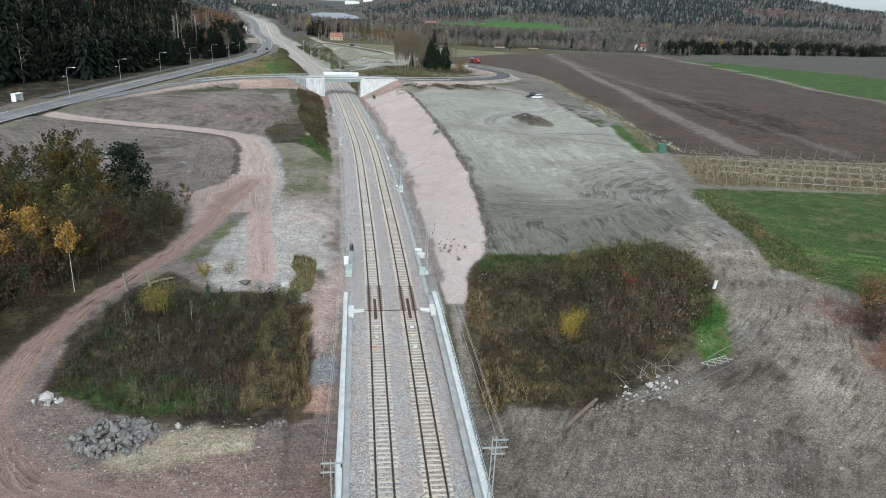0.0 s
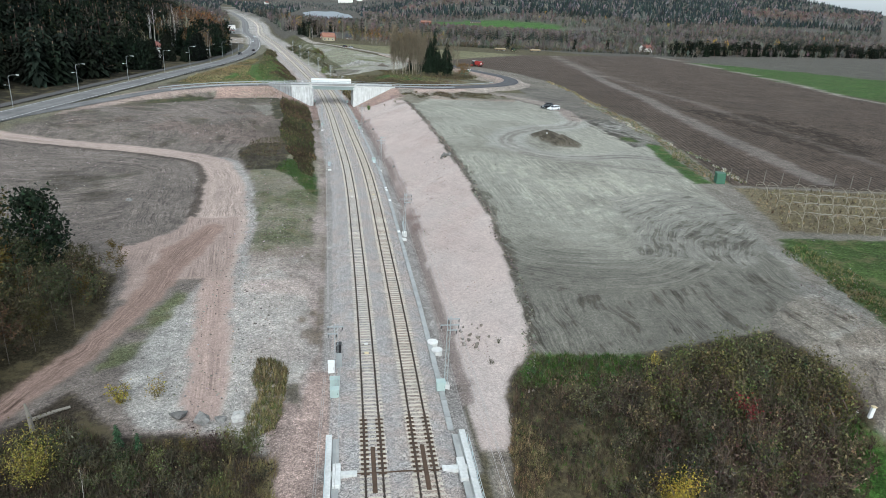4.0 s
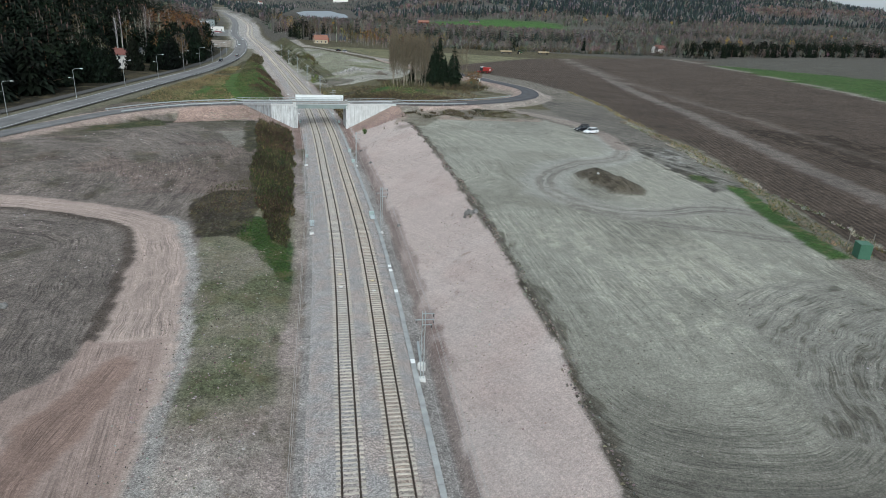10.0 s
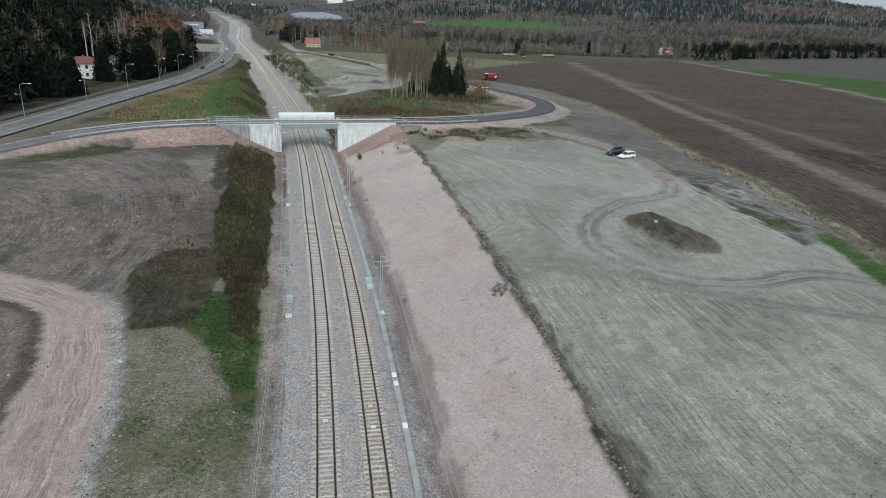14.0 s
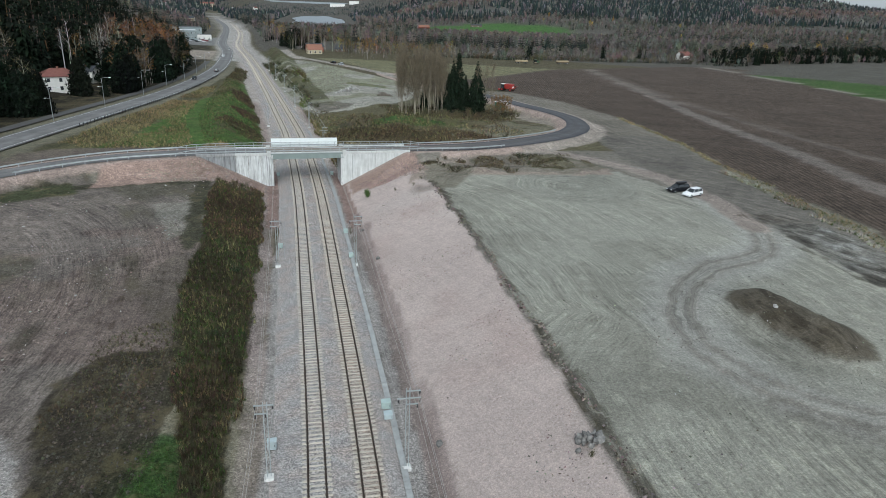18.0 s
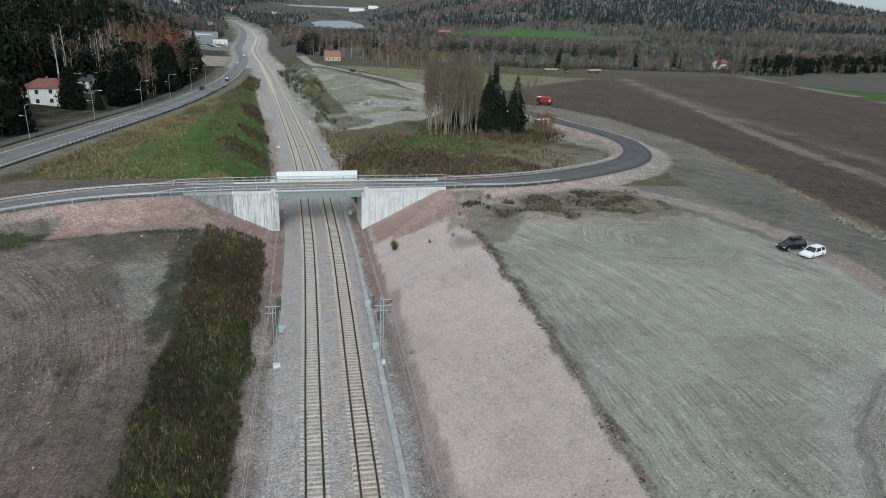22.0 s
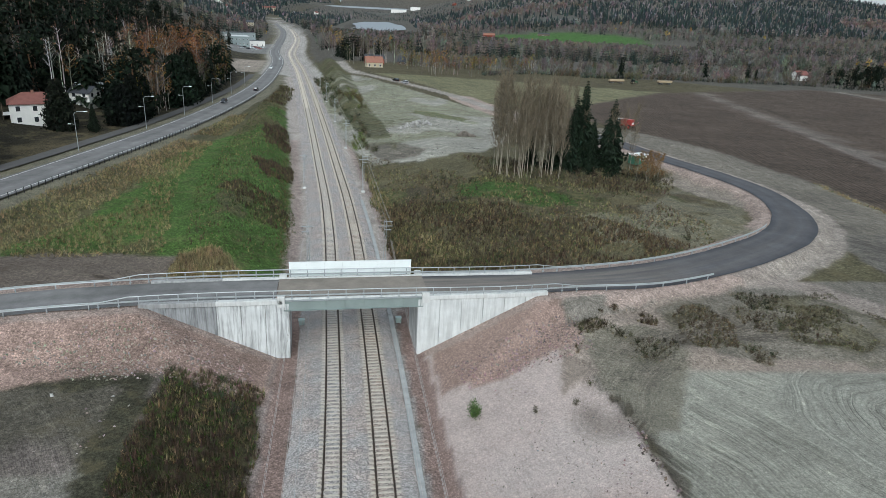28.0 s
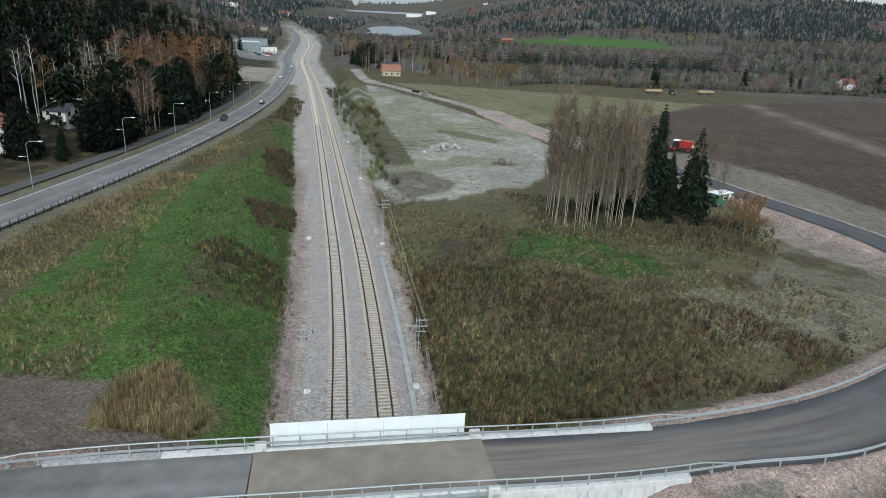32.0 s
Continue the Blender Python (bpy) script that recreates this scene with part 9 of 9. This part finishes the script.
plain_chimney = plain("brick_chimney", (0.25, 0.13, 0.10), 0.9, 0, 0.2)
v1 = house("villa", -94.8, 117.5, 28, 11.8, 9.0, 5.8, 2.3, WALLWHITE, ROOFRED, "white two-storey villa with a brown-red hipped roof", 2, 3, True)
part("balcony", box(bmesh.new(), -7.6, -5.75, -2.5, 2.5, 2.6, 2.75), TRIM, v1)
for yy in (-2.4, 0, 2.4):
    part("balcony_post", box(bmesh.new(), -7.6, -7.48, yy - 0.06, yy + 0.06, -1.0, 5.2), TIMBER, v1)
house("cottage", -96, 152, -12, 7.0, 6.0, 4.6, 1.8, WALLWHITE, ROOFDARK, "small white cottage with a dark gabled roof", 2, 2)
house("cottage", -99, 163, 20, 8.0, 6.0, 4.0, 1.6, WALLRED, ROOFPALE, "dark cottage with a pale sheet roof", 1, 2)
house("villa", -134, -12, 60, 15, 10, 6.2, 3.4, WALLWHITE, ROOFDARK, "large white villa with a dark gabled roof", 2, 4)
house("farmhouse", -8.5, 372, 12, 10.5, 7.0, 3.6, 3.2, WALLYELLOW, ROOFORANGE, "yellow farmhouse with an orange tiled roof", 1, 3)
house("barn", -9, 402, 10, 13, 7, 4.0, 2.2, WALLRED, ROOFDARK, "dark barn with a blue-black sheet roof", 1, 3, chimney=False)
house("barn", 12, 405, -30, 8, 6, 2.6, 3.0, TIMBER, ROOFDARK, "weathered timber shed with a steep roof", 1, 2, chimney=False)
house("clubhouse", 186, 1222, 8, 22, 10, 5, 3, WALLRED, ROOFORANGE, "red clubhouse with an orange roof beside the playing field", 1, 5)
house("shelter", 318, 1345, 5, 24, 8, 4, 2, TIMBER, ROOFDARK, "dark shelter beside the playing field", 1, 4, chimney=False)
house("farmhouse", 330, 452, 20, 12, 8, 4.6, 3.0, WALLWHITE, ROOFRED, "white farmhouse with a red roof among trees", 1, 3)
G5 = "buildings of the small town"
house("warehouse", -152, 640, 18, 22, 20, 8.5, 0, WALLGREY, ROOFPALE, "grey metal-clad warehouse with a flat roof", 2, 6, flat=True, chimney=False, group=G5)
house("warehouse", -163, 700, 18, 34, 16, 9.0, 0, WALLGREY, ROOFDARK, "grey commercial building with a dark flat roof", 2, 7, flat=True, chimney=False, group=G5)
house("garage", -138, 668, 18, 16, 9, 5.5, 0, WALLWHITE, ROOFDARK, "low white garage with a flat roof", 1, 3, flat=True, chimney=False, group=G5)
house("apartment_house", -318, 1390, 5, 26, 12, 9, 4, WALLYELLOW, ROOFDARK, "pale yellow apartment house with a dark roof", 3, 6, group=G5)
house("apartment_house", -286, 1395, 5, 14, 12, 8, 4, WALLYELLOW, ROOFDARK, "pale yellow town house with a dark roof", 3, 3, group=G5)
house("apartment_house", -520, 2080, 5, 50, 14, 11, 0, WALLWHITE, ROOFPALE, "long white apartment block with a flat roof", 3, 10, flat=True, chimney=False, group=G5)
house("apartment_house", -400, 2300, 0, 44, 14, 9, 5, WALLYELLOW, ROOFRED, "long pale apartment house with a red roof", 3, 9, group=G5)
for i, (x, y) in enumerate(((-450, 1900), (-395, 1760), (-470, 2250), (-330, 2380), (-290, 2300), (-560, 2350), (-260, 2450), (-420, 1560), (240, 2560), (300, 2600))):
    house("villa", x, y, i * 37, 14, 10, 6, 4, (WALLWHITE, WALLYELLOW, WALLRED)[i % 3], (ROOFRED, ROOFDARK)[i % 2], ("white", "pale yellow", "dark red")[i % 3] + " villa on the town's hillside", 2, 3, group=G5)
for i, (x, y, w) in enumerate(((35, 2790, 62), (104, 2830, 40))):
    house("factory_hall", x, y, 0, w, 24, 12, 0, WALLWHITE, ROOFPALE, "far white factory hall beyond the lake", 1, 8, flat=True, chimney=False, group="factory halls beyond the lake")

# --- street lamps, barrier and signs along the highway ---
def street_lamp():
    ob = thing("street_lamp", pose(0, 0, 0), "galvanised street lamp with a long arm and a low second lamp", "street lamp", "street lamps along the highway")
    part("pole", tube(bmesh.new(), (0, 0, -0.5), (0, 0, 8.6), 0.085, 0.055, 8), GALV, ob)
    part("arm", pipe(bmesh.new(), [(0, 0, 8.5), (0.3, 0, 8.95), (0.8, 0, 9.1), (2.3, 0, 9.15)], 0.05, 6), GALV, ob)
    part("head", box(bmesh.new(), 2.1, 2.9, -0.14, 0.14, 9.05, 9.22, 0.03), WHITESTEEL, ob)
    part("low_arm", pipe(bmesh.new(), [(0, 0, 6.2), (-1.0, 0, 6.3)], 0.04, 6), GALV, ob)
    part("low_head", box(bmesh.new(), -1.5, -0.9, -0.12, 0.12, 6.22, 6.36, 0.03), WHITESTEEL, ob)
    return ob


side_l = beside(HIGHWAY, -6.6)
sl = np.array(side_l)
first = street_lamp()
lamps_y = [-46, -13, 20, 53, 84.5, 121, 153, 188, 224, 262]
for i, y in enumerate(lamps_y):
    k = int(np.argmin(np.abs(sl[:, 1] - y)))
    x = float(np.interp(y, sl[:, 1], sl[:, 0]))
    m = pose(x, y, place(x, y), 0, 0, 8)
    if i == 0:
        first.matrix_basis = m
    else:
        copy_thing(first, m)
barrier = thing("road_barrier", pose(0, 0, 0), "low steel cable barrier on dark posts along the highway", "barrier", kind="structure")
bl = [q for q in rounded(beside(HIGHWAY, 5.1), 2.0) if 42 < q[1] < 215]
for u in (0.45, 0.7):
    part("cable", pipe(bmesh.new(), [(x, y, z + u) for x, y, z in bl], 0.02, 4), GALV, barrier)
for x, y, z in bl:
    part("post", box(bmesh.new(), x - 0.06, x + 0.06, y - 0.05, y + 0.05, z - 0.3, z + 0.85), BLACK, barrier)
PATHTAR = asphalt("dark_path_asphalt", (0.085, 0.082, 0.08), False)
path_side = ribbon("cycle_path", rounded(beside([q for q in HIGHWAY if q[1] > -60 and q[1] < 330], -10.2), 4.0), [-1.8, 0, 1.8], [0.0, 0.05, 0.0], PATHTAR)
tagged(path_side, "narrow asphalt cycle path under the wooded hill", "path", kind="structure")
LINE = plain("white_road_paint", (0.72, 0.72, 0.70), 0.7, 0, 0.2)
for off in (-3.7, 3.7):
    marks = ribbon("edge_line", [q for q in HIGHWAY if q[1] < 700], [off - 0.09, off + 0.09], [0.085, 0.085], LINE)
    tagged(marks, "white painted edge line on the highway", "road marking", kind="structure")

# --- vehicles ---
def vehicle(name, x, y, turn, paint, label, long=4.5, tall=1.5, estate=True, box_=False, z=None):
    ob = thing(name, pose(x, y, place(x, y) + 0.02 if z is None else z, 0, 0, turn), label, "car", "cars")
    h, L, W = tall, long / 2, 0.88
    prof = [(-L, 0.35), (-L, 0.85 if estate else 0.9), (-L + 0.12, 0.95), (L - 1.25, 0.92), (L - 0.15, 0.72), (L, 0.55), (L, 0.32), (L - 0.1, 0.25), (-L + 0.1, 0.25)]
    bm = prism(bmesh.new(), prof, -W, W)
    bmesh.ops.bevel(bm, geom=bm.edges[:], offset=0.05, segments=2, affect="EDGES")
    body = part("body", bm, paint, ob)
    r0 = -L + (0.25 if estate else 0.9)
    bm = bmesh.new()
    lo = [(-L + 0.1, 0.93), (L - 1.25, 0.9)]
    v = []
    for s in (-1, 1):
        v.append([bm.verts.new(c) for c in ((lo[0][0], s * 0.80, lo[0][1]), (lo[1][0], s * 0.80, lo[1][1]), (L - 2.0, s * 0.62, h), (r0 + 0.15, s * 0.62, h))])
    a, b = v
    for i in range(4):
        j = (i + 1) % 4
        bm.faces.new((a[i], a[j], b[j], b[i]))
    bm.faces.new(a[::-1]), bm.faces.new(b)
    bmesh.ops.recalc_face_normals(bm, faces=bm.faces)
    bmesh.ops.bevel(bm, geom=bm.edges[:], offset=0.04, segments=1, affect="EDGES")
    part("cabin", bm, PANE, ob, "dark glazed cabin")
    part("roof_panel", box(bmesh.new(), r0 + 0.1, L - 1.95, -0.63, 0.63, h - 0.03, h + 0.03, 0.02), paint, ob)
    for sx in (-L + 0.12, (r0 + L - 1.95) / 2, L - 1.3):
        for s in (-1, 1):
            top = max(min(sx, L - 2.0), r0 + 0.15)
            part("pillar", tube(bmesh.new(), (sx, s * 0.815, 0.92), (top, s * 0.64, h - 0.01), 0.05, 0.04, 5), paint, ob)
    for sx in (-L + 0.8, L - 0.85):
        for s in (-1, 1):
            wh = part("wheel", tube(bmesh.new(), (sx, s * 0.70, 0.31), (sx, s * 0.91, 0.31), 0.31, 0.31, 14), DARK, ob)
            part("rim", tube(bmesh.new(), (sx, s * 0.905, 0.31), (sx, s * 0.925, 0.31), 0.2, 0.18, 10), GALV, wh)
    for s in (-1, 1):
        part("headlight", box(bmesh.new(), L - 0.1, L + 0.015, s * 0.65 - 0.16, s * 0.65 + 0.16, 0.58, 0.70), WHITESTEEL, ob)
        part("tail_light", box(bmesh.new(), -L - 0.015, -L + 0.06, s * 0.72 - 0.1, s * 0.72 + 0.1, 0.62, 0.86), REDPAINT, ob)
    if box_:
        part("roof_box", box(bmesh.new(), r0 + 0.3, L - 1.7, -0.4, 0.4, h + 0.1, h + 0.45, 0.1), BLACK, ob, "black roof box")
    return ob


REDPAINT = plain("red_paint", (0.30, 0.035, 0.03), 0.45, 0, 0.08)
CARBLACK, CARWHITE = plain("black_car_paint", (0.015, 0.016, 0.02), 0.2, 0.1, 0.05), plain("white_car_paint", (0.78, 0.80, 0.82), 0.25, 0, 0.04)
CARSILVER = plain("silver_car_paint", (0.5, 0.52, 0.55), 0.3, 0.5, 0.05)
vehicle("estate_car", 73.2, -33.9, 205, CARWHITE, "white estate car parked on the graded ground", 4.4, 1.5)
vehicle("estate_car", 71.9, -30.6, 195, CARBLACK, "black estate car with a roof box, parked on the graded ground", 4.7, 1.55, box_=True)
hw_p = np.array(HIGHWAY)
def on_highway(name, y, off, paint, label, away=True):
    x = float(np.interp(y, hw_p[:, 1], hw_p[:, 0])) + off
    z = float(np.interp(y, hw_p[:, 1], hw_p[:, 2])) + 0.1
    dx = float(np.interp(y + 2, hw_p[:, 1], hw_p[:, 0]) - np.interp(y - 2, hw_p[:, 1], hw_p[:, 0]))
    vehicle(name, x, y, math.degrees(math.atan2(4, dx)) + (0 if away else 180), paint, label, z=z)
on_highway("car", 186, -1.9, CARBLACK, "black car driving on the highway", False)
on_highway("car", 238, 1.9, CARBLACK, "black car driving on the highway")
on_highway("car", 372, -1.9, CARWHITE, "white car driving on the highway", False)
on_highway("car", 470, 1.9, CARWHITE, "white car driving on the highway")
vehicle("estate_car", 9.5, 272.5, 122, CARSILVER, "silver car on the gravel road beyond the yard")
vehicle("estate_car", 5.0, 282.0, 122, CARBLACK, "black car on the gravel road beyond the yard")
for i in range(9):
    vehicle("car", -126 - (i % 3) * 7, 600 + (i // 3) * 18, 20, (CARWHITE, CARBLACK, CARSILVER, REDPAINT)[i % 4], ("white", "black", "silver", "red")[i % 4] + " car parked before the commercial buildings", z=place(-126 - (i % 3) * 7, 600 + (i // 3) * 18))


def wheel(parent, x, y, r, w, rim=REDPAINT):
    wh = part("wheel", tube(bmesh.new(), (x, y - w / 2, r), (x, y + w / 2, r), r, r, 16), DARK, parent)
    for s in (-1, 1):
        part("rim", tube(bmesh.new(), (x, y + s * w / 2, r), (x, y + s * (w / 2 + 0.02), r), r * 0.55, r * 0.5, 10), rim, wh)


h_ = thing("beet_harvester", pose(83.8, 153, place(83.8, 153), 0, 0, 140), "red farm harvester with a white cab roof standing on the field", "harvester")
part("hopper", box(bmesh.new(), -2.6, 1.2, -1.4, 1.4, 1.2, 3.3, 0.12), REDPAINT, h_, "red hopper")
part("chassis", box(bmesh.new(), -3.2, 3.4, -1.0, 1.0, 0.8, 1.25, 0.05), RUST, h_)
part("cab", box(bmesh.new(), 1.5, 3.0, -1.1, 1.1, 1.3, 3.0, 0.08), PANE, h_)
part("cab_roof", box(bmesh.new(), 1.4, 3.15, -1.2, 1.2, 3.0, 3.25, 0.06), WHITE, h_, "white cab roof")
part("digger", box(bmesh.new(), 3.2, 4.4, -1.5, 1.5, 0.3, 1.0, 0.1), REDPAINT, h_)
part("elevator", prism(bmesh.new(), [(-4.6, 2.6), (-4.3, 2.6), (-2.4, 1.2), (-2.8, 1.0)], -0.6, 0.6), REDPAINT, h_)
part("rear_sign", box(bmesh.new(), -2.66, -2.6, -0.9, 0.9, 1.5, 2.3), WHITE, h_)
for sx, r in ((-1.8, 0.8), (2.3, 0.8)):
    for s in (-1, 1):
        wheel(h_, sx, s * 1.35, r, 0.55)
sh = thing("bus_shelter", pose(-103.5, -61.0, place(-103.5, -61.0), 0, 0, 80), "small pale bus shelter with a flat roof beside the highway", "shelter")
part("back_wall", box(bmesh.new(), -1.8, 1.8, 0.7, 0.8, 0.0, 2.3), WHITE, sh)
for x in (-1.75, 1.75):
    part("side_wall", box(bmesh.new(), x - 0.05, x + 0.05, -0.7, 0.7, 0.0, 2.3), WHITE, sh)
part("roof", box(bmesh.new(), -2.0, 2.0, -0.95, 0.95, 2.3, 2.42, 0.03), WHITE, sh)
part("bench", box(bmesh.new(), -1.5, 1.5, 0.3, 0.68, 0.42, 0.48), TIMBER, sh)
CRATE = plain("pale_wooden_crates", (0.42, 0.34, 0.22), 0.8, 0, 0.2, 1.2, 10)
GREENPAINT = plain("green_tractor_paint", (0.04, 0.12, 0.05), 0.4, 0, 0.1)
for x, y, lab in ((141.5, 338, "farm trailer loaded with pale wooden crates"), (176, 347, "farm trailer loaded with pale wooden crates")):
    t = thing("farm_trailer", pose(x, y, place(x, y), 0, 0, 12), lab, "trailer", "trailers on the field")
    part("bed", box(bmesh.new(), -5, 5, -1.2, 1.2, 1.0, 1.3, 0.03), RUST, t)
    for k in range(6):
        part("crate", box(bmesh.new(), -4.9 + k * 1.65, -3.35 + k * 1.65, -1.1, 1.1, 1.3, 2.4, 0.04), CRATE, t)
    for sx in (-3.6, -2.4, 2.4, 3.6):
        for s in (-1, 1):
            wheel(t, sx, s * 1.1, 0.5, 0.35, GALV)
t = thing("tractor", pose(153.5, 340.5, place(153.5, 340.5), 0, 0, 12), "green tractor between two trailers on the field", "tractor")
part("hood", box(bmesh.new(), 0.2, 2.4, -0.5, 0.5, 0.9, 1.8, 0.1), GREENPAINT, t)
part("cab", box(bmesh.new(), -1.3, 0.3, -0.85, 0.85, 1.0, 2.8, 0.06), PANE, t)
part("roof", box(bmesh.new(), -1.4, 0.4, -0.9, 0.9, 2.8, 2.95, 0.04), GREENPAINT, t)
for s in (-1, 1):
    wheel(t, -0.8, s * 0.95, 0.9, 0.5, YELLOW)
    wheel(t, 1.7, s * 0.8, 0.6, 0.4, YELLOW)
# green hut with a white roof behind the copse
HUTGREEN = plain("dark_green_hut_paint", (0.06, 0.15, 0.10), 0.6, 0, 0.12)
k = thing("site_hut", pose(64.5, 87.5, place(64.5, 87.5), 0, 0, 30), "green site hut with a white roof beside the new road", "hut")
part("body", box(bmesh.new(), -2.2, 2.2, -1.2, 1.2, 0.2, 2.4, 0.03), HUTGREEN, k)
part("roof", box(bmesh.new(), -2.4, 2.4, -1.4, 1.4, 2.4, 2.6, 0.05), WHITE, k, "white roof")
w_ = part("window", box(bmesh.new(), -0.6, 0.6, -1.23, -1.2, 1.2, 2.0), TRIM, k)
part("pane", box(bmesh.new(), -0.52, 0.52, -1.25, -1.23, 1.28, 1.92), PANE, w_)
part("door", box(bmesh.new(), 1.1, 1.9, -1.23, -1.2, 0.3, 2.2), WHITE, k)
k = thing("tool_container", pose(80.0, -129.6, place(80, -129.6), 0, 0, -15), "dark green tool container at the tunnel field's corner", "container")
part("body", box(bmesh.new(), -0.9, 0.9, -1.0, 1.0, 0.0, 2.2, 0.04), HUTGREEN, k)
part("lid", box(bmesh.new(), -0.95, 0.95, -1.05, 1.05, 2.2, 2.3, 0.03), HUTGREEN, k)
part("door", box(bmesh.new(), -0.6, 0.6, -1.03, -1.0, 0.15, 2.0), HUTGREEN, k)

# --- bare hoops of the berry tunnels ---
HOOP = plain("pale_tunnel_hoop", (0.36, 0.33, 0.26), 0.6, 0.1, 0.15)
FILM = plain("rolled_white_film", (0.34, 0.32, 0.28), 0.6, 0, 0.2)
for row in range(4):
    t = thing("berry_tunnel", pose(75.2 + row * 2.1 + 3, -157.5 + row * 6.6, 4.45, 0, 0, -12.5), "bare steel hoops of a berry tunnel with rolled white film", "tunnel", "berry tunnels on the field")
    for i in range(26):
        if random.random() < 0.06:
            continue
        x = i * 2.6 + random.uniform(-0.15, 0.15)
        lean = random.uniform(-0.12, 0.12)
        bm = bmesh.new()
        pts = [(x + lean * math.sin(a), -3.1 * math.cos(a), -0.2 + 1.1 * min(1, math.sin(a) * 4) + 1.5 * math.sin(a)) for a in [math.pi * q / 10 for q in range(11)]]
        pipe(bm, pts, 0.036, 5)
        part("hoop", bm, HOOP, t)
    bm = bmesh.new()
    pts = [(x, -2.95 + random.uniform(-0.1, 0.1), 1.25 + 0.25 * abs(math.sin(x * 1.2)) * random.uniform(0.3, 1)) for x in np.arange(3 if row else 12, 66, 0.8)]
    for a, b in zip(pts[:-1], pts[1:]):
        tube(bm, a, b, 0.06, 0.05, 6)
    part("rolled_film", bm, FILM, t, "crumpled white plastic film")
    part("wire", pipe(bmesh.new(), [(0, 3.0, 1.3), (66, 3.0, 1.3)], 0.02, 4), HOOP, t)
fence = thing("post_row", pose(0, 0, 0), "row of pale wooden posts behind the tunnels", "fence", kind="structure")
for i in range(16):
    x, y = 80.5 + i * 3.6, -126.0 - i * 0.8
    z = place(x, y)
    part("post", tube(bmesh.new(), (x, y, z - 0.3), (x + random.uniform(-0.15, 0.15), y, z + 2.6 + random.uniform(-0.3, 0.2)), 0.09, 0.08, 7), GREYWOOD, fence)

# --- water ---
wm = Nodes("lake_water", 0.42)
wm.b.inputs["Specular IOR Level"].default_value = 0.5
# Base colour is paler than water's own: reflected sky put into it.
wm.color((0.15, 0.18, 0.205))
wm.bump(wm.noise(0.4, 4), 0.5, 0.3)
def sheet(name, x, y, rx, ry, z, label):
    bm = bmesh.new()
    v = [bm.verts.new((x + rx * math.cos(a) * (1 + 0.22 * math.sin(3 * a + 0.6) + 0.1 * math.cos(5 * a)), y + ry * math.sin(a) * (1 + 0.10 * math.cos(5 * a) + 0.06 * math.sin(7 * a)), z)) for a in [math.tau * i / 48 for i in range(48)]]
    bm.faces.new(v)
    return tagged(part(name, bm, wm.m), label, "lake", kind="structure")
sheet("lake_near", -32, 1740, 72, 480, -18.8, "calm pale grey lake between woods")
sheet("lake_far", 60, 3860, 500, 790, 12.0, "wide pale blue-grey lake before far hills")
